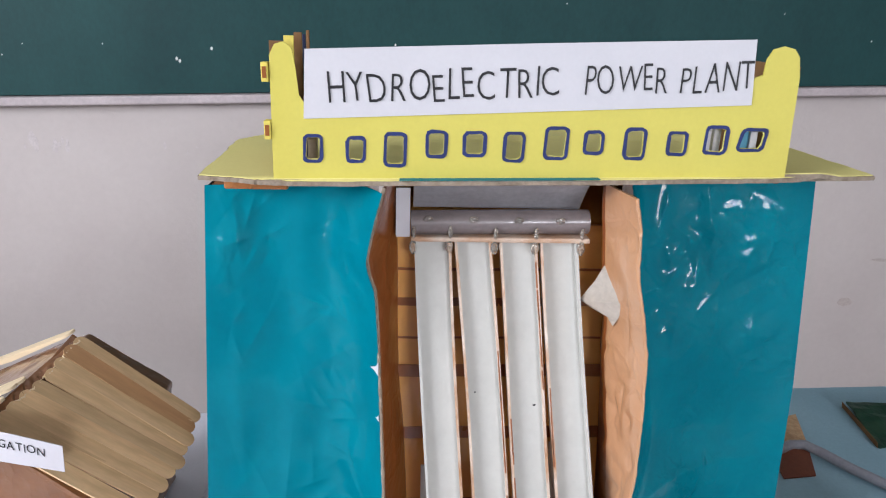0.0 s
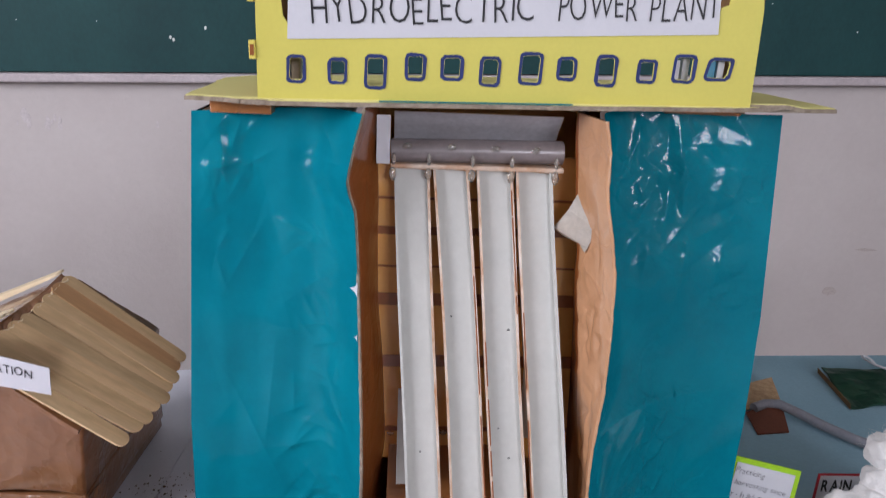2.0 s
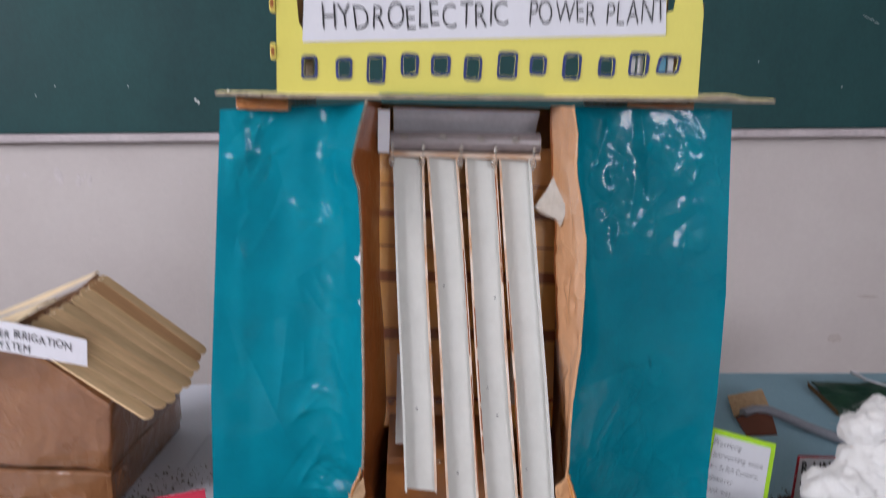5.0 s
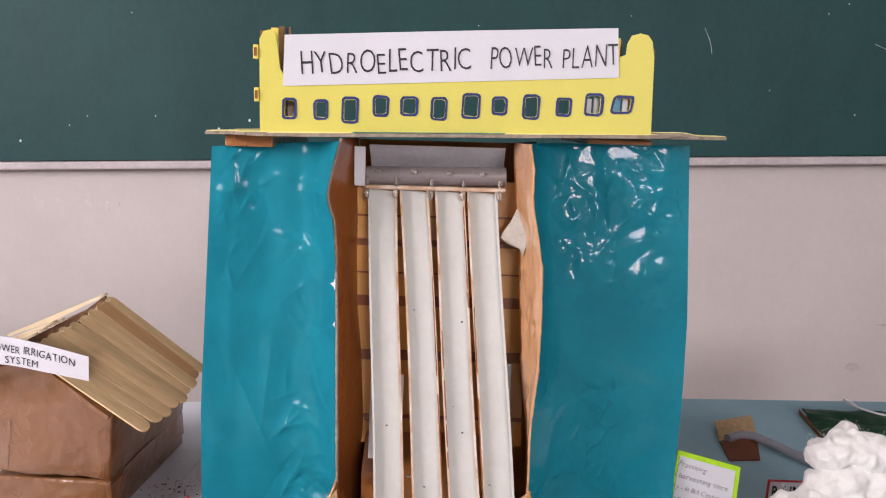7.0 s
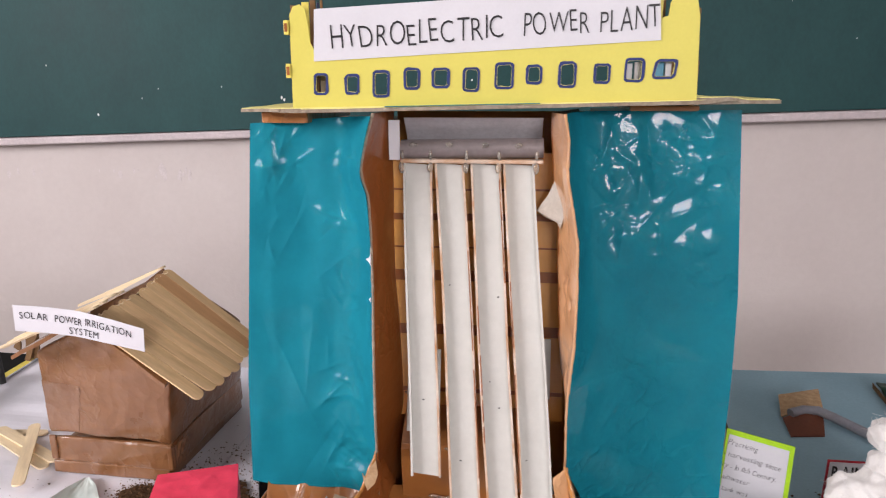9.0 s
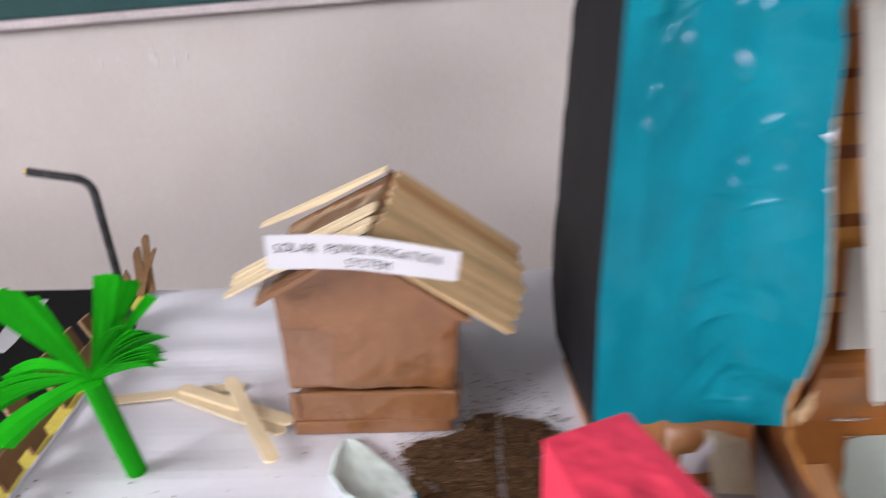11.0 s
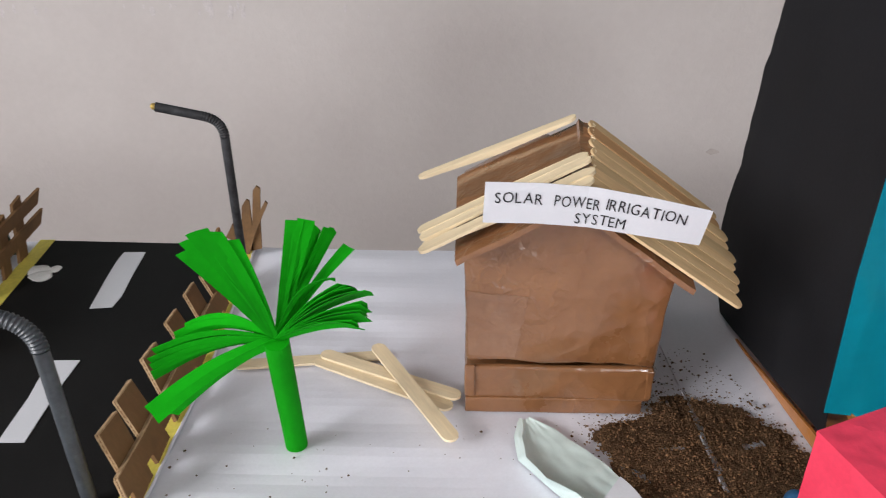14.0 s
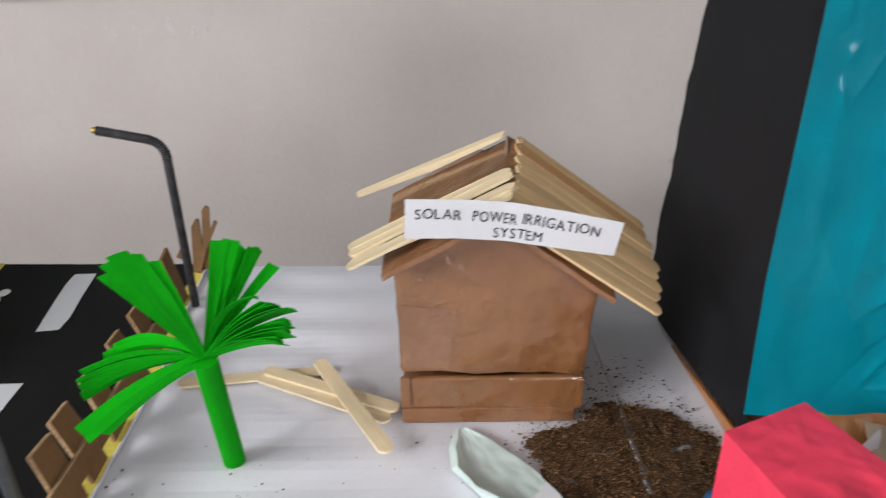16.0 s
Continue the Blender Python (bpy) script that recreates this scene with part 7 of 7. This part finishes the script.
# scraps behind the cloud
card = thing("card_scrap", (0.375, 0.205, TOP), "folded scrap of tan and dark brown card", "card")
part("card_flap", sheet(lambda u, v: Vector((0.323 + 0.050 * u + 0.011 * v, 0.158 + 0.042 * v + 0.020 * u, TOP + 0.004 + 0.005 * v + 0.003 * math.sin(u * 3.1) * (1 - v))), 10, 8, (0, 0, -0.0014)), CARDP, card, "tan card flap")
part("card_fold", sheet(lambda u, v: Vector((0.319 + 0.034 * u + (0.004 + 0.008 * u) * v, 0.120 + 0.034 * v + 0.004 * u, TOP + 0.0016 + 0.003 * v + 0.005 * math.sin(u * 3.1) * v)), 10, 8, (0, 0, -0.0014)), TRUNKM, card, "dark brown card underneath")
hose = thing("grey_tube", (0.40, 0.11, TOP), "pale grey plastic tube lying on the blue board", "tube")
bm = tube([(0.330, 0.154, TOP + 0.0095), (0.345, 0.160, TOP + 0.0110), (0.360, 0.160, TOP + 0.0110), (0.372, 0.149, TOP + 0.0090), (0.388, 0.126, TOP + 0.0075), (0.405, 0.106, TOP + 0.0065), (0.44, 0.070, TOP + 0.006), (0.50, 0.020, TOP + 0.006)], 0.0050, None, 14)
smooth(part("tube_body", bm, TUBE, hose))
leaf = thing("foil_leaf", (0.51, 0.20, TOP), "dark green foil-covered card leaf with a torn edge", "leaf")
part("leaf_body", sheet(lambda u, v: Vector((0.458 + 0.10 * u - 0.012 * v * (1 - u), 0.246 - 0.078 * v * (1 - 0.3 * u) - 0.004 * u, TOP + 0.009 + 0.004 * wob((u, v, 0), 4, 1) - 0.006 * v)), 14, 10, (0, 0, -0.0020)), DARKG, leaf)
part("leaf_edge", sheet(lambda u, v: Vector((0.4555 - 0.011 * u, 0.2470 - 0.079 * u + 0.002 * v, TOP + 0.0005 + 0.0055 * v)), 10, 2, (0.001, 0.001, 0)), CARD, leaf, "torn cardboard edge")
wire = thing("white_wire", (0.53, 0.26, TOP), "thin white wire loop lying on the board", "wire")
pts = [(0.520 + 0.035 * s + 0.016 * math.cos(s * 7), 0.262 + 0.016 * math.sin(s * 7) - 0.02 * s, TOP + 0.003 + 0.010 * abs(math.sin(s * 3.5))) for s in [k / 30 for k in range(31)]]
smooth(part("wire_loop", tube(pts, 0.0014, None, 8), WHITE, wire))
